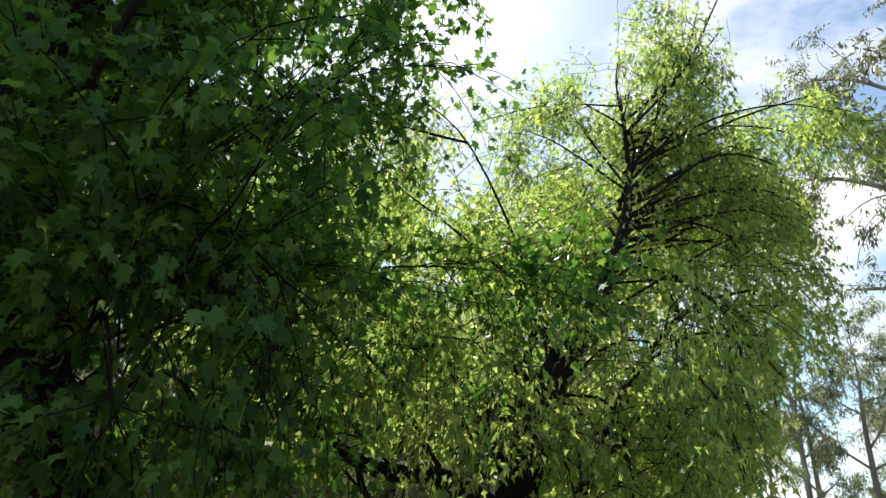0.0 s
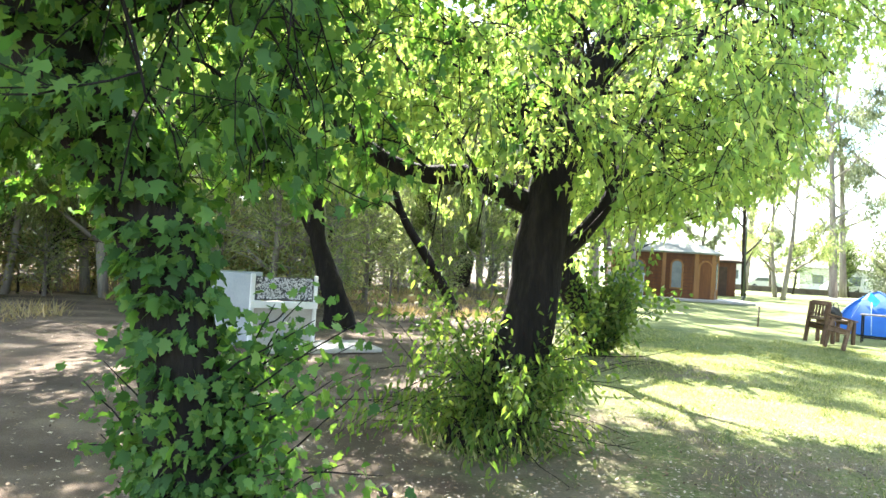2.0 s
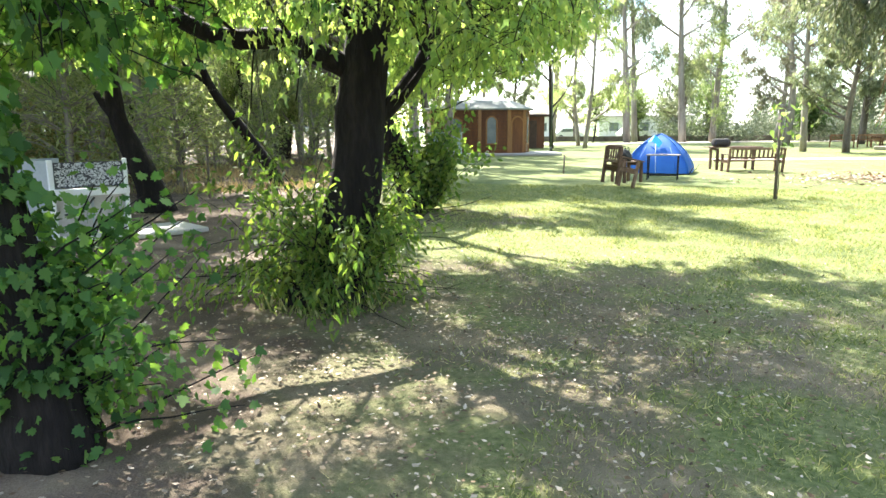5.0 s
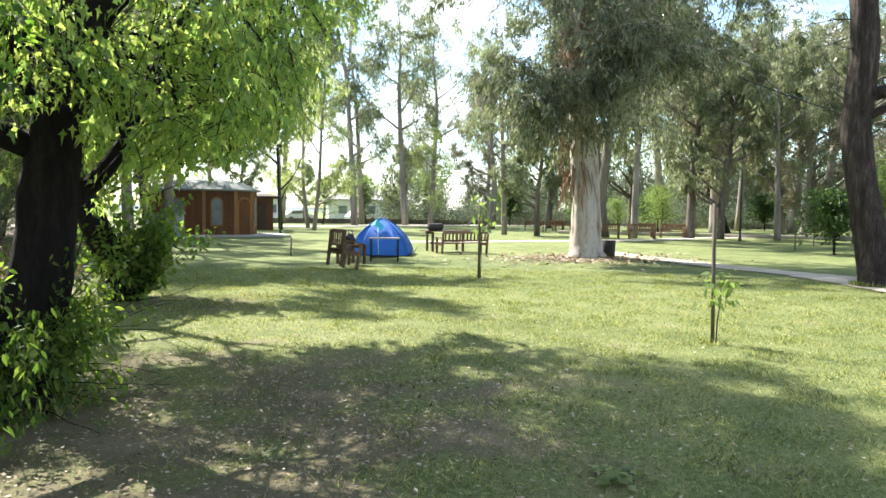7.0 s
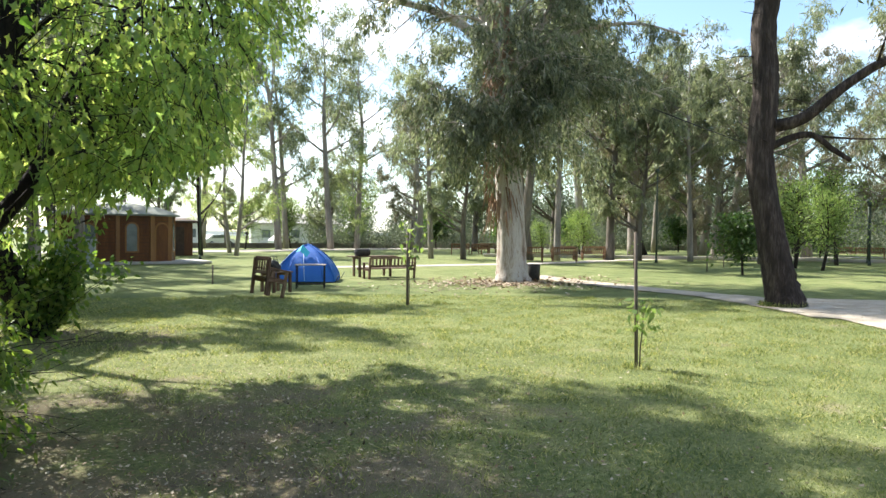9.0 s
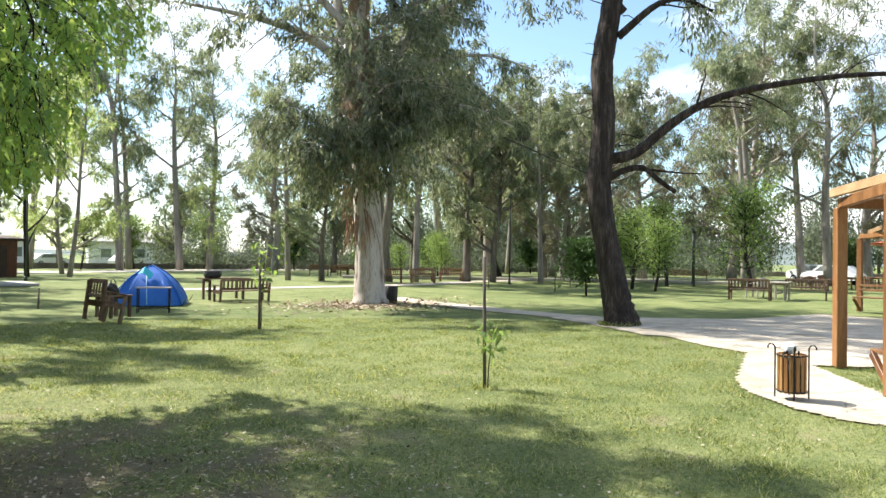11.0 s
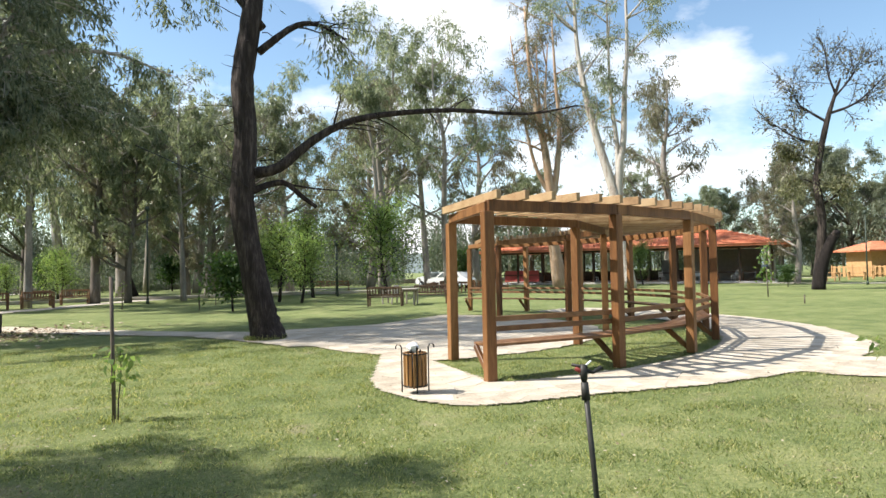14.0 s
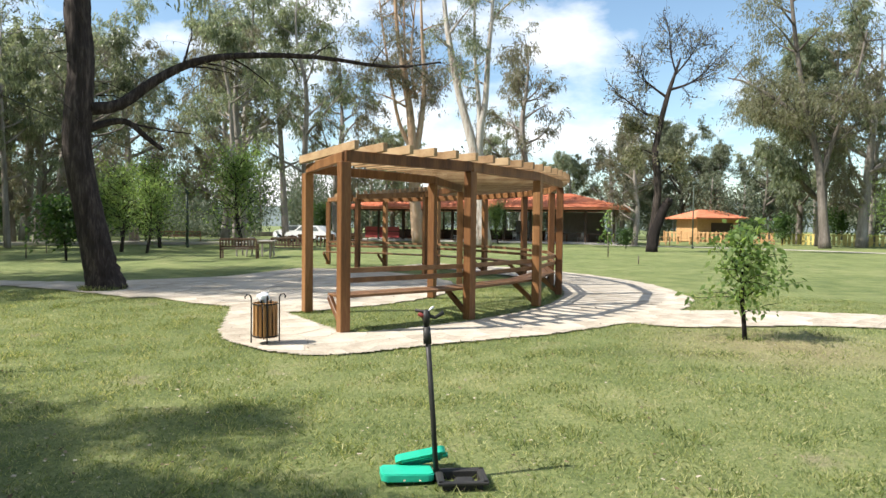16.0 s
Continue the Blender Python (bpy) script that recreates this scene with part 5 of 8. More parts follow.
def big_eucalyptus():
    rs = np.random.RandomState(9)
    B = (15.95, 16.1)
    pts = [(15.88, 16.15, -0.05), (15.87, 16.17, 0.5), (15.85, 16.19, 1.8), (15.78, 16.26, 3.5), (15.68, 16.36, 5.4), (15.55, 16.48, 7.4), (15.5, 16.55, 10.0), (15.4, 16.6, 13.5), (15.3, 16.7, 19.0)]
    p, r = flare(pts, [0.63, 0.50, 0.44, 0.43, 0.42, 0.40, 0.33, 0.22, 0.10], 34)
    trunk = rough_trunk("trunk", p, r, 22, M_BARK_PALE, rs, 0.12)
    c = np.array([15.6, 16.45, 0])
    limbs = [limb([(15.6, 16.45, 6.5), (14.95, 17.05, 8.2), (14.2, 17.65, 8.85), (13.3, 18.3, 9.2), (12.2, 19.1, 9.4), (10.8, 19.9, 9.5)], 0.20, 0.04, 18),
             limb([(15.7, 16.3, 6.6), (16.35, 15.7, 8.16), (16.98, 15.0, 9.5), (17.6, 14.3, 10.15), (18.6, 13.3, 10.6)], 0.19, 0.05, 16),
             limb([(15.5, 16.6, 7.6), (15.2, 17.0, 9.2), (15.0, 17.2, 11.5), (14.6, 17.6, 14.0)], 0.22, 0.06, 14),
             limb([c + (0, 0, 5.2), c + (1.0, -0.6, 5.8), c + (2.2, -1.2, 6.3), c + (3.6, -1.8, 6.6)], 0.09, 0.03),
             limb([c + (0, 0, 4.6), c + (-0.9, 0.2, 5.4), c + (-2.0, 0.2, 6.0), c + (-3.0, 0.0, 6.2)], 0.09, 0.03),
             limb([c + (0, 0, 6.0), c + (0.3, -1.2, 6.8), c + (0.4, -2.4, 7.2)], 0.08, 0.03),
             limb([c + (0, 0, 6.8), c + (1.6, 0.6, 7.8), c + (3.0, 1.0, 8.6), c + (4.4, 1.2, 8.8)], 0.1, 0.03),
             limb([c + (0, 0, 9.5), c + (-0.8, -1.0, 11.2), c + (-1.6, -1.8, 12.6)], 0.12, 0.04),
             limb([c + (0, 0, 10.5), c + (1.2, 0.4, 12.4), c + (2.4, 0.8, 13.8)], 0.12, 0.04),
             limb([c + (0, 0, 11.5), c + (-1.2, 0.8, 13.2), c + (-2.0, 1.4, 14.6)], 0.1, 0.03),
             limb([c + (0, 0, 3.9), c + (0.9, -0.3, 4.4), c + (1.8, -0.6, 4.6), c + (2.8, -1.2, 4.3)], 0.05, 0.02),
             limb([c + (0, 0, 8.8), c + (-2.2, 1.8, 11.5), c + (-4.2, 3.2, 13.2), c + (-5.8, 4.2, 13.6)], 0.14, 0.04),
             limb([c + (0, 0, 11.8), c + (-1.8, 1.4, 14.6), c + (-3.6, 2.8, 16.8), c + (-4.8, 3.6, 17.4)], 0.12, 0.03),
             limb([c + (0, 0, 14.0), c + (-0.9, 0.8, 16.8), c + (-1.8, 1.4, 19.0)], 0.1, 0.03),
             limb([c + (0, 0, 13.0), c + (1.6, -1.2, 15.4), c + (2.8, -2.2, 17.2)], 0.1, 0.03),
             limb([c + (0, 0, 15.0), c + (0.7, -0.4, 17.4), c + (1.0, -0.6, 19.6)], 0.08, 0.03),
             limb([c + (0, 0, 7.2), c + (1.6, -1.4, 8.2), c + (3.2, -2.8, 8.6), c + (4.6, -4.0, 8.2)], 0.1, 0.03),
             limb([c + (0, 0, 9.2), c + (2.0, -1.6, 10.6), c + (3.8, -3.2, 11.4), c + (5.2, -4.4, 11.2)], 0.1, 0.03),
             limb([c + (0, 0, 6.2), c + (1.6, -1.2, 6.8), c + (3.0, -2.4, 6.8), c + (4.2, -3.4, 6.2)], 0.08, 0.03),
             limb([c + (0, 0, 11.2), c + (2.2, -1.4, 13.0), c + (4.0, -2.6, 13.8), c + (5.2, -3.4, 13.6)], 0.1, 0.03)]
    for k in range(8):
        a, z, ln = radians(195 + 100 * rs.random()), 4.5 + 0.3 * k, 0.9 + 1.5 * rs.random()
        u = np.array([math.cos(a), math.sin(a), 0])
        limbs.append(limb([c + (0, 0, z), c + u * (0.4 + ln * 0.5) + (0, 0, z + 0.6), c + u * (0.5 + ln) + (0, 0, z + 0.1)], 0.045, 0.015, 8))
    for k in range(9):
        a, z, ln = 2.4 * k + 0.5, 4.4 + 0.55 * k, 2.0 + 1.6 * rs.random()
        u = np.array([math.cos(a), math.sin(a), 0])
        if k % 3 == 0:
            u, z = unit(np.array([-0.7 + 0.5 * rs.normal(), -0.7 + 0.5 * rs.normal(), 0.0])), 3.9 + 0.35 * k
        limbs.append(limb([c + (0, 0, z), c + u * ln * 0.5 + (0, 0, z + 0.9), c + u * ln + (0, 0, z + 0.9)], 0.06, 0.02, 8))
    br, tw = grow(rs, limbs, 12, 1.8, 7, 0.85, 0.45, 0.7, 0.12, 0.95, lambda q: q[2] > 2.7)
    br2, tw2 = grow(rs, limbs[11:16], 16, 2.8, 8, 1.0, 0.4, 0.7, 0.15, 1.1)
    br, tw = br + br2, tw + tw2
    tw = clumps(tw, 0.75, 0.0)
    P, D = leaves_on(rs, tw + tw2[::2], 34, 0.085, 1.0)
    crown = leaf_mesh("crown", rs, P, D, 0.14 + 0.11 * rs.random(len(P)), LANCE, M_EUC_DEEP, 0.15, 0.1)
    # a broad top out of view, added to shade the lawn
    top = [limb([c + (0, 0, z), c + (2.6 * math.cos(a), 2.6 * math.sin(a), z + 2.2), c + (5.2 * math.cos(a), 5.2 * math.sin(a), z + 3.2)], 0.12, 0.03) for a, z in ((0.2, 10.5), (1.2, 11.5), (2.2, 12.5), (3.4, 12.0), (4.5, 11.0), (5.4, 12.5), (0.8, 13.5), (5.0, 13.5))]
    limbs += top
    br4, tw4 = grow(rs, top, 12, 2.2, 7, 1.1, 0.35, 0.6, 0.2, 1.1)
    P, D = leaves_on(rs, tw4, 12, 0.12, 0.8)
    br += br4
    high = leaf_mesh("upper_crown", rs, P, D, 0.26 + 0.16 * rs.random(len(P)), LANCE, M_EUC_DEEP, 0.3, 0.1)
    t = tree_thing("eucalyptus_tree", "large eucalyptus with pale peeling trunk and drooping grey-green leaves", trunk, limbs, br, tw, [("crown", crown), ("upper_crown", high)], M_BARK_PALE, sides=10)
    loose = [i for i in range(len(p)) if 4.6 < p[i][2] < 13]
    high_p, high_r = p[loose], r[loose] + 0.012
    part("rough_bark", rough_trunk("rough_bark", high_p, high_r, 22, M_BARK_HANG, rs, 0.16), M_BARK_HANG, t, "brown loose bark on the upper trunk")
    # ribbons of bark that hang from the fork
    lines = []
    for k in range(260):
        a = rs.random() * 2 * np.pi
        z = 2.3 + 5.5 * rs.random()
        q = c + np.array([0.46 * math.cos(a), 0.46 * math.sin(a), z]) + np.array([0.2, -0.2, 0]) * (1 - min(1, z / 4))
        lines.append((sprout(rs, q, (math.cos(a) * 0.25, math.sin(a) * 0.25, -1), 0.5 + 0.8 * rs.random(), 5, 0.3, 0.06), np.linspace(0.035, 0.008, 6)))
    part("peeling_bark", tubes("peeling_bark", lines, 4, M_BARK_HANG), M_BARK_HANG, t, "brown ribbons of loose bark")


def dark_tree():
    """The tall dark trunk by the path, with one long level limb."""
    rs = np.random.RandomState(13)
    B = np.array([15.15, 6.95, 0])
    pts = [B + (0.05, -0.12, -0.05), B + (0.02, 0.0, 0.5), B + (-0.05, 0.2, 1.6), B + (-0.15, 0.42, 3.2), B + (-0.08, 0.35, 4.8), B + (-0.06, 0.42, 6.3), B + (0.08, 0.22, 8.0), B + (0.2, 0.05, 10.0), B + (0.2, 0.1, 12.5)]
    p, r = flare(pts, [0.45, 0.34, 0.30, 0.28, 0.27, 0.26, 0.235, 0.17, 0.07], 64)
    trunk = rough_trunk("trunk", p, r, 28, M_BARK_BROWN, rs, 0.11)
    limbs = [limb([B + (0.0, 0.25, 4.0), B + (0.25, -0.35, 4.15), B + (0.55, -1.0, 4.75), B + (0.8, -1.8, 5.25), B + (1.1, -2.8, 5.5), B + (1.5, -4.5, 5.6), B + (1.75, -6.3, 5.45), B + (1.8, -7.6, 5.6)], 0.15, 0.02, 22),
             limb([B + (-0.05, 0.35, 3.5), B + (0.25, -0.1, 3.75), B + (0.45, -0.45, 3.78), B + (0.65, -0.8, 3.45), B + (0.8, -1.1, 3.2)], 0.09, 0.05, 12),
             limb([B + (0.5, -0.55, 3.75), B + (0.75, -1.2, 3.65), B + (0.9, -1.8, 3.6)], 0.03, 0.01, 6),
             limb([B + (0.15, 0.1, 7.0), B + (0.5, -0.7, 7.7), B + (0.7, -1.3, 7.75), B + (0.9, -1.9, 7.4)], 0.10, 0.03),
             limb([B + (0.2, 0.0, 7.6), B + (-0.2, 0.9, 8.8), B + (-0.4, 1.8, 9.6)], 0.11, 0.03),
             limb([B + (0.3, -0.1, 8.8), B + (0.9, -1.0, 10.2), B + (1.5, -2.0, 11.0)], 0.10, 0.03),
             limb([B + (0.3, 0.0, 10.0), B + (-0.4, 0.6, 11.5), B + (-0.9, 1.0, 12.6)], 0.08, 0.02)]
    br, tw = grow(rs, limbs[:1], 12, 1.3, 3, 0.7, 0.35, 0.6, 0.3, 0.9)
    br2, tw2 = grow(rs, limbs[3:], 9, 1.6, 6, 0.9, 0.3, 0.9, 0.25, 0.95)
    for z in np.linspace(3.0, 7.8, 16):
        a = rs.random() * 6.28
        br.append((sprout(rs, B + np.array([0.25 * math.cos(a), 0.2 + 0.25 * math.sin(a), z]), (math.cos(a), math.sin(a), 0.2), 0.5 + 0.9 * rs.random(), 5, 0.3, 0.2), np.linspace(0.014, 0.003, 6)))
    P, D = leaves_on(rs, tw2, 10, 0.09, 1.2)
    crown = leaf_mesh("crown", rs, P, D, 0.14 + 0.08 * rs.random(len(P)), LANCE, M_EUC, 0.15, 0.1)
    P, D = leaves_on(rs, tw, 3, 0.06, 1.0)
    few = leaf_mesh("sparse_leaves", rs, P, D, 0.10 + 0.05 * rs.random(len(P)), LANCE, M_EUC_DRY, 0.15, 0.1)
    tree_thing("dark_trunked_tree", "tall dark-barked tree with one long bare level limb beside the path", trunk, limbs, br + br2, tw + tw2, [("crown", crown), ("sparse_leaves", few)], M_BARK_BROWN, sides=10)


def euc_variant(seed, height, stems, clear, bark, leaf, label, lean=0.06, n_limb=9, n2=8, n3=7, per=16, leaf_len=0.34, spreadw=0.22, wisp=1.0, girth=1.0):
    """A background eucalyptus, up to its first use at the origin: (thing)."""
    rs = np.random.RandomState(seed)
    limbs, trunk_lines = [], []
    for s in range(stems):
        a = rs.random() * 6.28 if stems > 1 else rs.random() * 6.28
        tilt = (0.10 + 0.12 * rs.random()) if stems > 1 else lean
        top = np.array([math.cos(a) * tilt * height, math.sin(a) * tilt * height, height * (0.85 + 0.15 * rs.random())])
        base = np.array([math.cos(a) * 0.12 * (stems > 1), math.sin(a) * 0.12 * (stems > 1), -0.05])
        mid = [base + (top - base) * f + rs.normal(size=3) * np.array([1, 1, 0]) * 0.012 * height for f in (0.3, 0.6, 0.8)]
        r0 = girth * height * 0.021 / math.sqrt(stems)
        p, r = flare([base, *mid, top], [r0 * 1.15, r0 * 0.85, r0 * 0.6, r0 * 0.35, 0.03], 18)
        trunk_lines.append((p, r))
        for j in range(max(3, n_limb // stems)):
            f = clear + (0.97 - clear) * (j + rs.random()) / max(3, n_limb // stems)
            q = p[int(f * 17)]
            b = rs.random() * 6.28
            ln = height * spreadw * (1.15 - 0.7 * f) * (0.7 + 0.6 * rs.random())
            e = q + np.array([math.cos(b) * ln, math.sin(b) * ln, ln * (0.55 + 0.5 * rs.random())])
            m1 = (q + e) / 2 + np.array([0, 0, -0.08 * ln]) + rs.normal(size=3) * 0.05 * ln
            limbs.append(limb([q, m1, e], r[int(f * 17)] * 0.5 + 0.01, 0.02, 7))
    br, tw = grow(rs, limbs, n2, height * 0.085, n3, height * 0.05, 0.35, 0.9 * wisp, 0.3, 0.95)
    tw = clumps(tw, 0.42, -0.09)
    P, D = leaves_on(rs, tw, int(per * 1.9), height * 0.0075, 0.9)
    crown = leaf_mesh("crown", rs, P, D, leaf_len * 0.9 * (0.6 + 0.7 * rs.random(len(P))), SLIVER, leaf, 0.15, 0.08)
    t = thing("eucalyptus_tree", label, "tree", group="park trees")
    for line in trunk_lines:
        part("trunk", tubes("trunk", [line], 9, bark), bark, t)
    for line in limb_lines(limbs):
        part("limb", tubes("limb", [line], 5, bark), bark, t)
    tagged(part("twigwork", tubes("twigwork", br, 3, bark), bark, t), kind="stuff")
    part("crown", crown, leaf, t)
    return t


def shrub_variant(seed, label, leaf, height, width, n=70, per=36, size=0.16, name="shrub", outline=OVAL, bark=M_BARK_BROWN, stem=0.25):
    """A rounded leafy shrub or small tree at the origin."""
    rs = np.random.RandomState(seed)
    stems, sh = [], []
    top = np.array([0.05 * height, 0.03 * height, height * 0.85])
    p, r = flare([(0, 0, -0.03), top * 0.5 + rs.normal(size=3) * 0.03 * height, top], [0.02 * height, 0.013 * height, 0.004 * height], 9)
    for k in range(n):
        f = stem + (1 - stem) * rs.random() ** 0.8
        a = rs.random() * 6.28
        q = p[int(f * 8)]
        ln = width * (0.35 + 0.4 * rs.random()) * (1.25 - 0.75 * abs(f - 0.45) * 1.4)
        sh.append((sprout(rs, q, (math.cos(a), math.sin(a), 0.5 + 0.6 * rs.random()), ln, 5, 0.35 / max(width, 0.3), 0.2), np.linspace(0.008 * height * 0.5, 0.002, 6)))
    P, D = leaves_on(rs, sh, per, 0.08 * width, 0.3)
    ok = P[:, 2] > 0.05
    crown = leaf_mesh("crown", rs, P[ok], D[ok], size * (0.6 + 0.7 * rs.random(ok.sum())), outline, leaf, 0.35)
    t = thing(name, label, "shrub" if name == "shrub" else "tree", group=name + "s of the park")
    part("trunk", tubes("trunk", [(p, r)], 7, bark), bark, t)
    tagged(part("twigwork", tubes("twigwork", sh, 4, bark), bark, t), kind="stuff")
    part("crown", crown, leaf, t)
    return t


def place(ob, x, y, turn, scale, first, sz=None):
    """The variant itself the first time, a copy after that."""
    m = Matrix.Translation((x, y, 0)) @ Euler((0, 0, radians(turn))).to_matrix().to_4x4() @ Matrix.Diagonal((scale, scale, sz or scale, 1))
    if first:
        ob.matrix_basis = m
        return ob
    c = copy_thing(ob, Matrix.Identity(4))
    c.matrix_basis = m
    return c


def spread_out(variants, spots):
    """spots: (variant, x, y, turn, scale)."""
    used = set()
    for k, x, y, turn, s in spots:
        place(variants[k], x, y, turn, s, k not in used)
        used.add(k)


def dead_tree():
    """The nearly bare tree on the far lawn, with a short black hollow stem before it."""
    rs = np.random.RandomState(21)
    p, r = flare([(43.6, -15.15, -0.05), (43.35, -15.3, 2.2), (43.14, -15.38, 4.25), (43.2, -15.17, 6.4), (43.1, -15.5, 8.6), (42.95, -15.9, 10.4), (42.72, -16.5, 12.4)], [0.34, 0.28, 0.24, 0.21, 0.18, 0.14, 0.06], 24)
    limbs = [limb([(43.1, -15.5, 8.6), (43.46, -14.5, 9.0), (43.66, -13.77, 9.5), (43.87, -13.0, 10.2)], 0.09, 0.02), limb([(43.0, -15.8, 9.9), (43.3, -15.0, 10.6), (43.46, -14.42, 11.2), (43.5, -14.0, 12.4)], 0.09, 0.02),
             limb([(42.95, -15.9, 10.4), (42.6, -16.9, 10.7), (42.28, -17.63, 11.2), (41.9, -18.52, 12.2)], 0.09, 0.02), limb([(42.8, -16.2, 11.6), (42.9, -15.9, 12.8), (42.91, -15.8, 14.3)], 0.07, 0.02),
             limb([(42.85, -16.1, 11.2), (42.5, -17.0, 12.4), (42.3, -17.6, 13.6)], 0.07, 0.02), limb([(43.15, -15.3, 7.4), (43.4, -14.6, 8.0), (43.6, -13.9, 8.3)], 0.06, 0.02),
             limb([(43.15, -15.4, 5.0), (42.9, -16.1, 5.6), (42.6, -16.7, 6.6)], 0.07, 0.02), limb([(43.2, -15.2, 6.2), (43.4, -14.5, 6.6), (43.5, -14.0, 6.4)], 0.06, 0.02)]
    br, tw = grow(rs, limbs[:6], 11, 1.7, 17, 0.85, -0.08, -0.1, 0.2, 0.8)
    br2, tw2 = grow(rs, limbs[5:], 10, 1.3, 8, 0.7, 0.3, 0.5, 0.2, 0.9)
    br = [(a, np.maximum(b, 0.016)) for a, b in br + br2]
    tw = [(a, np.linspace(0.011, 0.006, len(a))) for a, b in tw]
    P, D = leaves_on(rs, tw[::2], 3, 0.1, 0.6)
    few = leaf_mesh("sparse_leaves", rs, P, D, 0.12 + 0.08 * rs.random(len(P)), OVAL, M_EUC_DRY, 0.2)
    P, D = leaves_on(rs, tw2, 14, 0.16, 0.6)
    low = leaf_mesh("low_leaves", rs, P, D, 0.12 + 0.08 * rs.random(len(P)), OVAL, M_EUC_MIXED, 0.2)
    t = tree_thing("bare_tree", "nearly bare twisted tree with a thin dark trunk", rough_trunk("trunk", p, r, 12, M_BARK_BROWN, rs, 0.14), limbs, br, tw, [("sparse_leaves", few), ("low_leaves", low)], M_BARK_BROWN)
    st = spline([(43.17, -15.1, -0.03), (43.17, -15.25, 1.3), (43.02, -15.7, 2.7), (42.92, -15.98, 3.2)], 12)
    k = thing("hollow_stump", "black burnt hollow stump leaning beside the bare tree", "stump")
    part("shell", rough_trunk("shell", st, np.linspace(0.38, 0.25, 12), 14, M_BARK_DARK, rs, 0.16), M_BARK_DARK, k)
    d = unit(np.array([-0.85, 0.12, 0.5]))
    rod("rim", [st[-1] - 0.1 * d, st[-1] + 0.24 * d], [0.25, 0.22], M_BARK_BROWN, k, 12, "grey-brown broken rim")
    # solid dark disc stands for the shaded opening inside the rim
    rod("hollow", [st[-1] + 0.2 * d, st[-1] + 0.252 * d], 0.15, M_BARK_DARK, k, 10)


def stemmed_eucalyptus(seed, label, stems, bark, leaf, n_limb, low, reach, n2, n3, per, leaf_len):
    """A eucalyptus with given stems (points, foot and tip radius), its limbs grown at random above the height low."""
    rs = np.random.RandomState(seed)
    limbs = [limb(q, r0, r1, 18) for q, r0, r1 in stems[1:]]
    p, r = flare(stems[0][0], np.linspace(stems[0][1], stems[0][2], 6), 26)
    r[:3] *= (1.3, 1.18, 1.06)
    small = []
    for q, r0, r1 in [(p, stems[0][1], stems[0][2])] + limbs:
        high = [i for i in range(len(q) - 1) if q[i][2] > low]
        for j in range(n_limb):
            i = high[int(rs.random() * len(high))] if high else len(q) - 2
            a, ln = rs.random() * 6.28, reach * (0.5 + 0.6 * rs.random())
            e = q[i] + ln * np.array([math.cos(a), math.sin(a), 0.25 + 0.7 * rs.random()])
            small.append(limb([q[i], (q[i] + e) / 2 + rs.normal(size=3) * 0.06 * ln, e], 0.04 + 0.25 * (r0 + r1) / 2, 0.02, 8))
    br, tw = grow(rs, small, n2, reach * 0.5, n3, reach * 0.27, 0.35, 0.7, 0.3, 1.0)
    tw = clumps(tw, 0.45, -0.15)
    P, D = leaves_on(rs, tw, int(per * 1.5), reach * 0.04, 1.0)
    crown = leaf_mesh("crown", rs, P, D, leaf_len * (0.6 + 0.7 * rs.random(len(P))), SLIVER, leaf, 0.15, 0.08)
    return tree_thing("eucalyptus_tree", label, rough_trunk("trunk", p, r, 14, bark, rs, 0.09), limbs + small, br, [], [("crown", crown)], bark)


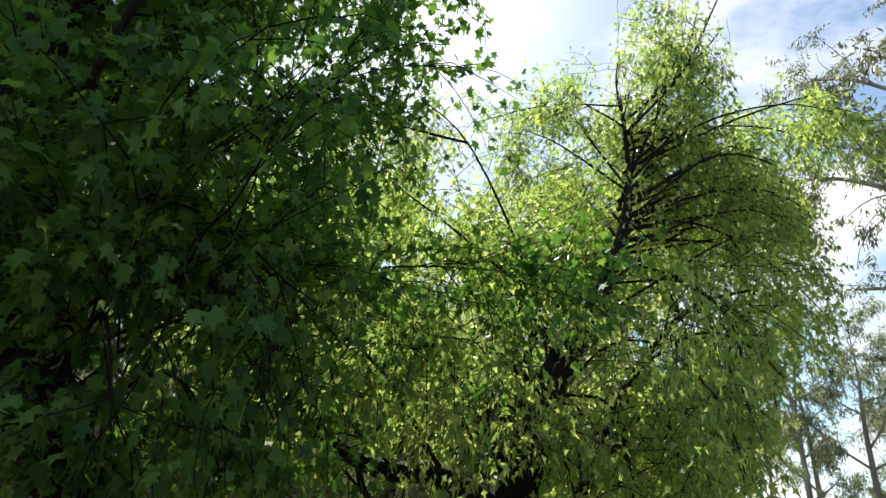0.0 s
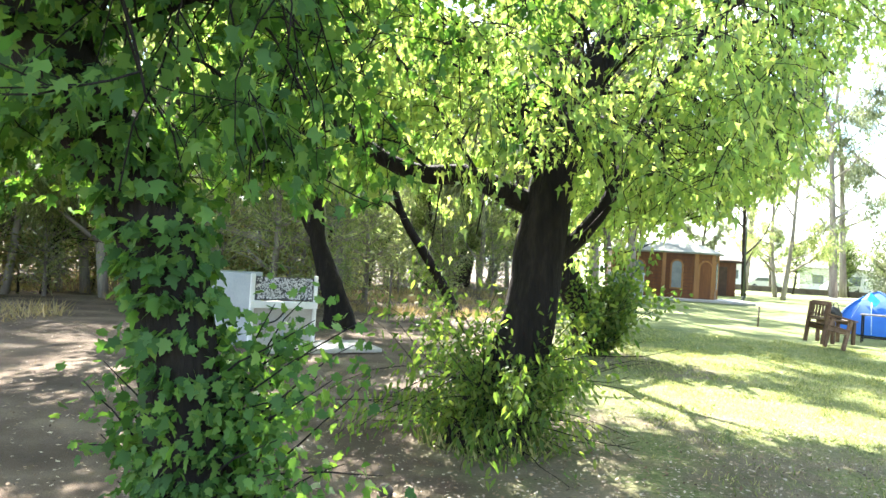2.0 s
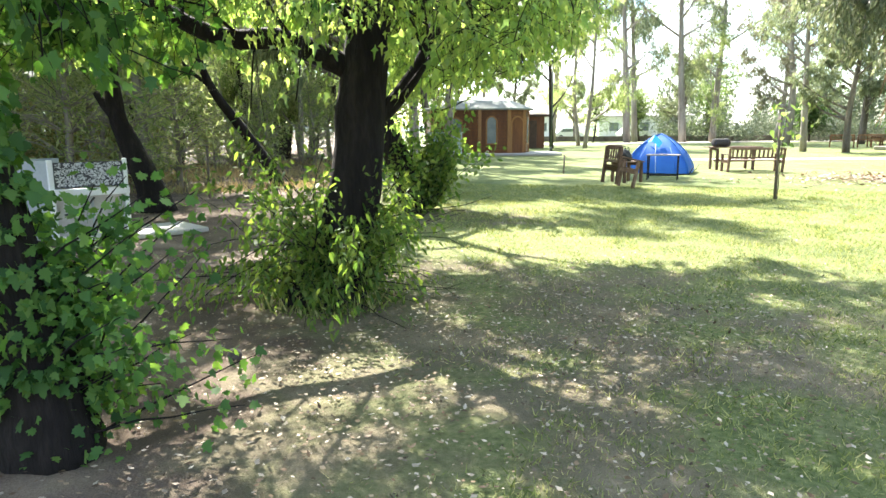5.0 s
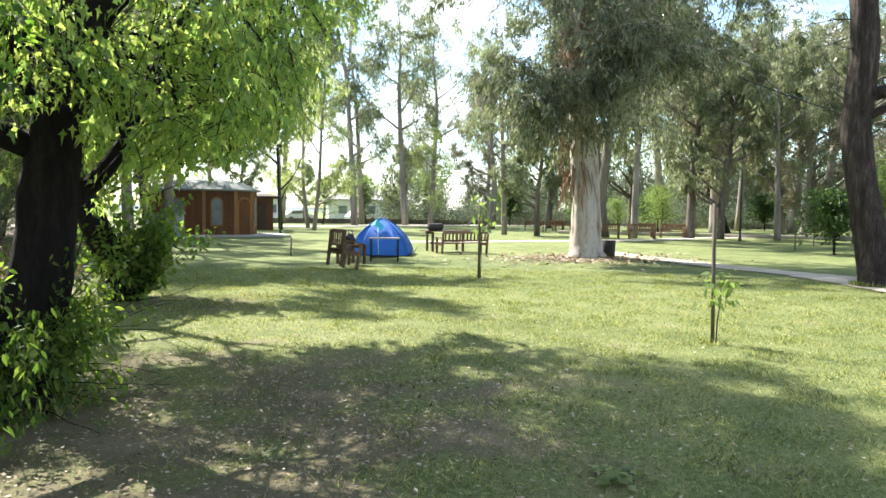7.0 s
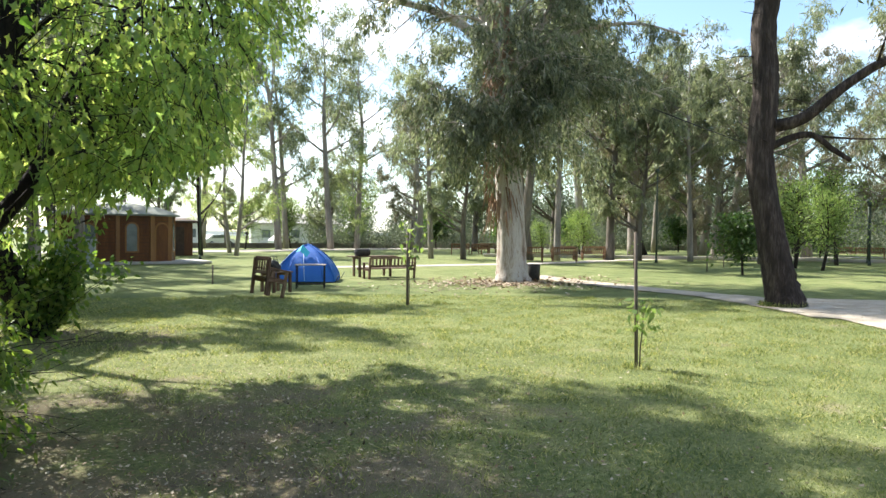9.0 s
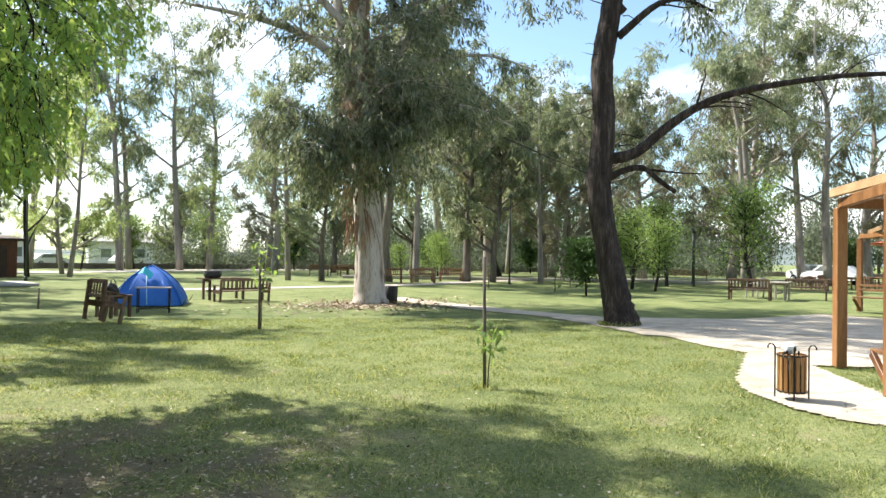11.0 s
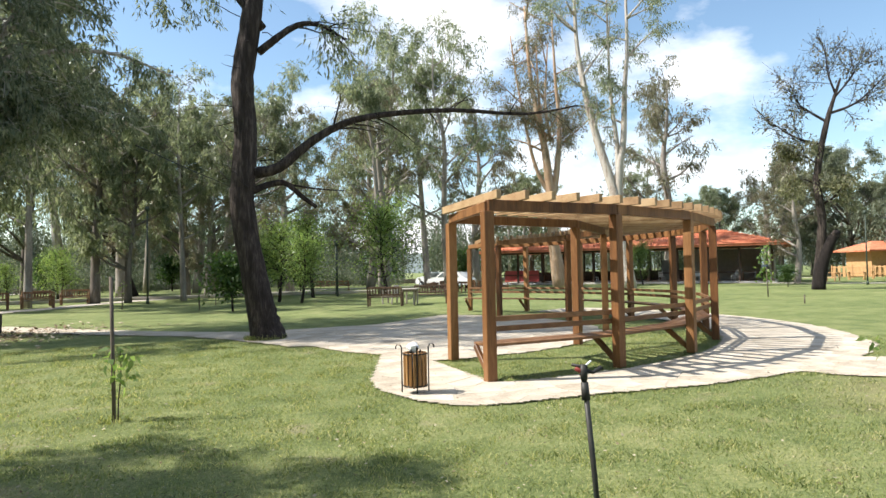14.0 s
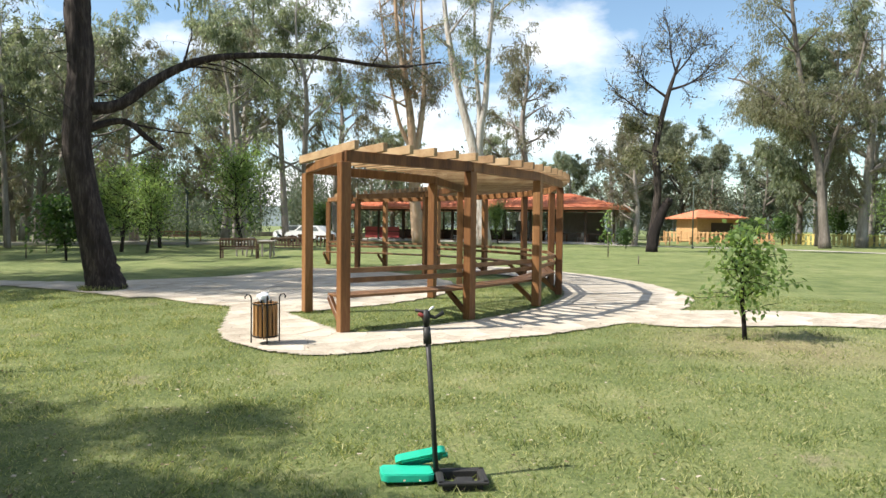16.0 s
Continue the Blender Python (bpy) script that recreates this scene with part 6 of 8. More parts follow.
def tall_eucalypts():
    stemmed_eucalyptus(75, "eucalyptus with a smooth cream-white trunk beyond the lawn", [
        ([(47.9, 39.4, -0.05), (47.7, 39.7, 3.0), (47.45, 39.95, 6.6), (47.2, 40.2, 10.8), (47.0, 40.4, 17.0)], 0.50, 0.12)], M_BARK_PALE, M_EUC, 16, 8.0, 4.2, 8, 6, 13, 0.34)
    stemmed_eucalyptus(74, "eucalyptus with a dark trunk leaning far over beyond the lawn", [
        ([(48.5, 33.8, -0.05), (48.0, 34.3, 2.4), (47.0, 35.3, 5.6), (46.4, 35.8, 9.0), (46.2, 36.0, 15.0)], 0.42, 0.10),
        ([(46.9, 35.4, 5.8), (47.6, 34.6, 8.6), (48.4, 33.6, 12.0)], 0.22, 0.06)], M_BARK_BROWN, M_EUC, 10, 4.5, 4.0, 8, 6, 13, 0.34)
    stemmed_eucalyptus(71, "tall eucalyptus with several rust-streaked brown stems", [
        ([(58.5, 0.05, -0.05), (58.48, 0.6, 4.0), (58.46, 0.8, 8.45), (58.45, 1.15, 12.0), (58.43, 1.8, 15.5), (58.4, 2.3, 19.0), (58.4, 2.6, 24.5)], 0.55, 0.08),
        ([(58.46, 0.7, 7.2), (58.5, 0.2, 9.8), (58.5, -0.15, 13.5), (58.5, 0.1, 18.0), (58.5, 0.3, 24.0)], 0.34, 0.06),
        ([(58.46, 0.8, 7.8), (58.4, 1.9, 10.2), (58.4, 2.6, 13.2), (58.35, 3.4, 18.0), (58.3, 3.9, 22.0)], 0.20, 0.05),
        ([(58.45, 1.1, 11.5), (58.46, 1.5, 15.5), (58.46, 1.7, 21.0)], 0.19, 0.05),
        ([(58.5, 0.6, 12.5), (58.5, 1.0, 16.0), (58.5, 0.7, 21.0)], 0.16, 0.05)], M_BARK_RUST, M_EUC_DRY, 6, 11.0, 3.6, 8, 5, 14, 0.27)
    stemmed_eucalyptus(72, "eucalyptus forking low into tall white stems", [
        ([(51.8, -4.9, -0.05), (51.8, -4.6, 3.0), (51.85, -4.2, 6.6), (51.9, -3.6, 9.0), (51.9, -2.7, 12.3), (51.95, -2.0, 16.0), (51.95, -1.6, 19.0), (51.9, -1.5, 23.5)], 0.52, 0.10),
        ([(51.85, -4.35, 5.5), (51.8, -4.5, 9.0), (51.75, -4.85, 11.0), (51.75, -5.05, 15.0), (51.7, -5.3, 18.0), (51.7, -5.3, 24.0)], 0.34, 0.08),
        ([(51.85, -4.3, 6.3), (51.8, -4.4, 10.5), (51.8, -4.0, 15.0), (51.8, -3.9, 23.0)], 0.24, 0.06)], M_BARK_PALE, M_EUC, 7, 11.5, 3.2, 7, 5, 13, 0.26)
    stemmed_eucalyptus(73, "old grey eucalyptus leaning over the far fence, brownish crown", [
        ([(55.7, -34.1, -0.05), (55.83, -33.9, 2.9), (56.0, -33.6, 6.7), (56.4, -33.0, 10.0), (56.75, -32.3, 13.9), (57.1, -31.7, 18.8), (57.3, -31.3, 23.0)], 0.40, 0.12),
        ([(56.0, -33.7, 5.6), (55.6, -34.4, 9.0), (55.0, -35.6, 13.0), (54.6, -36.4, 18.0)], 0.24, 0.07),
        ([(56.5, -32.8, 10.6), (57.6, -30.8, 12.6), (58.8, -28.6, 14.4), (59.6, -27.2, 15.0)], 0.22, 0.05),
        ([(56.3, -33.1, 9.4), (57.2, -31.4, 10.8), (58.4, -29.2, 11.0)], 0.16, 0.04)], M_BARK_OLD, M_EUC_MIXED, 12, 8.6, 4.4, 9, 6, 11, 0.30)


def build_trees():
    ivy_tree()
    maple_tree()
    back_maples()
    big_eucalyptus()
    dark_tree()
    dead_tree()
    tall_eucalypts()
    E = {
        "tall": euc_variant(31, 22, 1, 0.24, M_BARK_GREY, M_EUC, "tall grey-barked eucalyptus with loose hanging crown", girth=0.6, n_limb=14, n2=9, n3=5, per=15, leaf_len=0.42),
        "pale": euc_variant(32, 23, 1, 0.26, M_BARK_GREY, M_EUC, "tall eucalyptus with a smooth pale grey trunk", girth=0.62, n_limb=13, n2=9, n3=5, per=15, leaf_len=0.42),
        "dusty": euc_variant(35, 17, 1, 0.18, M_BARK_GREY, M_EUC_DRY, "dusty brownish eucalyptus with hanging twigs", n_limb=16, n2=10, n3=5, per=13, leaf_len=0.36, spreadw=0.26, wisp=1.6),
        "round": euc_variant(36, 14, 1, 0.16, M_BARK_OLD, M_EUC, "dense rounded dark green eucalyptus", n_limb=18, n2=10, n3=5, per=17, leaf_len=0.40, spreadw=0.30),
        "broad": euc_variant(40, 18, 1, 0.44, M_BARK_OLD, M_EUC_DEEP, "broad high-crowned eucalyptus added to shade the lawn and cabin", n_limb=18, n2=10, n3=5, per=13, leaf_len=0.42, spreadw=0.36, girth=0.8),
        "crowned": euc_variant(41, 15, 1, 0.2, M_BARK_OLD, M_EUC_DEEP, "dense green crown of a tree beyond the restaurant", n_limb=20, n2=11, n3=6, per=34, leaf_len=0.27, spreadw=0.32),
        "slim": euc_variant(37, 13, 1, 0.10, M_BARK_GREY, M_WOOD, "slender young eucalyptus of the wood", 0.05, 14, 7, 7, 9, 0.26, 0.18, girth=0.5),
        "slim_b": euc_variant(38, 15, 1, 0.14, M_BARK_BROWN, M_WOOD, "slender brown-stemmed eucalyptus of the wood", 0.12, 14, 7, 7, 9, 0.26, 0.18, girth=0.5),
        "slim_c": euc_variant(39, 11, 2, 0.12, M_BARK_GREY, M_WOOD, "thin two-stemmed tree of the wood in bright leaf", 0.1, 14, 7, 7, 10, 0.24, 0.24, girth=0.5),
    }
    spots = [
        # beyond the tent and cabin
        ("slim", 18.0, 45.6, 10, 1.05), ("slim_b", 16.2, 47.5, 100, 0.9), ("tall", 29.0, 62.5, 40, 1.12), ("pale", 34.6, 62.0, 150, 1.12),
        ("tall", 24.0, 70.0, 250, 1.1), ("tall", 31.5, 66.0, 10, 1.05), ("pale", 39.0, 64.0, 300, 1.05), ("pale", 42.0, 58.0, 20, 0.85), ("dusty", 35.5, 48.0, 80, 0.85), ("round", 44.0, 50.0, 130, 0.95), ("round", 38.0, 68.0, 10, 0.62),
        ("round", 33.0, 72.0, 200, 0.55), ("round", 28.0, 74.0, 300, 0.5), ("slim", 20.0, 52.0, 220, 1.15), ("tall", 15.0, 64.0, 300, 0.8), ("slim_c", 36.5, 60.0, 30, 1.0),
        # behind the large eucalyptus and towards the dark tree
        ("round", 37.0, 26.0, 40, 0.7), ("tall", 32.0, 28.5, 110, 0.72), ("tall", 39.0, 23.5, 300, 0.62), ("round", 9.0, 46.0, 0, 0.6), ("round", 13.2, 47.5, 140, 0.55), ("round", 4.0, 45.0, 250, 0.75),
        ("round", 28.5, 33.5, 20, 0.62), ("tall", 27.0, 35.0, 70, 0.62), ("dusty", 40.5, 29.0, 200, 0.9), ("round", 43.5, 26.0, 300, 0.95), ("round", 50.0, 45.0, 60, 1.1), ("tall", 58.0, 39.0, 200, 0.95), ("round", 62.0, 44.0, 20, 1.3), ("dusty", 46.0, 33.0, 10, 0.85),
        ("dusty", 55.0, 32.0, 120, 1.0), ("round", 60.0, 33.0, 220, 1.2), ("dusty", 50.0, 26.0, 240, 0.95), ("dusty", 57.0, 24.0, 330, 1.05), ("dusty", 43.5, 24.5, 160, 0.55),
        ("tall", 66.0, 28.0, 10, 1.0), ("dusty", 62.0, 18.0, 60, 1.1),
        # trees with hidden trunks, added to shade the lawn and the cabin
        ("broad", 26.2, 26.0, 150, 0.92), ("broad", 36.0, 27.5, 250, 0.9), ("broad", 39.5, 19.2, 80, 0.72), ("broad", 31.0, 30.0, 10, 1.0), ("tall", 3.5, 27.0, 0, 0.7), ("broad", 6.3, 40.8, 40, 0.8), ("broad", 3.2, 37.5, 200, 0.75), ("round", 1.5, 24.0, 70, 1.0), ("tall", 5.4, 30.0, 140, 0.65),
        # behind the pergola
        ("tall", 54.0, 14.5, 130, 1.0), ("dusty", 49.0, 13.0, 20, 1.0), ("tall", 45.0, 12.2, 30, 0.75), ("tall", 60.0, 12.0, 320, 1.05), ("pale", 53.5, 9.0, 200, 0.95), ("dusty", 64.0, 8.0, 190, 1.1),
        ("round", 78.0, 3.5, 100, 0.9), ("dusty", 88.0, -13.0, 30, 1.6), ("tall", 96.0, -12.0, 250, 0.8),
        ("round", 112.0, -22.0, 0, 0.95), ("crowned", 92.0, -27.5, 90, 1.0), ("crowned", 94.0, -32.0, 190, 1.12), ("crowned", 92.0, -36.0, 20, 1.14), ("crowned", 88.0, -39.5, 260, 0.9), ("crowned", 90.0, -46.0, 120, 0.85), ("dusty", 85.0, -24.5, 290, 0.8), ("dusty", 58.0, -18.6, 10, 0.65),
        ("round", 72.0, -41.0, 30, 1.15), ("dusty", 68.0, -46.0, 60, 1.0), ("tall", 70.0, -52.0, 100, 0.85), ("dusty", 60.0, -47.0, 300, 0.85), ("round", 95.0, -50.0, 200, 1.0),
        ("round", 80.0, -60.0, 10, 1.1), ("pale", 62.0, -58.0, 10, 0.9), ("round", 63.0, -38.0, 10, 1.5), ("dusty", 60.0, -40.0, 100, 1.25), ("round", 93.0, -21.0, 200, 0.8),
    ]
    rs = np.random.RandomState(77)
    # the wood on the left
    for k in range(92):
        az = radians(rs.uniform(-2, 62))
        d = rs.uniform(15.5, 46) if k % 3 else rs.uniform(15.5, 24)
        x, y = -math.sin(az) * d, math.cos(az) * d
        if x > 1.0 and y < 40:
            continue
        if x > -3.2 and y < 24.5 or x > -6 and y < 17:
            continue
        if math.hypot(x + 3.0, y - 12.4) < 2.5 or math.hypot(x - 1.4, y - 11.4) < 3:
            continue
        spots.append((("slim", "slim_b", "slim_c", "slim")[k % 4], x, y, rs.uniform(0, 360), rs.uniform(0.7, 1.15)))
    for k in range(20):
        spots.append((("slim", "slim_b", "slim_c")[k % 3], rs.uniform(-6, 1.8), rs.uniform(25, 44), rs.uniform(0, 360), rs.uniform(0.7, 1.05)))
    # unseen trees added to close the place all round behind the camera
    for k in range(12):
        az = radians(138 + k * 15.0)
        d = rs.uniform(28, 60)
        spots.append((("tall", "dusty", "round")[k % 3], math.cos(az) * d, math.sin(az) * d, rs.uniform(0, 360), rs.uniform(0.8, 1.05)))
    spread_out(E, spots)
    S = {
        "shrub": shrub_variant(51, "dense dark green shrub at the edge of the lawn", M_SHRUB, 2.6, 2.0, 80, 34, 0.16),
        "young": shrub_variant(52, "young tree in fresh yellow-green leaf", M_YOUNG, 6.4, 3.8, 95, 40, 0.14, "young_tree", OVAL, M_BARK_BROWN, 0.32),
        "leafy": shrub_variant(53, "leafy green young tree on the lawn", M_YOUNG, 6.6, 4.6, 120, 44, 0.15, "young_tree", OVAL, M_BARK_BROWN, 0.3),
        "thicket": shrub_variant(55, "thin backlit sapling thicket inside the wood", M_WOOD, 4.6, 2.1, 90, 26, 0.15, "young_tree", LANCE, M_BARK_GREY, 0.12),
        "dry": shrub_variant(54, "half-dry olive and brown undergrowth bush", M_UNDER, 1.6, 1.8, 44, 22, 0.13),
    }
    sp = [("young", 35.2, 15.4, 0, 0.8), ("young", 41.6, 15.9, 90, 0.95), ("leafy", 41.0, 10.7, 40, 1.0), ("leafy", 34.0, 13.6, 200, 0.62), ("shrub", 26.8, 13.8, 30, 1.0), ("leafy", 44.0, 20.0, 60, 0.7),
          ("young", 48.0, 21.0, 60, 0.75), ("shrub", 48.0, 25.0, 60, 1.2), ("shrub", 52.0, 21.0, 160, 1.3), ("young", 38.0, 31.5, 10, 0.5), ("young", 36.0, 33.5, 100, 0.45), ("leafy", 42.0, 35.0, 10, 0.6),
          ("shrub", 49.2, -15.2, 10, 0.6), ("leafy", 61.0, -7.0, 10, 0.62), ("leafy", 50.0, -36.0, 140, 0.85), ("leafy", 44.0, -35.0, 10, 0.9), ("shrub", 60.0, -30.0, 0, 1.0), ("shrub", 66.0, -36.0, 90, 1.2),
          ("shrub", 58.0, 50.0, 10, 1.4), ("shrub", 52.0, 54.0, 10, 1.6), ("shrub", 47.0, 60.0, 80, 1.7), ("leafy", 40.0, 66.0, 10, 1.0), ("leafy", 33.0, 68.0, 130, 0.9), ("leafy", 27.0, 66.0, 230, 0.85),
          ("shrub", 64.0, 40.0, 10, 1.5), ("shrub", 68.0, 30.0, 100, 1.6), ("shrub", 66.0, 18.0, 10, 1.5), ("shrub", 70.0, 10.0, 200, 1.5), ("shrub", 62.0, 26.0, 10, 1.4), ("shrub", 76.0, -48.0, 10, 1.8), ("shrub", 70.0, -56.0, 10, 1.8)]
    for k in range(40):
        az = radians(rs.uniform(0, 60))
        d = rs.uniform(15, 32)
        x, y = -math.sin(az) * d, math.cos(az) * d
        if x > -4.5:
            continue
        if k < 18:
            sp.append((("leafy", "leafy", "young")[k % 3], rs.uniform(-8, 2.2), rs.uniform(26, 42), rs.uniform(0, 360), rs.uniform(0.55, 0.95)))
        sp.append((("dry", "dry", "dry", "leafy")[k % 4], x, y, rs.uniform(0, 360), rs.uniform(0.6, 1.5) * (0.5 if k % 4 == 3 else 1)))
    for k in range(46):
        az, d = radians(rs.uniform(-1, 58)), rs.uniform(14.5, 27)
        x, y = -math.sin(az) * d, math.cos(az) * d
        if x > -2.8 and y < 21 or x > -5.5 and y < 14:
            continue
        sp.append(("thicket", x, y, rs.uniform(0, 360), rs.uniform(0.55, 1.1)))
    spread_out(S, sp)


build_trees()


# ---- things on the lawn ----
def pergola():
    t = thing("pergola", "curved stained-timber pergola with slatted roof and built-in benches", "pergola")
    outer = [210.4 + 15.2 * k for k in range(10)]
    inner = [213.6 + 28.8 * k for k in range(5)]
    for a in outer:
        part("post", one_box(0.15, 0.15, 2.36, *on_ring(a, R_OUT, 1.19), 0, 0, a), M_TIMBER, t)
    for a in inner:
        part("post", one_box(0.15, 0.15, 2.36, *on_ring(a, R_IN, 1.19), 0, 0, a), M_TIMBER, t)
    for ring, r in ((outer, R_OUT), (inner, R_IN)):
        for a, b in zip(ring, ring[1:]):
            part("beam", beam(on_ring(a, r, 2.45), on_ring(b, r, 2.45), 0.10, 0.16), M_TIMBER, t)
    part("end_beam", beam(on_ring(outer[0], R_OUT, 2.44), on_ring(inner[0], R_IN, 2.44), 0.08, 0.14), M_TIMBER, t)
    part("end_beam", beam(on_ring(outer[-1], R_OUT, 2.44), on_ring(inner[-1] + 2, R_IN, 2.44), 0.08, 0.14), M_TIMBER, t)
    n = 49
    for k in range(n):
        f = k / (n - 1)
        part("rafter", beam(on_ring(212.6 + 119.4 * f, R_IN - (0.02 + 0.22 * min(1, 3 * f)), 2.592), on_ring(211.0 + 135.0 * f, R_OUT + 0.2, 2.592), 0.07, 0.125, 0.006), M_RAFTER, t)
    for a, b in zip(outer, outer[1:]):
        m = (a + b) / 2
        for z in (0.86, 0.72):
            part("back_rail", beam(on_ring(a, R_OUT - 0.09, z), on_ring(b, R_OUT - 0.09, z), 0.04, 0.075, 0.006), M_BENCHTIMBER, t)
        for off in (0.16, 0.32, 0.48):
            part("seat_board", beam(on_ring(a, R_OUT - off, 0.49), on_ring(b, R_OUT - off, 0.49), 0.145, 0.04, 0.006), M_BENCHTIMBER, t)
        part("bracket", beam(on_ring(a, R_OUT - 0.04, 0.08), on_ring(a, R_OUT - 0.5, 0.46), 0.06, 0.09), M_TIMBER, t)
    part("bracket", beam(on_ring(outer[-1], R_OUT - 0.04, 0.08), on_ring(outer[-1], R_OUT - 0.5, 0.46), 0.06, 0.09), M_TIMBER, t)


def litter_bin(x, y):
    t = thing("litter_bin", "round park litter bin of varnished slats in a black iron frame", "bin", pose(x, y, 0.036) @ Matrix.Diagonal((1, 1, 0.9, 1)))
    R = 0.14
    circle = lambda r, z: [(r * math.cos(i * math.pi / 12), r * math.sin(i * math.pi / 12), z) for i in range(25)]
    for z in (0.09, 0.53):
        rod("hoop", circle(R + 0.012, z), 0.009, M_IRON, t, 6)
    n = 15
    for k in range(n):
        a = 360 / n * k
        part("slat", one_box(0.016, 0.042, 0.48, R * math.cos(radians(a)), R * math.sin(radians(a)), 0.31, 0, 0, a, 0.004), M_SLAT, t)
    for a in (20, 110, 200, 290):
        c, s = math.cos(radians(a)), math.sin(radians(a))
        q = R + 0.03
        rod("upright", [(q * c, q * s, 0.0), (q * c, q * s, 0.55), (q * c, q * s, 0.62), ((q + 0.02) * c, (q + 0.02) * s, 0.655), ((q + 0.055) * c, (q + 0.055) * s, 0.66), ((q + 0.075) * c, (q + 0.075) * s, 0.63), ((q + 0.07) * c, (q + 0.07) * s, 0.605)], 0.009, M_IRON, t, 6)
    # black core, no real part, puts shade between the slats
    part("liner", tubes("liner", [([(0, 0, 0.09), (0, 0, 0.5)], [R - 0.03, R - 0.022])], 16, M_BLACKBOX), M_BLACKBOX, t, "black core added to darken the slat gaps")
    part("base", tubes("base", [([(0, 0, 0.075), (0, 0, 0.09)], [R, R])], 16, M_IRON), M_IRON, t)
    bm = bmesh.new()
    bmesh.ops.create_icosphere(bm, subdivisions=3, radius=0.075)
    for v in bm.verts:
        v.co *= 1 + 0.28 * noise.noise(v.co * 22)
        v.co.z = v.co.z * 0.85
    bmesh.ops.translate(bm, verts=bm.verts, vec=(0.02, 0.03, 0.555))
    bag = new("plastic_bag", bpy.data.meshes.new("plastic_bag"))
    bm.to_mesh(bag.data)
    bm.free()
    bag.data.materials.append(M_BAG)
    bag.matrix_world = pose(x, y, 0.036)
    tagged(bag, "crumpled white plastic bag stuffed into the litter bin", "bag")
    bm = bmesh.new()
    for a in (65, 155, 250):
        box(bm, 0.02, 0.02, 0.5, pose(0.08 * math.cos(radians(a)), 0.08 * math.sin(radians(a)), 0.34), 0.004)
    part("inner_frame", bm, M_IRON, t)


def small_bin(x, y):
    t = thing("round_bin", "small black round bin beside the large eucalyptus trunk", "bin", pose(x, y, 0))
    part("drum", tubes("drum", [([(0, 0, 0.0), (0, 0, 0.02), (0, 0, 0.52), (0, 0, 0.54)], [0.17, 0.19, 0.21, 0.20])], 18, M_BLACKBOX), M_BLACKBOX, t)
    rod("rim", [(0.21 * math.cos(k * math.pi / 9), 0.21 * math.sin(k * math.pi / 9), 0.54) for k in range(19)], 0.014, M_IRON, t, 6)
    for k in range(6):
        a = k * math.pi / 3
        rod("rib", [(0.195 * math.cos(a), 0.195 * math.sin(a), 0.03), (0.213 * math.cos(a), 0.213 * math.sin(a), 0.52)], 0.010, M_IRON, t, 5)


def sprinkler(x, y):
    t = thing("sprinkler", "black riser pipe with a brass-red impact sprinkler head", "sprinkler", pose(x, y, 0))
    top = (0.035, 0.075, 0.95)
    rod("riser", [(0, 0, -0.05), (0.012, 0.03, 0.4), (0.03, 0.066, 0.86)], 0.0165, M_PIPE, t, 10)
    rod("coupling", [(0.029, 0.064, 0.80), (0.033, 0.07, 0.90)], [0.026, 0.022], M_BLACKBOX, t, 10)
    rod("nozzle", [(0.033, 0.07, 0.90), (0.035, 0.075, 0.955), (0.035, 0.075, 1.0)], [0.016, 0.026, 0.018], M_BLACKBOX, t, 10)
    rod("barrel", [(top[0], top[1] - 0.0, 0.955), (0.022, 0.12, 0.98)], [0.018, 0.011], M_REDPLASTIC, t, 8, "dull red nozzle barrel")
    rod("arm", [(top[0], top[1], 0.97), (0.04, 0.02, 0.955), (0.045, -0.03, 0.985)], [0.014, 0.01, 0.014], M_BLACKBOX, t, 8)
    rod("spring_arm", [(top[0], top[1] - 0.01, 0.99), (0.042, 0.045, 1.008), (0.045, 0.03, 1.02)], 0.0065, M_BAG, t, 6, "white plastic arm")
    rod("weight", [(0.03, 0.05, 0.985), (0.03, 0.09, 0.99), (0.03, 0.14, 1.0)], 0.009, M_BLACKBOX, t, 6)


def rounded_outline(w, d, r, n=5):
    """Corner-rounded rectangle, counterclockwise."""
    out = []
    for cx, cy, a0 in ((1, 1, 0), (-1, 1, 90), (-1, -1, 180), (1, -1, 270)):
        for k in range(n + 1):
            a = radians(a0 + 90 * k / n)
            out.append((cx * (w / 2 - r) + r * math.cos(a), cy * (d / 2 - r) + r * math.sin(a)))
    return out


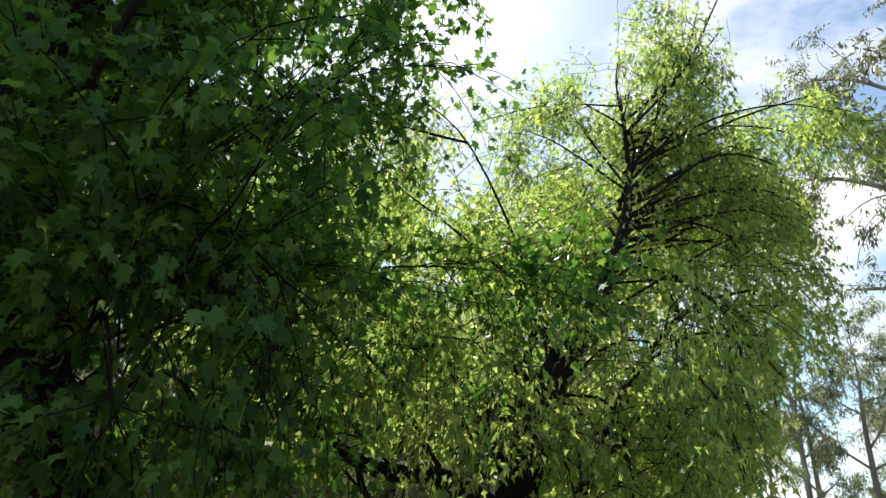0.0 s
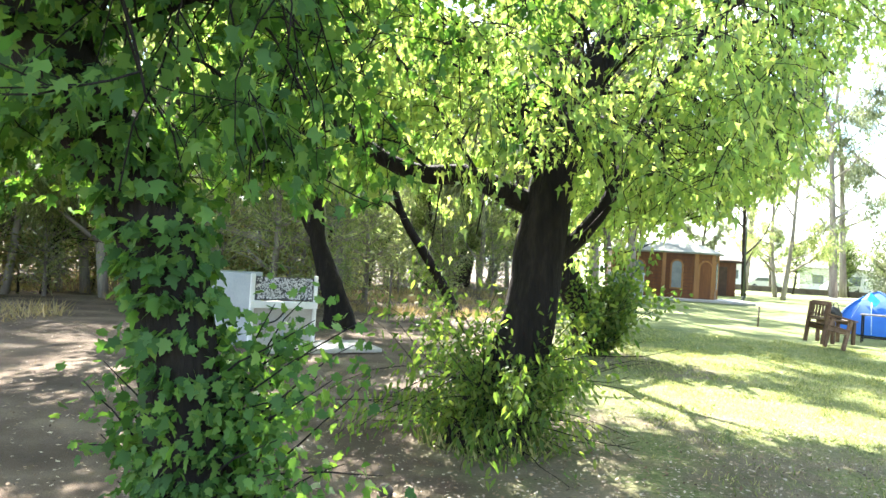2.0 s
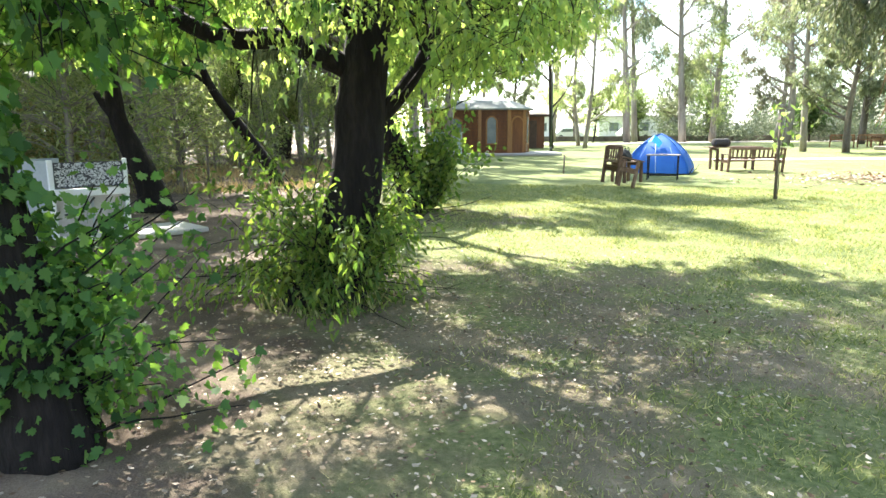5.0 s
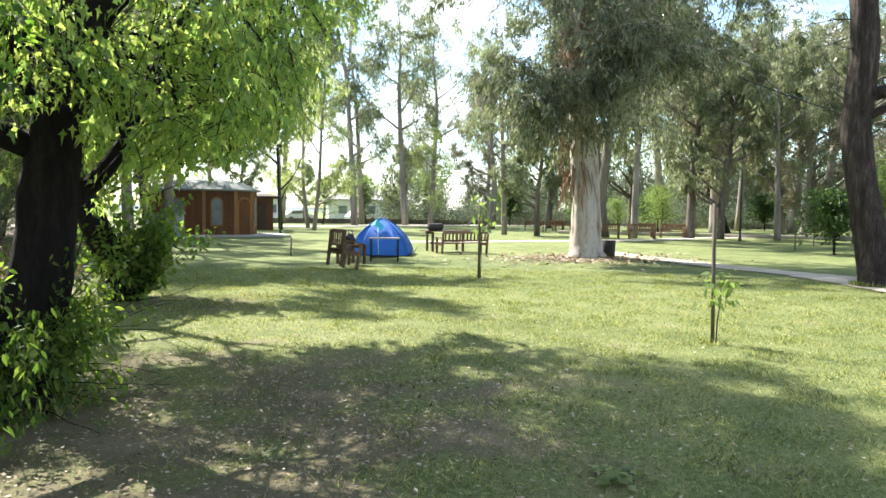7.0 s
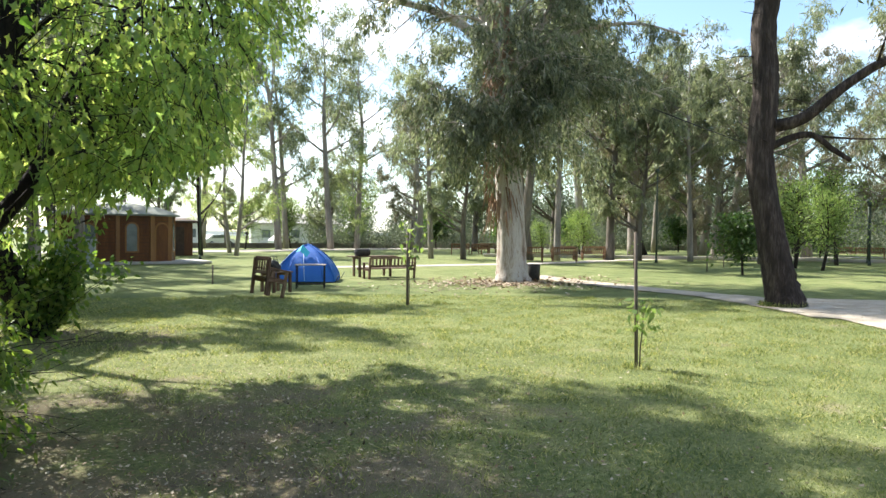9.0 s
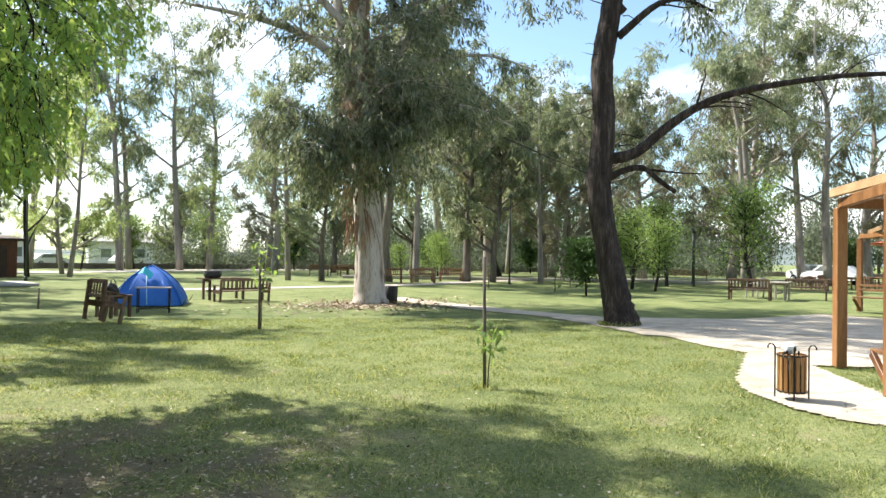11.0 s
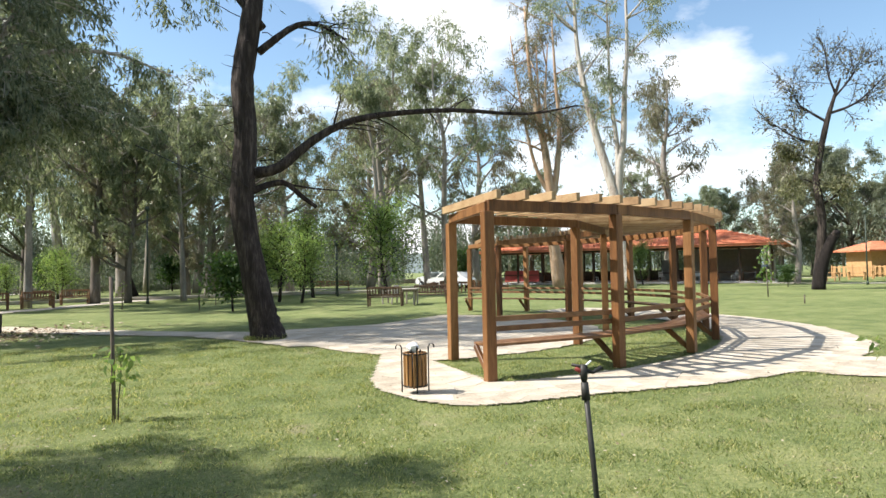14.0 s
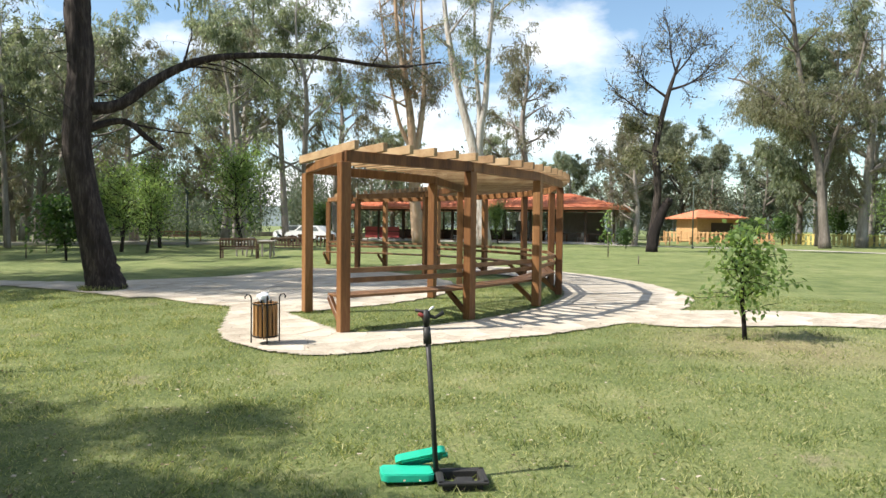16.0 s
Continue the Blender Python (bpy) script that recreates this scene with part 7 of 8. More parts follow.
def valve_box(x, y):
    t = thing("valve_box", "black plastic valve box sunk in the lawn, open", "valve box", pose(x, y, -0.035, 0, 0, 4))
    w, d, h, th = 0.17, 0.22, 0.10, 0.014
    for nm, sx, sy, px, py in (("wall", th, d, -w / 2, 0), ("wall", th, d, w / 2, 0), ("wall", w, th, 0, -d / 2), ("wall", w, th, 0, d / 2)):
        part(nm, one_box(sx, sy, h, px, py, 0.03, bev=0.004), M_BLACKBOX, t)
    for nm, sx, sy, px, py in (("rim", 0.035, d + 0.07, -w / 2 - 0.02, 0), ("rim", 0.035, d + 0.07, w / 2 + 0.02, 0), ("rim", w + 0.07, 0.035, 0, -d / 2 - 0.02), ("rim", w + 0.07, 0.035, 0, d / 2 + 0.02)):
        part(nm, one_box(sx, sy, 0.02, px, py, 0.075, bev=0.005), M_BLACKBOX, t)
    part("valve", one_box(0.1, 0.12, 0.06, 0, -0.02, 0.03, bev=0.015), M_BLACKBOX, t)

    def lid(name, m, label):
        o = thing(name, label, "cover", m, "green plastic covers")
        bm = bmesh.new()
        for z0, z1, grow_ in ((-0.030, 0.006, 0.0), (0.006, 0.012, -0.006)):
            rings = [[bm.verts.new((q[0], q[1], z)) for q in rounded_outline(0.20 + 2 * grow_, 0.31 + 2 * grow_, 0.04)] for z in (z0, z1)]
            n = len(rings[0])
            for i in range(n):
                bm.faces.new((rings[0][i], rings[0][(i + 1) % n], rings[1][(i + 1) % n], rings[1][i]))
            bm.faces.new(rings[1]); bm.faces.new(rings[0][::-1])
        part("plate", bm, M_GREENLID, o)
        for px in (-0.07, 0.0, 0.07):
            part("rib", one_box(0.012, 0.24, 0.012, px, 0, -0.036, bev=0.002), M_GREENLID, o)
        part("lug", one_box(0.05, 0.03, 0.025, 0, -0.15, -0.03, bev=0.004), M_GREENLID, o)
    lid("green_cover", pose(x + 0.07, y + 0.32, 0.045, 2, 3, 8), "bright green plastic cover lying on the grass beside the valve box")
    lid("green_cover", pose(x + 0.24, y + 0.24, 0.085, -13, 30, -4), "bright green plastic cover tipped over another one")


def garden_bench(width=1.6, label="brown slatted wooden garden bench on the lawn", m=None, group="garden benches", wood=None):
    """Faces -y; origin on the ground under the seat."""
    wood = wood or M_BENCHWOOD
    t = thing("garden_bench", label, "bench", m, group)
    w = width
    for sx in (-1, 1):
        x = sx * (w / 2 - 0.04)
        part("leg", one_box(0.07, 0.07, 0.62, x, -0.24, 0.31), wood, t)
        part("leg", one_box(0.07, 0.07, 0.86, x, 0.24, 0.43, -6, 0, 0), wood, t)
        part("armrest", one_box(0.09, 0.58, 0.035, x, -0.02, 0.635), wood, t)
        part("side_rail", one_box(0.05, 0.46, 0.09, x, 0, 0.36), wood, t)
    for k in range(4):
        part("seat_slat", one_box(w, 0.10, 0.028, 0, -0.20 + 0.125 * k, 0.42, bev=0.005), wood, t)
    part("top_rail", one_box(w - 0.1, 0.045, 0.09, 0, 0.275, 0.84), wood, t)
    part("lower_rail", one_box(w - 0.1, 0.045, 0.07, 0, 0.245, 0.52), wood, t)
    n = int(w / 0.14)
    for k in range(n):
        part("back_slat", one_box(0.06, 0.022, 0.3, -w / 2 + 0.14 + (w - 0.28) * k / (n - 1), 0.26, 0.68, -6, bev=0.004), wood, t)
    return t


def picnic_table(m, label="brown wooden picnic table with a plank top", wood=None):
    wood = wood or M_BENCHWOOD
    t = thing("picnic_table", label, "table", m, "picnic tables")
    for k in range(5):
        part("plank", one_box(1.7, 0.135, 0.035, 0, -0.29 + 0.145 * k, 0.74, bev=0.005), wood, t)
    for x in (-0.6, 0.6):
        for y in (-0.26, 0.26):
            part("leg", one_box(0.08, 0.08, 0.7, x, y, 0.36), wood, t)
        part("crosspiece", one_box(0.06, 0.6, 0.08, x, 0, 0.67), wood, t)
    part("stretcher", one_box(1.2, 0.05, 0.08, 0, 0, 0.3), wood, t)
    return t


def metal_table(m):
    t = thing("side_table", "thin-legged dark metal table with a pale worn top", "table", m)
    part("tabletop", one_box(0.86, 0.5, 0.03, 0, 0, 0.66), M_GREYWOOD, t)
    for x in (-0.38, 0.38):
        for y in (-0.2, 0.2):
            part("leg", one_box(0.03, 0.03, 0.645, x, y, 0.3225, bev=0.003), M_IRON, t)
    for y in (-0.2, 0.2):
        part("stretcher", one_box(0.76, 0.025, 0.025, 0, y, 0.12, bev=0.003), M_IRON, t)


def low_table(m):
    """The square side table by the tipped armchair, with a dark bag on it."""
    t = thing("low_table", "low square wooden table beside the tipped armchair", "table", m)
    for k in range(5):
        part("plank", one_box(0.62, 0.115, 0.03, 0, -0.25 + 0.125 * k, 0.53, bev=0.004), M_OLDWOOD, t)
    for x in (-0.25, 0.25):
        part("apron", one_box(0.04, 0.5, 0.08, x, 0, 0.475), M_OLDWOOD, t)
        for y in (-0.25, 0.25):
            part("leg", one_box(0.07, 0.07, 0.5, x, y, 0.26), M_OLDWOOD, t)
    b = thing("black_bag", "slumped black carrier bag with loop handles on the low table", "bag", m @ pose(-0.08, 0.0, 0.545))
    bm = bmesh.new()
    bmesh.ops.create_icosphere(bm, subdivisions=3, radius=0.19)
    for v in bm.verts:
        v.co *= 1 + 0.3 * noise.noise(v.co * 7)
        v.co.z = max(0.0, v.co.z * 0.9 + 0.12)
    part("sack", bm, M_BLACKBOX, b)
    for x in (-0.05, 0.06):
        rod("handle", spline([(x - 0.07, 0, 0.24), (x - 0.05, 0, 0.36), (x + 0.04, 0.01, 0.37), (x + 0.08, 0, 0.24)], 9), 0.008, M_BLACKBOX, b, 5)


def bundle(m):
    t = thing("rolled_mat", "dark rolled mat strapped and lying on the wooden table", "mat", m)
    rod("roll", [(-0.30, 0, 0.13), (-0.28, 0, 0.13), (0.28, 0, 0.13), (0.30, 0, 0.13)], [0.10, 0.13, 0.13, 0.10], M_DARKCLOTH, t, 14)
    for x in (-0.15, 0.15):
        rod("strap", [(x - 0.015, 0, 0.13), (x + 0.015, 0, 0.13)], 0.136, M_BLACKBOX, t, 14)


def tent():
    t = thing("dome_tent", "blue dome tent with a cyan vent flap on the lawn", "tent", pose(10.3, 19.95, 0, 0, 0, -35))
    n, k, w, h = 40, 14, 1.0, 1.16
    V, F = [], []
    for j in range(k + 1):
        f = j / k
        for i in range(n):
            a = 2 * math.pi * i / n
            q = max(abs(math.cos(a)), abs(math.sin(a)))
            rad = w * (1 / q) ** 0.75 * (1 - f ** 1.65) ** 0.76 if f < 1 else 0.001
            ribs = 1 + 0.035 * abs(math.sin(2 * a)) ** 8 - 0.02 * math.sin(f * math.pi)
            V.append((rad * ribs * math.cos(a), rad * ribs * math.sin(a), 0.02 + h * f))
    for j in range(k):
        for i in range(n):
            F.append((j * n + i, j * n + (i + 1) % n, (j + 1) * n + (i + 1) % n, (j + 1) * n + i))
    part("canopy", link_mesh("canopy", V, F, M_TENT, True), M_TENT, t)
    for a in (45, 135):
        pts = []
        for s in np.linspace(-1, 1, 21):
            f = (1 - abs(s) ** 1.6)
            rad = w * (1 / math.cos(radians(45))) ** 0.75 * (1 - f ** 1.65) ** 0.76 * 1.04 if f < 1 else 0
            pts.append((math.copysign(rad, s) * math.cos(radians(a)), math.copysign(rad, s) * math.sin(radians(a)), 0.03 + h * f))
        rod("pole_sleeve", pts, 0.018, M_TENT, t, 6)
    # vent flap on the side towards the lawn
    c = Vector((-0.10, -0.37, 1.0))
    flap = [c + Vector(q) for q in ((-0.02, -0.06, 0.17), (0.22, -0.12, -0.06), (0.13, -0.24, -0.22), (-0.08, -0.2, -0.02), (-0.22, -0.1, -0.05))]
    part("vent_flap", link_mesh("vent_flap", flap + [q + Vector((0, 0.01, -0.01)) for q in flap], [(0, 1, 2, 3), (0, 3, 4), (8, 7, 6, 5), (9, 8, 5)], M_TENTTOP), M_TENTTOP, t, "pale cyan vent flap")
    seam = [(0.02, -1.0, 0.05), (0.0, -0.93, 0.35), (-0.03, -0.80, 0.65), (-0.06, -0.60, 0.90)]
    rod("door_zip", seam, 0.010, M_TENTPALE, t, 5, "pale door zip")
    for x in (-0.55, 0.6):
        rod("fold", [(x, -0.98, 0.05), (x * 0.9, -0.9, 0.4), (x * 0.6, -0.68, 0.8)], 0.012, M_TENT, t, 5)
    for k in range(4):
        a = radians(45 + 90 * k)
        e = w * (1 / math.cos(radians(45))) ** 0.75
        rod("guy_peg", [(e * 1.06 * math.cos(a), e * 1.06 * math.sin(a), 0.0), (e * 1.2 * math.cos(a), e * 1.2 * math.sin(a), 0.22)], 0.012, M_IRON, t, 5)


def staked_sapling(x, y, stake, lean, leaves_at, leaf=None, n=60, spreadw=0.16, label="thin sapling tied to a rough wooden stake", size=0.08, thin=0.022):
    rs = np.random.RandomState(int(abs(x * 31 + y * 17)) + 3)
    t = thing("staked_sapling", label, "sapling", pose(x, y, 0), "staked saplings")
    rod("stake", [(0, 0, -0.03), (lean[0] * 0.5, lean[1] * 0.5, stake / 2), (lean[0], lean[1], stake)], [thin, thin * 0.95, thin * 0.9], M_STAKE, t, 7)
    if leaves_at:
        st = sprout(rs, (0.028, -0.024, 0), (0.02, 0.0, 1), leaves_at[1], 7, 0, 0.05)
        rod("stem", st, np.linspace(0.009, 0.003, 8), M_BARK_BROWN, t, 5)
        P = np.stack([np.interp(rs.uniform(*leaves_at, n), st[:, 2], st[:, i]) for i in range(3)], 1)
        P[:, 2] = rs.uniform(*leaves_at, n)
        P += rs.normal(size=(n, 3)) * np.array([spreadw, spreadw, 0.03])
        D = unit(rs.normal(size=(n, 3)) + np.array([0, 0, -0.3]))
        part("leaves", leaf_mesh("leaves", rs, P, D, size * (0.7 + 0.7 * rs.random(n)), OVAL, leaf or M_YOUNG, 0.5), M_YOUNG, t)


def bushy_sapling():
    s = shrub_variant(61, "small bushy tree with a thin bent trunk on dry grass", M_YOUNG, 1.75, 0.95, 52, 24, 0.09, "young_tree", OVAL, M_BARK_DARK, 0.34)
    s.matrix_basis = pose(9.04, -4.68, 0)


def lamp_post(x, y, h, label="slender dark green park lamp post", arm=True):
    t = thing("lamp_post", label, "lamp post", pose(x, y, 0), "lamp posts")
    rod("pole", [(0, 0, 0), (0, 0, h * 0.5), (0, 0, h)], [0.06, 0.05, 0.04], M_POLE, t, 8)
    rod("base", [(0, 0, 0), (0, 0, 0.25)], [0.10, 0.08], M_POLE, t, 8)
    if arm:
        rod("lamp_head", [(0, 0, h), (0, 0, h + 0.12), (0, 0, h + 0.28)], [0.06, 0.16, 0.09], M_POLE, t, 10)


def stake(x, y, h, r=0.025):
    t = thing("stake", "short dark stake driven into the lawn", "stake", pose(x, y, 0), "stakes")
    rod("shaft", [(0, 0, -0.05), (0.01, 0, h)], r, M_STAKE, t, 6)
    rod("cap", [(0.01, 0, h - 0.02), (0.01, 0, h + 0.012)], r * 1.25, M_STAKE, t, 6)


# ---- buildings ----
def arched(w, h, n=9):
    """Outline of an arched opening: foot at z 0, in x and z."""
    r = w / 2
    return [(-r, 0), (r, 0)] + [(r * math.cos(math.pi * i / n), h - r + r * math.sin(math.pi * i / n)) for i in range(n + 1)]


def slab(outline, thick, m, inset=0.0):
    """An upright plate with that outline."""
    bm = bmesh.new()
    vs = [bm.verts.new(m @ Vector((x, -thick, z))) for x, z in outline]
    wb = [bm.verts.new(m @ Vector((x, 0, z))) for x, z in outline]
    bm.faces.new(vs)
    bm.faces.new(wb[::-1])
    k = len(outline)
    for i in range(k):
        bm.faces.new((vs[(i + 1) % k], vs[i], wb[i], wb[(i + 1) % k]))
    bmesh.ops.recalc_face_normals(bm, faces=bm.faces)
    return bm


def cabin():
    t = thing("cabin", "small varnished wooden cabin with arched windows and a pale flared roof", "cabin")
    plan = [(5.6, 36.0), (8.0, 35.2), (9.45, 34.7), (10.35, 35.0), (10.8, 35.9), (10.7, 39.0), (6.0, 40.0)]
    H = 2.45
    n = len(plan)
    for i in range(n):
        a, b = plan[i], plan[(i + 1) % n]
        part("wall", beam((a[0], a[1], H / 2), (b[0], b[1], H / 2), 0.14, H, 0.01), M_LOG, t)
        ln = math.hypot(b[0] - a[0], b[1] - a[1])
        for k in range(1, 14):
            z = H * k / 14
            part("board_joint", beam((a[0], a[1], z), (b[0], b[1], z), 0.152, 0.014, 0.002), M_DARKWOOD, t) if i in (0, 1, 2, 3) else None
        part("corner_post", one_box(0.2, 0.2, H, a[0], a[1], H / 2 + 0.005), M_LOGTRIM, t)
    def facet(i, f, w, h, z0, kind):
        a, b = Vector((*plan[i], 0)), Vector((*plan[i + 1], 0))
        p = a + (b - a) * f
        d = (b - a).normalized()
        m = Matrix((d, Vector((-d.y, d.x, 0)), Vector((0, 0, 1)))).transposed().to_4x4()
        m.translation = p + Vector((0, 0, z0)) - m.to_3x3() @ Vector((0, 0.07, 0))
        o = part(kind, slab(arched(w, h), 0.05, m), M_LOGTRIM, t, "arched wooden " + kind)
        m2 = m.copy()
        m2.translation = m2.translation - m.to_3x3() @ Vector((0, 0.052, 0)) + Vector((0, 0, 0.08))
        part("pane" if kind == "window" else "panel", slab(arched(w - 0.16, h - 0.16), 0.012, m2), M_GLASS_DARK if kind == "window" else M_LOG, o)
    facet(1, 0.42, 0.62, 1.5, 0.55, "window")
    facet(2, 0.5, 0.8, 2.0, 0.05, "door")
    facet(3, 0.5, 0.6, 1.5, 0.55, "window")
    facet(0, 0.5, 0.8, 1.4, 0.6, "window")
    cx, cy = sum(p[0] for p in plan) / n, sum(p[1] for p in plan) / n
    V = [(cx + (p[0] - cx) * 1.16, cy + (p[1] - cy) * 1.16, H - 0.02) for p in plan] + [(cx + (p[0] - cx) * 0.72, cy + (p[1] - cy) * 0.72, H + 0.36) for p in plan] + [(cx, cy, H + 0.62)] + [(cx + (p[0] - cx) * 1.16, cy + (p[1] - cy) * 1.16, H - 0.10) for p in plan]
    F = [(i, (i + 1) % n, n + (i + 1) % n, n + i) for i in range(n)] + [(n + i, n + (i + 1) % n, 2 * n) for i in range(n)] + [(2 * n + 1 + (i + 1) % n, (i + 1) % n, i, 2 * n + 1 + i)[::-1] for i in range(n)] + [tuple(2 * n + 1 + i for i in range(n))[::-1]]
    part("roof", link_mesh("roof", V, F, M_ROOFGREEN), M_ROOFGREEN, t, "pale green flared roof")
    part("plinth", one_box(8.6, 3.2, 0.12, 8.0, 35.9, 0.06, 0, 0, -6), M_CONCRETE, t)
    g = thing("tank_box", "pale grey metal service box beside the cabin", "box", pose(5.5, 31.4, 0, 0, 0, -15))
    part("body", one_box(1.5, 0.8, 1.15, 0, 0, 0.6), M_GREYMETAL, g)
    part("top", one_box(1.58, 0.88, 0.06, 0, 0, 1.21), M_GREYMETAL, g)
    h = thing("brown_shed", "low brown shed behind the cabin", "shed", pose(14.1, 48.6, 0, 0, 0, -10))
    part("wall", one_box(3.2, 3.0, 2.3, 0, 0, 1.15), M_LOG, h)
    part("roof", one_box(3.8, 3.6, 0.16, 0, 0, 2.42, 4, 0, 0), M_DARKWOOD, h)
    part("door", one_box(0.9, 0.06, 1.95, 0.6, -1.53, 0.98), M_DARKWOOD, h)


def hip_roof(w, d, z, rise, over):
    a, b = w / 2 + over, d / 2 + over
    r = max(0.3, a - b)
    V = [(-a, -b, z), (a, -b, z), (a, b, z), (-a, b, z), (-r, 0, z + rise), (r, 0, z + rise), (-a, -b, z - 0.18), (a, -b, z - 0.18), (a, b, z - 0.18), (-a, b, z - 0.18)]
    F = [(0, 1, 5, 4), (1, 2, 5), (2, 3, 4, 5), (3, 0, 4), (6, 7, 1, 0), (7, 8, 2, 1), (8, 9, 3, 2), (9, 6, 0, 3), (9, 8, 7, 6)]
    return V, F


def restaurant():
    t = thing("restaurant_pavilion", "long open-sided dark timber pavilion under a red tiled roof", "pavilion", pose(68.5, -6.7, 0, 0, 0, -107.6))
    w, d = 26.0, 9.0
    V, F = hip_roof(w, d, 3.35, 1.5, 1.1)
    roof = part("roof", link_mesh("roof", V, F, M_TILE), M_TILE, t, "weathered red tile roof")
    for k in range(12):
        f = k / 12
        a, b = w / 2 + 1.1, d / 2 + 1.1
        r = a - b
        y, z = -b * (1 - f) - 0.02, 3.35 + 1.5 * f + 0.03
        x = a - (a - r) * f
        part("tile_course", one_box(2 * x, 0.10, 0.05, 0, y, z, 18, 0, 0, 0.01), M_TILE, roof)
    part("floor", one_box(w, d, 0.16, 0, 0, 0.08), M_CONCRETE, t)
    part("back_wall", one_box(w - 0.4, 0.2, 1.0, 0, d / 2 - 0.4, 0.66), M_DARKWOOD, t)
    part("kitchen_wall", one_box(6.0, 0.2, 3.0, 8.5, d / 2 - 0.45, 1.6), M_CONCRETE, t)
    for k in range(9):
        part("back_post", one_box(0.16, 0.16, 3.1, -w / 2 + 0.3 + 2.3 * k, d / 2 - 0.4, 1.65), M_DARKWOOD, t)
        part("mullion", one_box(0.07, 0.07, 2.0, -w / 2 + 1.45 + 2.3 * k, d / 2 - 0.4, 2.1), M_DARKWOOD, t)
    part("ceiling", one_box(w - 0.6, d - 0.6, 0.08, 0, 0, 3.26), M_GREYWOOD, t)
    part("end_wall", one_box(0.25, d - 1.0, 3.0, w / 2 - 0.4, 0, 1.6), M_CONCRETE, t)
    for k in range(11):
        x = -w / 2 + 0.3 + (w - 0.6) * k / 10
        part("post", one_box(0.2, 0.2, 3.1, x, -d / 2 + 0.2, 1.6), M_DARKWOOD, t)
    part("beam", one_box(w - 0.2, 0.2, 0.3, 0, -d / 2 + 0.2, 3.15), M_DARKWOOD, t)
    part("rail", one_box(w - 0.4, 0.08, 0.08, 0, -d / 2 + 0.2, 0.95), M_DARKWOOD, t)
    part("screen", one_box(3.6, 0.06, 1.1, -w / 2 + 3.2, -d / 2 + 0.22, 0.85), M_REDPANEL, t, "faded red panel")
    part("door_light", one_box(1.4, 0.06, 2.0, 3.0, d / 2 - 0.56, 1.2), M_GREYMETAL, t)
    # white tables and chairs under it
    for k in range(7):
        x = -9 + 3.1 * k
        c = thing("white_chair", "white moulded plastic chair in the pavilion", "chair", t.matrix_world @ pose(x, -2.6, 0.17, 0, 0, 40 * k), "white plastic chairs")
        part("seat", one_box(0.46, 0.46, 0.04, 0, 0, 0.44), M_WHITE, c)
        part("backrest", one_box(0.46, 0.04, 0.42, 0, 0.22, 0.68, -8), M_WHITE, c)
        for px in (-0.19, 0.19):
            for py in (-0.19, 0.19):
                part("leg", one_box(0.045, 0.045, 0.43, px, py, 0.215), M_WHITE, c)
        b = thing("dining_table", "dark wooden table in the shaded pavilion", "table", t.matrix_world @ pose(x + 1.2, -2.0, 0.17), "pavilion tables")
        part("tabletop", one_box(1.3, 0.8, 0.05, 0, 0, 0.74), M_BENCHWOOD, b)
        for px in (-0.55, 0.55):
            for py in (-0.3, 0.3):
                part("leg", one_box(0.07, 0.07, 0.72, px, py, 0.36), M_BENCHWOOD, b)
    h = thing("kiosk", "small wooden kiosk with a red tiled roof behind the lawn", "kiosk", pose(82.0, -35.2, 0, 0, 0, -70))
    V, F = hip_roof(7, 4, 2.9, 1.0, 0.7)
    part("roof", link_mesh("roof", V, F, M_TILE), M_TILE, h)
    part("wall", one_box(6.4, 3.6, 2.8, 0, 0, 1.4), M_FENCEWOOD, h)
    part("counter", one_box(5.0, 0.5, 0.1, 0, -2.0, 1.1), M_FENCEWOOD, h)
    part("shutter", one_box(3.4, 0.08, 1.1, 0.6, -1.82, 1.75), M_DARKWOOD, h)


def fence(x0, y0, x1, y1, h, n, label, mat, slatted=True):
    t = thing("fence", label, "fence", group="fences")
    d = Vector((x1 - x0, y1 - y0, 0))
    ang = math.degrees(math.atan2(d.y, d.x))
    for k in range(n + 1):
        p = Vector((x0, y0, 0)) + d * k / n
        part("post", one_box(0.12, 0.12, h, p.x, p.y, h / 2, 0, 0, ang), mat, t)
    for z in (0.35 * h, 0.85 * h):
        part("rail", beam((x0, y0, z), (x1, y1, z), 0.05, 0.10), mat, t)
    if slatted:
        m = int(d.length / 0.45)
        for k in range(m):
            p = Vector((x0, y0, 0)) + d * (k + 0.5) / m
            part("slat", one_box(0.26, 0.03, h * 0.86, p.x, p.y, h * 0.5, 0, 0, ang, 0), mat, t)


def low_wall(x0, y0, x1, y1, h, label, mat):
    m, n = between((x0, y0, h / 2), (x1, y1, h / 2))
    ob = new("low_wall", bpy.data.meshes.new("low_wall"))
    bm = box(bmesh.new(), n, 0.3, h, m, 0.03)
    bm.to_mesh(ob.data)
    bm.free()
    ob.data.materials.append(mat)
    tagged(ob, label, "wall", kind="structure")


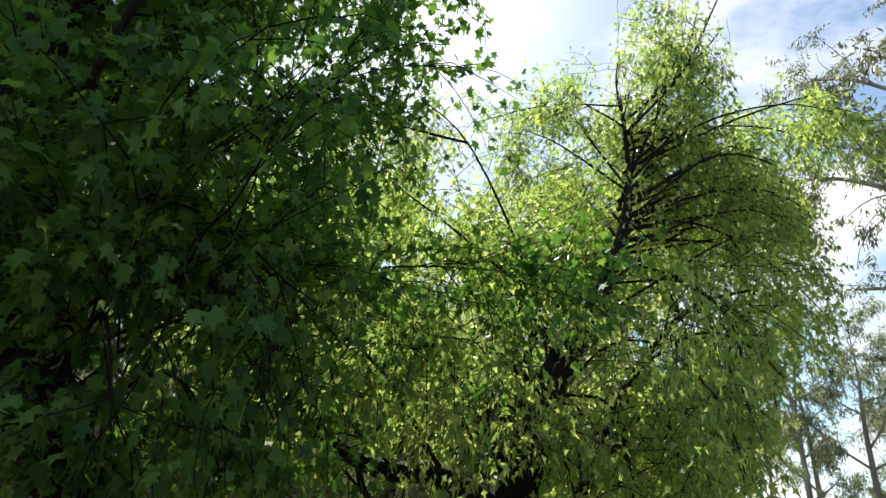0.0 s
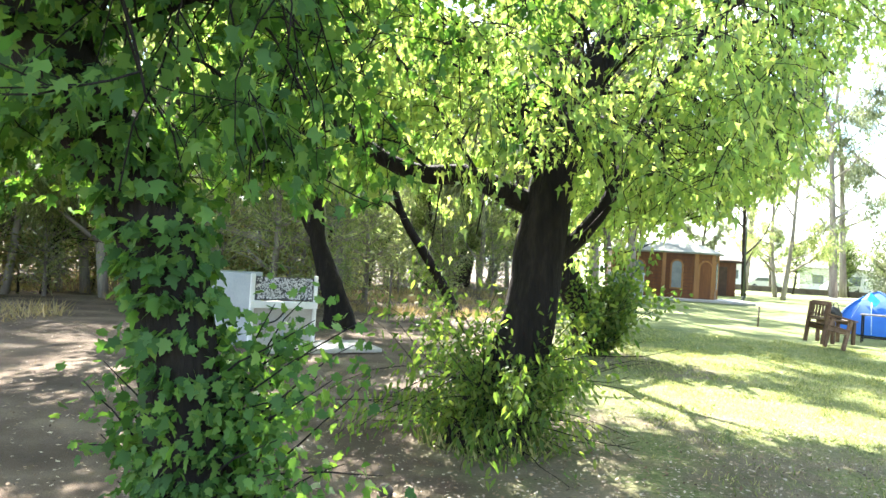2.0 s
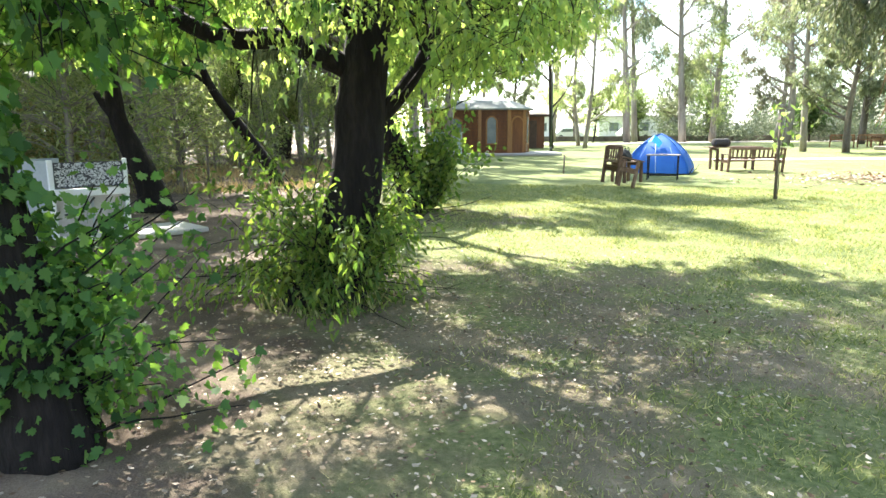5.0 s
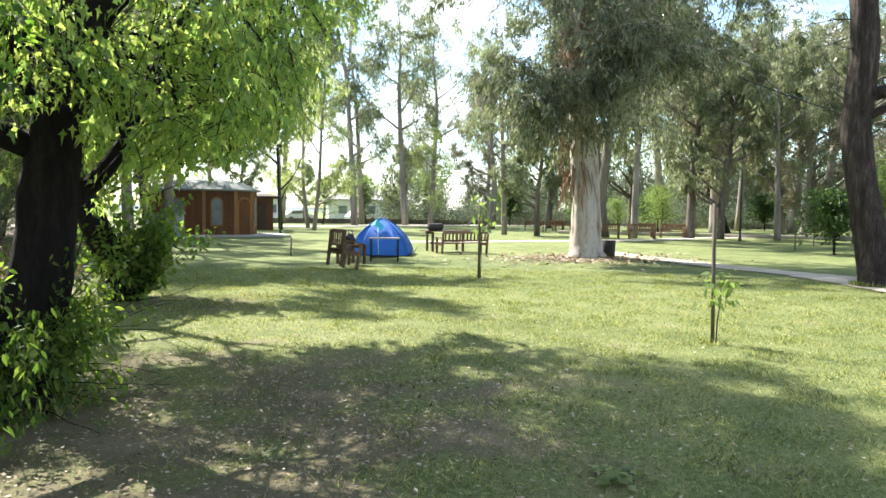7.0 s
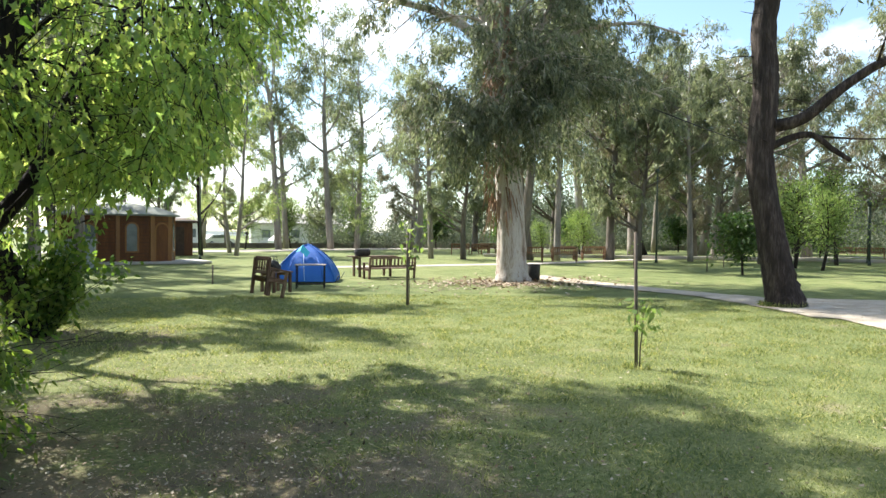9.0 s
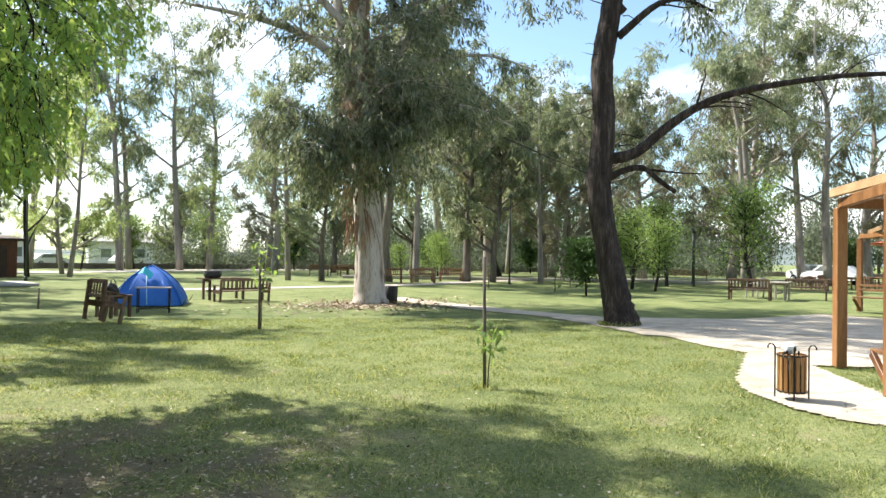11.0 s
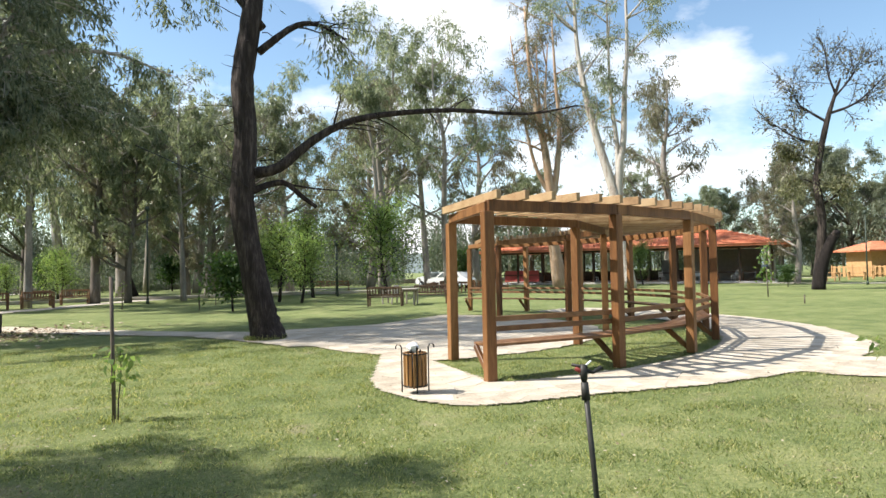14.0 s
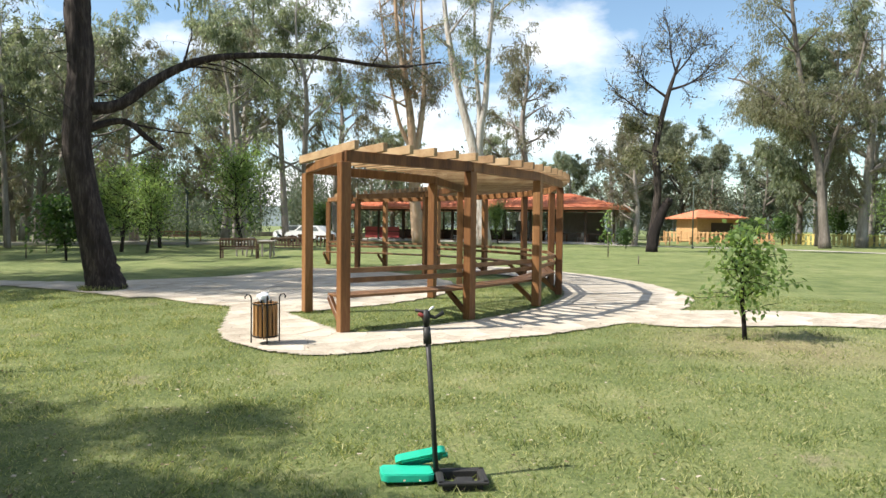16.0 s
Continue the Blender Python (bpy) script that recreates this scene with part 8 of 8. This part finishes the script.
def car(x, y, turn, label="white hatchback parked among the trees"):
    t = thing("parked_car", label, "car", pose(x, y, 0, 0, 0, turn), "parked cars")
    prof = [(-2.0, 0.35), (-2.05, 0.75), (-1.7, 0.95), (-1.1, 1.42), (0.5, 1.45), (1.1, 1.0), (1.85, 0.85), (2.05, 0.6), (2.0, 0.35)]
    part("body", slab([(a, b) for a, b in prof], 1.65, pose(0, 0.82, 0)), M_CAR, t)
    for s in (-1, 1):
        part("side_window", slab([(-1.25, 0.98), (-0.95, 1.34), (0.42, 1.36), (0.9, 1.0)], 0.01, pose(0, s * 0.832, 0)), M_GLASS_DARK, t)
        for wx in (-1.25, 1.25):
            w = rod("wheel", [(wx, s * 0.66, 0.31), (wx, s * 0.86, 0.31)], 0.31, M_TYRE, t, 16)
            rod("rim", [(wx, s * 0.84, 0.31), (wx, s * 0.875, 0.31)], 0.19, M_GREYMETAL, w, 12)
    part("windscreen", one_box(0.75, 1.35, 0.02, 0.83, 0, 1.245, 0, 37, 0, 0), M_GLASS_DARK, t)


def white_stand():
    """The pale open-topped stall by the earth track, with a speckled panel across its front."""
    a, b = (-3.42, 9.15), (-2.68, 9.62)
    d = Vector((b[0] - a[0], b[1] - a[1], 0)).normalized()
    t = thing("white_stall", "white painted panel stall with a black and white speckled banner", "stall")
    H = 1.0
    c = (-4.45, 9.75)
    part("side_panel", beam((a[0], a[1], H / 2), (c[0], c[1], H / 2), 0.03, H, 0.004), M_STALLSHADE, t, "white side panel with its shade put into a grey-blue colour")
    part("corner_post", one_box(0.06, 0.06, H + 0.03, a[0], a[1], H / 2, 0, 0, 30), M_WHITE, t)
    part("corner_post", one_box(0.05, 0.05, H + 0.03, b[0], b[1], H / 2, 0, 0, 30), M_WHITE, t)
    part("shelf", beam((a[0] - 0.02, a[1] - 0.02, 0.60), (b[0] + 0.02, b[1] + 0.0, 0.60), 0.16, 0.09, 0.006), M_WHITE, t, "white counter ledge")
    part("front_panel", beam((a[0], a[1] + 0.05, 0.28), (b[0], b[1] + 0.05, 0.28), 0.03, 0.56, 0.004), M_CONCRETE, t)
    part("panel_joint", one_box(0.03, 0.03, 0.5, (a[0] + b[0]) / 2, (a[1] + b[1]) / 2 + 0.03, 0.27, 0, 0, 32), M_GREYMETAL, t)
    ban = part("banner", beam((a[0] + 0.04 * d.x, a[1] + 0.04 * d.y, 0.82), (b[0] - 0.03 * d.x, b[1] - 0.03 * d.y, 0.82), 0.012, 0.32, 0.001), M_BANNER, t, "black banner with small pale marks")
    rs = np.random.RandomState(4)
    V, F = [], []
    nrm = Vector((d.y, -d.x, 0))
    L = math.hypot(b[0] - a[0], b[1] - a[1]) - 0.1
    for k in range(760):
        s, z = 0.05 + L * rs.random(), 0.68 + 0.29 * rs.random()
        q = Vector((a[0], a[1], z)) + d * s + nrm * 0.0095
        ang = rs.random() * 3.14
        u = d * math.cos(ang) + Vector((0, 0, 1)) * math.sin(ang)
        v = d * -math.sin(ang) + Vector((0, 0, 1)) * math.cos(ang)
        l, w = 0.006 + 0.012 * rs.random(), 0.003 + 0.003 * rs.random()
        o = len(V)
        V += [q - u * l - v * w, q + u * l - v * w, q + u * l + v * w, q - u * l + v * w]
        F.append((o, o + 1, o + 2, o + 3))
    part("banner_pattern", link_mesh("banner_pattern", V, F, M_BANNERMARK), M_BANNERMARK, ban)
    part("floor_slab", beam((a[0] + 0.1, a[1] - 0.05, 0.03), (b[0] + 0.75, b[1] + 0.42, 0.03), 0.9, 0.06, 0.01), M_CONCRETE, t, "worn concrete slab before the stall")
    part("hanging_cable", tubes("hanging_cable", [(spline([(a[0] + 0.12, a[1] - 0.0, 0.33), (a[0] + 0.3, a[1] + 0.12, 0.38), (a[0] + 0.42, a[1] + 0.2, 0.53)], 9), np.full(9, 0.012))], 6, M_LINE), M_LINE, t, "dark loop of cable under the ledge")
    part("back_panel", beam((c[0], c[1], H / 2), (c[0] + 0.75, c[1] + 0.5, H / 2), 0.03, H, 0.004), M_STALLSHADE, t)


M_OLDWOOD = mottled("old_stained_wood", [(0.06, 0.034, 0.022), (0.115, 0.066, 0.042), (0.20, 0.135, 0.092)], 6, 50, 0.65, 0.4, 0.004, (0.2, 1, 1), vary=0.3)
M_OLDSTONE = mottled("old_wall_stone", [(0.07, 0.058, 0.048), (0.14, 0.12, 0.10), (0.22, 0.19, 0.16)], 1.5, 18, 0.9, 0.6, 0.02)
M_DARKCLOTH = mottled("dark_cloth", [(0.035, 0.033, 0.035), (0.08, 0.075, 0.07)], 9, 70, 0.9, 0.4, 0.004)
M_POLE = mottled("dark_green_paint", [(0.03, 0.045, 0.035), (0.06, 0.08, 0.06)], 8, 60, 0.5, 0.2, 0.002)
M_BENCHTIMBER = mottled("darker_timber", [(0.10, 0.048, 0.021), (0.175, 0.088, 0.039), (0.25, 0.14, 0.07)], 5, 45, 0.55, 0.35, 0.004, (1, 1, 1), vary=0.3)
M_REDPANEL = mottled("faded_red_paint", [(0.34, 0.05, 0.05), (0.45, 0.09, 0.08)], 3, 30, 0.7, 0.2, 0.003)
# shaded sides of the white stall, the shade put into a grey-blue colour
M_STALLSHADE = mottled("shaded_white_paint", [(0.27, 0.30, 0.31), (0.38, 0.405, 0.41)], 2.5, 30, 0.6, 0.15, 0.003)

pergola()
litter_bin(8.36, 1.69)
sprinkler(3.92, -0.36)
valve_box(3.86, -0.50)
tent()
white_stand()
cabin()
restaurant()
bushy_sapling()

small_bin(16.75, 15.95)
# seats by the tent
garden_bench(0.72, "dark wooden garden armchair tipped back on the lawn", pose(6.62, 14.95, 0.06, 13, 0, 96), wood=M_OLDWOOD)
low_table(pose(7.5, 16.3, 0, 0, 0, 12))
metal_table(pose(8.86, 17.0, 0, 0, 0, -32))
garden_bench(1.8, "grey-brown slatted garden bench with its back to the lawn", pose(13.15, 19.4, 0, 0, 0, 172) @ Matrix.Diagonal((1, 1, 0.86, 1)), wood=M_OLDWOOD)
picnic_table(pose(13.2, 20.6, 0, 0, 0, -8), "grey-brown wooden table behind a garden bench", M_OLDWOOD)
bundle(pose(12.75, 20.55, 0.757, 0, 0, 10))
# rows of seats farther off
for bx, by, turn in ((29.3, 28.2, 140), (31.0, 27.0, 140), (33.6, 29.4, 140), (35.2, 28.2, 140), (35.0, 41.5, 140), (36.4, 40.6, 140)):
    garden_bench(1.5, "light brown wooden bench on the far lawn", pose(bx, by, 0, 0, 0, turn))
picnic_table(pose(37.2, 41.0, 0, 0, 0, 50))
garden_bench(1.5, "light brown wooden bench by a far table", pose(38.4, 42.0, 0, 0, 0, -40))
# the group under the young trees
garden_bench(1.6, "brown slatted bench beside a picnic table under young trees", pose(29.6, 7.8, 0, 0, 0, 95), wood=M_OLDWOOD)
picnic_table(pose(30.7, 6.9, 0, 0, 0, 5), "weathered grey-topped picnic table under young trees", M_GREYWOOD)
garden_bench(1.6, "brown slatted bench across the weathered table", pose(32.0, 8.2, 0, 0, 0, -175), wood=M_GREYWOOD)
garden_bench(1.6, "brown slatted bench at the far side of the table", pose(32.0, 6.2, 0, 0, 0, -80), wood=M_OLDWOOD)
for k, (bx, by) in enumerate(((45.0, 8.6), (47.0, 6.8), (49.0, 5.4))):
    picnic_table(pose(bx, by, 0, 0, 0, 20 * k))
    garden_bench(1.5, "red-brown bench beside a far picnic table", pose(bx - 0.5, by - 1.0, 0, 0, 0, 20 * k))
garden_bench(3.2, "long low brown bench beyond the gravel track", pose(55.0, 19.5, 0, 0, 0, -70))
for k in range(3):
    picnic_table(pose(62.0 + 3 * k, -22.5 - 3.2 * k, 0, 0, 0, 30 + 25 * k), "orange-brown picnic table near the kiosk", M_FENCEWOOD)

# saplings, stakes and posts
staked_sapling(6.6, 4.64, 1.56, (-0.02, 0.02), (0.36, 0.80), None, 58, 0.10, "bare grey stake with a thin leafy sapling", 0.09)
staked_sapling(8.5, 11.85, 1.6, (0.0, 0.0), (0.9, 1.9), None, 50, 0.16, "thin young tree tied to a dark stake", 0.12, 0.03)
staked_sapling(29.2, 20.8, 1.3, (0.05, 0.0), (0.6, 1.4), None, 26, 0.12, "thin young tree with a few leaves", 0.14)
staked_sapling(34.5, -9.8, 1.4, (0.0, 0.03), (0.7, 2.5), None, 120, 0.16, "slim leafy sapling beside a pale stake", 0.16)
staked_sapling(24.0, -11.8, 1.5, (0.0, 0.0), (0.5, 1.8), None, 60, 0.14, "thin sapling at the lawn edge", 0.14)
for x, y, h in ((7.2, 20.1, 0.55), (-2.45, 14.6, 1.05), (27.9, 16.0, 0.7), (33.0, 18.0, 0.7), (28.3, -9.4, 0.32)):
    stake(x, y, h)
for x, y, h in ((13.6, 40.0, 5.2), (34.8, 23.2, 5.3), (42.4, 14.5, 3.3), (51.3, -21.0, 4.9), (46.5, 16.0, 3.7)):
    lamp_post(x, y, h)

# edges of the park
low_wall(14.0, 74.0, 60.0, 62.0, 0.55, "dark low boundary wall behind the trees", M_OLDSTONE)
low_wall(60.0, 62.0, 84.0, 30.0, 0.55, "dark low boundary wall in the shade", M_OLDSTONE)
low_wall(84.0, 30.0, 88.0, 6.0, 0.55, "dark low boundary wall beyond the lawn", M_OLDSTONE)
low_wall(33.0, 36.5, 37.0, 32.4, 0.22, "low pale stone kerb along the track", M_SAND)
low_wall(37.0, 32.4, 46.6, 20.0, 0.22, "low pale rubble kerb beyond the lawn", M_SAND)
low_wall(46.6, 20.0, 48.6, 13.6, 0.22, "low pale rubble kerb by the young trees", M_SAND)
fence(67.0, -36.5, 52.0, -49.0, 1.25, 10, "yellow slatted wooden fence at the lawn edge", M_YELLOW)
fence(75.5, -27.5, 67.6, -36.0, 1.3, 6, "orange-brown slatted fence by the kiosk", M_FENCEWOOD)
for x, y, turn in ((58.0, 9.5, 70), (62.0, 11.5, 60), (74.0, 14.0, 80), (30.0, 82.0, 10), (38.0, 80.0, 10), (70.0, -20.0, 100)):
    car(x, y, turn)
for k, (x, y, w) in enumerate(((27.0, 92.0, 9.0), (44.0, 90.0, 12.0))):
    h = thing("far_house", "pale single-storey house beyond the park trees", "house", pose(x, y, 0, 0, 0, -20), "far houses")
    part("wall", one_box(w, 6, 3.0, 0, 0, 1.5), M_WHITE, h)
    V, F = hip_roof(w, 6, 3.1, 1.4, 0.5)
    part("roof", link_mesh("roof", V, F, M_CONCRETE), M_CONCRETE, h)
    for q in range(3):
        part("window", one_box(1.2, 0.08, 1.1, -w / 3 + q * w / 3, -3.03, 1.6), M_GLASS_DARK, h)


# ---- grass, litter, distance ----
def lawn_mask(x, y):
    """How much grass stands at this place: none on paving and bare earth."""
    e = x - 0.09 * y + 1.6 * noise.noise((x * 1.1, y * 1.1, 3.0))
    bare = max(0.0, 1.0 - math.hypot(x - 1.0, y - 5.0) / 4.6)
    thin = 0.75 * max(0.0, 1.0 - math.hypot(x - 8.6, y + 5.0) / 2.4)
    return min(1.0, max(0.0, (e + 0.3) / 1.2)) * (1.0 - bare) * (1.0 - thin)


def grass():
    rs = np.random.RandomState(41)
    P, S = [], []
    while len(P) < 270000:
        az = radians(rs.uniform(-128, 38))
        d = 1.6 + 15.5 * rs.random() ** 0.85
        x, y = -math.sin(az) * d, math.cos(az) * d
        if rs.random() > lawn_mask(x, y) or (7.2 < x < 25 and -8 < y < 9.5 and on_paving(x, y)):
            continue
        tuft = 0.6 + 0.9 * max(0.0, noise.noise((x * 2.2, y * 2.2, 8.0)) + 0.25)
        P.append((x, y, -0.012))
        S.append((0.028 + 0.026 * rs.random()) * tuft * (1 + d * 0.02))
    P, S = np.array(P), np.array(S)
    n = len(P)
    D = unit(rs.normal(size=(n, 3)) * np.array([0.55, 0.55, 0.1]) + np.array([0, 0, 1.0]))
    wide = np.array([(0, 0.06), (1.0, 0.0), (0, -0.06)])
    ob = new("grass", leaf_mesh("grass", rs, P, D, S * 1.25, wide, M_GRASS, 0.0, 0.3))
    tagged(ob, "short mown green and straw-coloured lawn grass", "grass", kind="stuff")
    # longer tufts
    P, S = [], []
    for k in range(900):
        az, d = radians(rs.uniform(-120, 20)), rs.uniform(2.2, 17)
        x, y = -math.sin(az) * d, math.cos(az) * d
        if lawn_mask(x, y) < 0.9 or on_paving(x, y):
            continue
        for _ in range(14):
            P.append((x + rs.normal() * 0.07, y + rs.normal() * 0.07, -0.01))
            S.append(0.045 + 0.05 * rs.random())
    for cx, cy, rad, m in ((15.12, 6.88, 0.40, 1300), (6.6, 4.64, 0.14, 120), (9.04, -4.68, 0.2, 80), (-0.1, 5.5, 0.45, 350)):
        for _ in range(m):
            a = rs.random() * 6.28
            q = rad * (0.7 + 0.5 * rs.random())
            P.append((cx + q * math.cos(a), cy + q * math.sin(a), -0.01))
            S.append(0.08 + 0.2 * rs.random() * min(1, rad * 2))
    P, S = np.array(P), np.array(S)
    D = unit(rs.normal(size=(len(P), 3)) * np.array([0.4, 0.4, 0.1]) + np.array([0, 0, 1.0]))
    ob = new("grass_tufts", leaf_mesh("grass_tufts", rs, P, D, S, np.array([(0, 0.06), (1.0, 0.0), (0, -0.06)]), M_GRASS, 0.0, 0.3))
    tagged(ob, "longer grass tufts round trunks and in the lawn", "grass", kind="stuff")
    # dry grass at the edge of the wood
    P, S = [], []
    while len(P) < 17000:
        az = radians(rs.uniform(-4, 60))
        d = rs.uniform(9.5, 30)
        x, y = -math.sin(az) * d, math.cos(az) * d
        if noise.noise((x * 0.35, y * 0.35, 5.0)) < -0.05 or (x + 1.6 * noise.noise((x * 0.6, y * 0.6, 1.0)) > -5.6 and y < 15.5) or d < 11.5 + 2.2 * noise.noise((x * 0.5, y * 0.5, 7.0)) or rs.random() < 0.5 + 0.5 * noise.noise((x * 1.3, y * 1.3, 2.0)):
            continue
        P.append((x, y, 0))
        S.append(0.18 + 0.3 * rs.random())
    P, S = np.array(P), np.array(S)
    D = unit(rs.normal(size=(len(P), 3)) * np.array([0.4, 0.4, 0.1]) + np.array([0, 0, 1.0]))
    ob = new("dry_grass", leaf_mesh("dry_grass", rs, P, D, S, np.array([(0, 0.03), (1.0, 0.0), (0, -0.03)]), M_DRYGRASS, 0.0, 0.3))
    tagged(ob, "tall straw-coloured dry grass under the wood", "grass", kind="stuff")


def litter():
    rs = np.random.RandomState(43)
    P, S = [], []
    for k in range(25000):
        az = radians(rs.uniform(-125, 55))
        d = 1.8 + 14 * rs.random()
        x, y = -math.sin(az) * d, math.cos(az) * d
        if rs.random() < 0.72 * lawn_mask(x, y):
            continue
        P.append((x, y, 0.012 + 0.02 * lawn_mask(x, y)))
        S.append(0.016 + 0.028 * rs.random() ** 2)
    for k in range(8500):                     # under the maple
        x, y = rs.normal() * 1.7 + 1.6, rs.normal() * 1.3 + 4.6
        P.append((x, y, 0.014))
        S.append(0.014 + 0.03 * rs.random() ** 2)
    for k in range(2600):                     # round the large eucalyptus
        a, q = rs.random() * 6.28, abs(rs.normal()) * 1.5 + 0.4
        P.append((15.95 + 1.4 * q * math.cos(a) - 0.6, 16.1 + q * math.sin(a) - 0.6, 0.015))
        S.append(0.08 + 0.10 * rs.random())
    P, S = np.array(P), np.array(S)
    n = len(P)
    D = unit(rs.normal(size=(n, 3)) * np.array([1, 1, 0.15]))
    ob = new("leaf_litter", leaf_mesh("leaf_litter", rs, P, D, S, OVAL, M_LITTER, 0.85, -0.1))
    tagged(ob, "scattered dry fallen leaves and bark on the ground", "leaves", kind="stuff")


def weed():
    rs = np.random.RandomState(45)
    t = thing("broadleaf_weed", "broad-leaved green weed flat in the lawn", "weed", pose(2.72, 2.43, 0))
    n = 70
    a = rs.random(n) * 6.28
    P = np.stack([0.05 * np.cos(a), 0.05 * np.sin(a), 0.01 + 0.03 * rs.random(n)], 1) + rs.normal(size=(n, 3)) * np.array([0.05, 0.05, 0])
    D = np.stack([np.cos(a), np.sin(a), 0.35 * rs.random(n)], 1)
    part("leaves", leaf_mesh("leaves", rs, P, D, 0.05 + 0.05 * rs.random(n), OVAL, M_WOOD, 0.7), M_WOOD, t)
    s = new("stone", bpy.data.meshes.new("stone"))
    bm = bmesh.new()
    bmesh.ops.create_icosphere(bm, subdivisions=3, radius=0.045)
    for v in bm.verts:
        v.co *= 1 + 0.3 * noise.noise(v.co * 14)
    bm.to_mesh(s.data)
    bm.free()
    s.data.materials.append(M_ROCK)
    s.matrix_world = pose(-0.66, 4.18, 0.02)
    tagged(s, "small dark stone on the bare earth", "stone")


def distance():
    """A rim of far wooded hills."""
    V, F, n = [], [], 120
    for i in range(n + 1):
        a = 2 * math.pi * i / n
        h = 24 + 20 * noise.noise((math.cos(a) * 3, math.sin(a) * 3, 1.0))
        az = math.degrees(math.atan2(math.sin(a), math.cos(a)))
        if 40 < az < 110:
            h *= 0.25
        for r, z in ((620, -1), (760, max(4.0, h)), (1100, max(4.0, h) * 0.7)):
            V.append((r * math.cos(a), r * math.sin(a), z))
    for i in range(n):
        for k in (0, 1):
            o = 3 * i + k
            F.append((o, o + 3, o + 4, o + 1))
    ob = new("far_hills", link_mesh("far_hills", V, F, M_HILLHAZE, True))
    tagged(ob, "wooded hills on the horizon with haze put into their blue-green colour", "hills", kind="structure")


def cables():
    for a, b in (((14.0, 9.5, 4.6), (54.0, 14.0, 6.0)), ((51.3, -21.0, 4.8), (74.0, -62.0, 5.2))):
        t = thing("overhead_cable", "thin dark overhead cable between the trees", "cable", group="cables")
        p = np.array([[a[i] + (b[i] - a[i]) * s for i in range(3)] for s in np.linspace(0, 1, 16)])
        p[:, 2] -= 0.9 * (1 - (2 * np.linspace(0, 1, 16) - 1) ** 2)
        rod("wire", p, 0.016, M_LINE, t, 4)


def far_woods():
    """The belt of trees that closes the view beyond the park."""
    rs = np.random.RandomState(47)
    P, D, S, lines = [], [], [], []
    for k in range(340):
        ang = radians(rs.uniform(-75, 62) if k % 5 else rs.uniform(95, 140))
        d = rs.uniform(84, 150)
        h = rs.uniform(5, 11) if k % 3 else rs.uniform(9, 16)
        x, y = d * math.cos(ang), d * math.sin(ang)
        if 62 < math.degrees(ang) < 95:
            continue
        lines.append((np.array([(x, y, 0), (x + 0.2, y, h * 0.5), (x + rs.normal() * 0.5, y, h * 0.9)]), np.array([0.22, 0.15, 0.05])))
        n = 1300
        q = unit(rs.normal(size=(n, 3))) * rs.random((n, 1)) ** 0.35 * np.array([0.30 * h, 0.30 * h, 0.44 * h])
        lump = 1 + 0.35 * np.sin(q[:, :1] * 1.7 + k) * np.sin(q[:, 1:2] * 1.9 + 2 * k)
        P.append(q * lump + np.array([x, y, h * 0.55]))
        D.append(rs.normal(size=(n, 3)) + np.array([0, 0, -0.6]))
        S.append(0.26 + 0.26 * rs.random(n))
    for k in range(190):
        ang, d, h = radians(rs.uniform(14, 62)), rs.uniform(76, 92), rs.uniform(1.6, 3.8)
        n = 420
        q = unit(rs.normal(size=(n, 3))) * rs.random((n, 1)) ** 0.4 * np.array([0.75 * h, 0.75 * h, 0.55 * h])
        P.append(q * (1 + 0.3 * np.sin(q[:, :1] * 2.3 + k)) + np.array([d * math.cos(ang), d * math.sin(ang), h * 0.45]))
        D.append(rs.normal(size=(n, 3)))
        S.append(0.16 + 0.18 * rs.random(n))
    P, D, S = np.concatenate(P), np.concatenate(D), np.concatenate(S)
    P[:, 2] = np.maximum(P[:, 2], 0.1)
    ob = new("far_woods", leaf_mesh("far_woods", rs, P, D, S, np.array([(0, 0.22), (1.0, 0.0), (0.2, -0.28)]), M_FAR, 0.2))
    tagged(ob, "belt of grey-green trees closing the view beyond the park", "woods", kind="stuff")
    tr = new("far_woods_trunks", tubes("far_woods_trunks", lines, 5, M_BARK_GREY))
    tagged(tr, "grey trunks of the far belt of trees", "woods", kind="stuff")


far_woods()
grass()
litter()
weed()
distance()
cables()
build_paving()
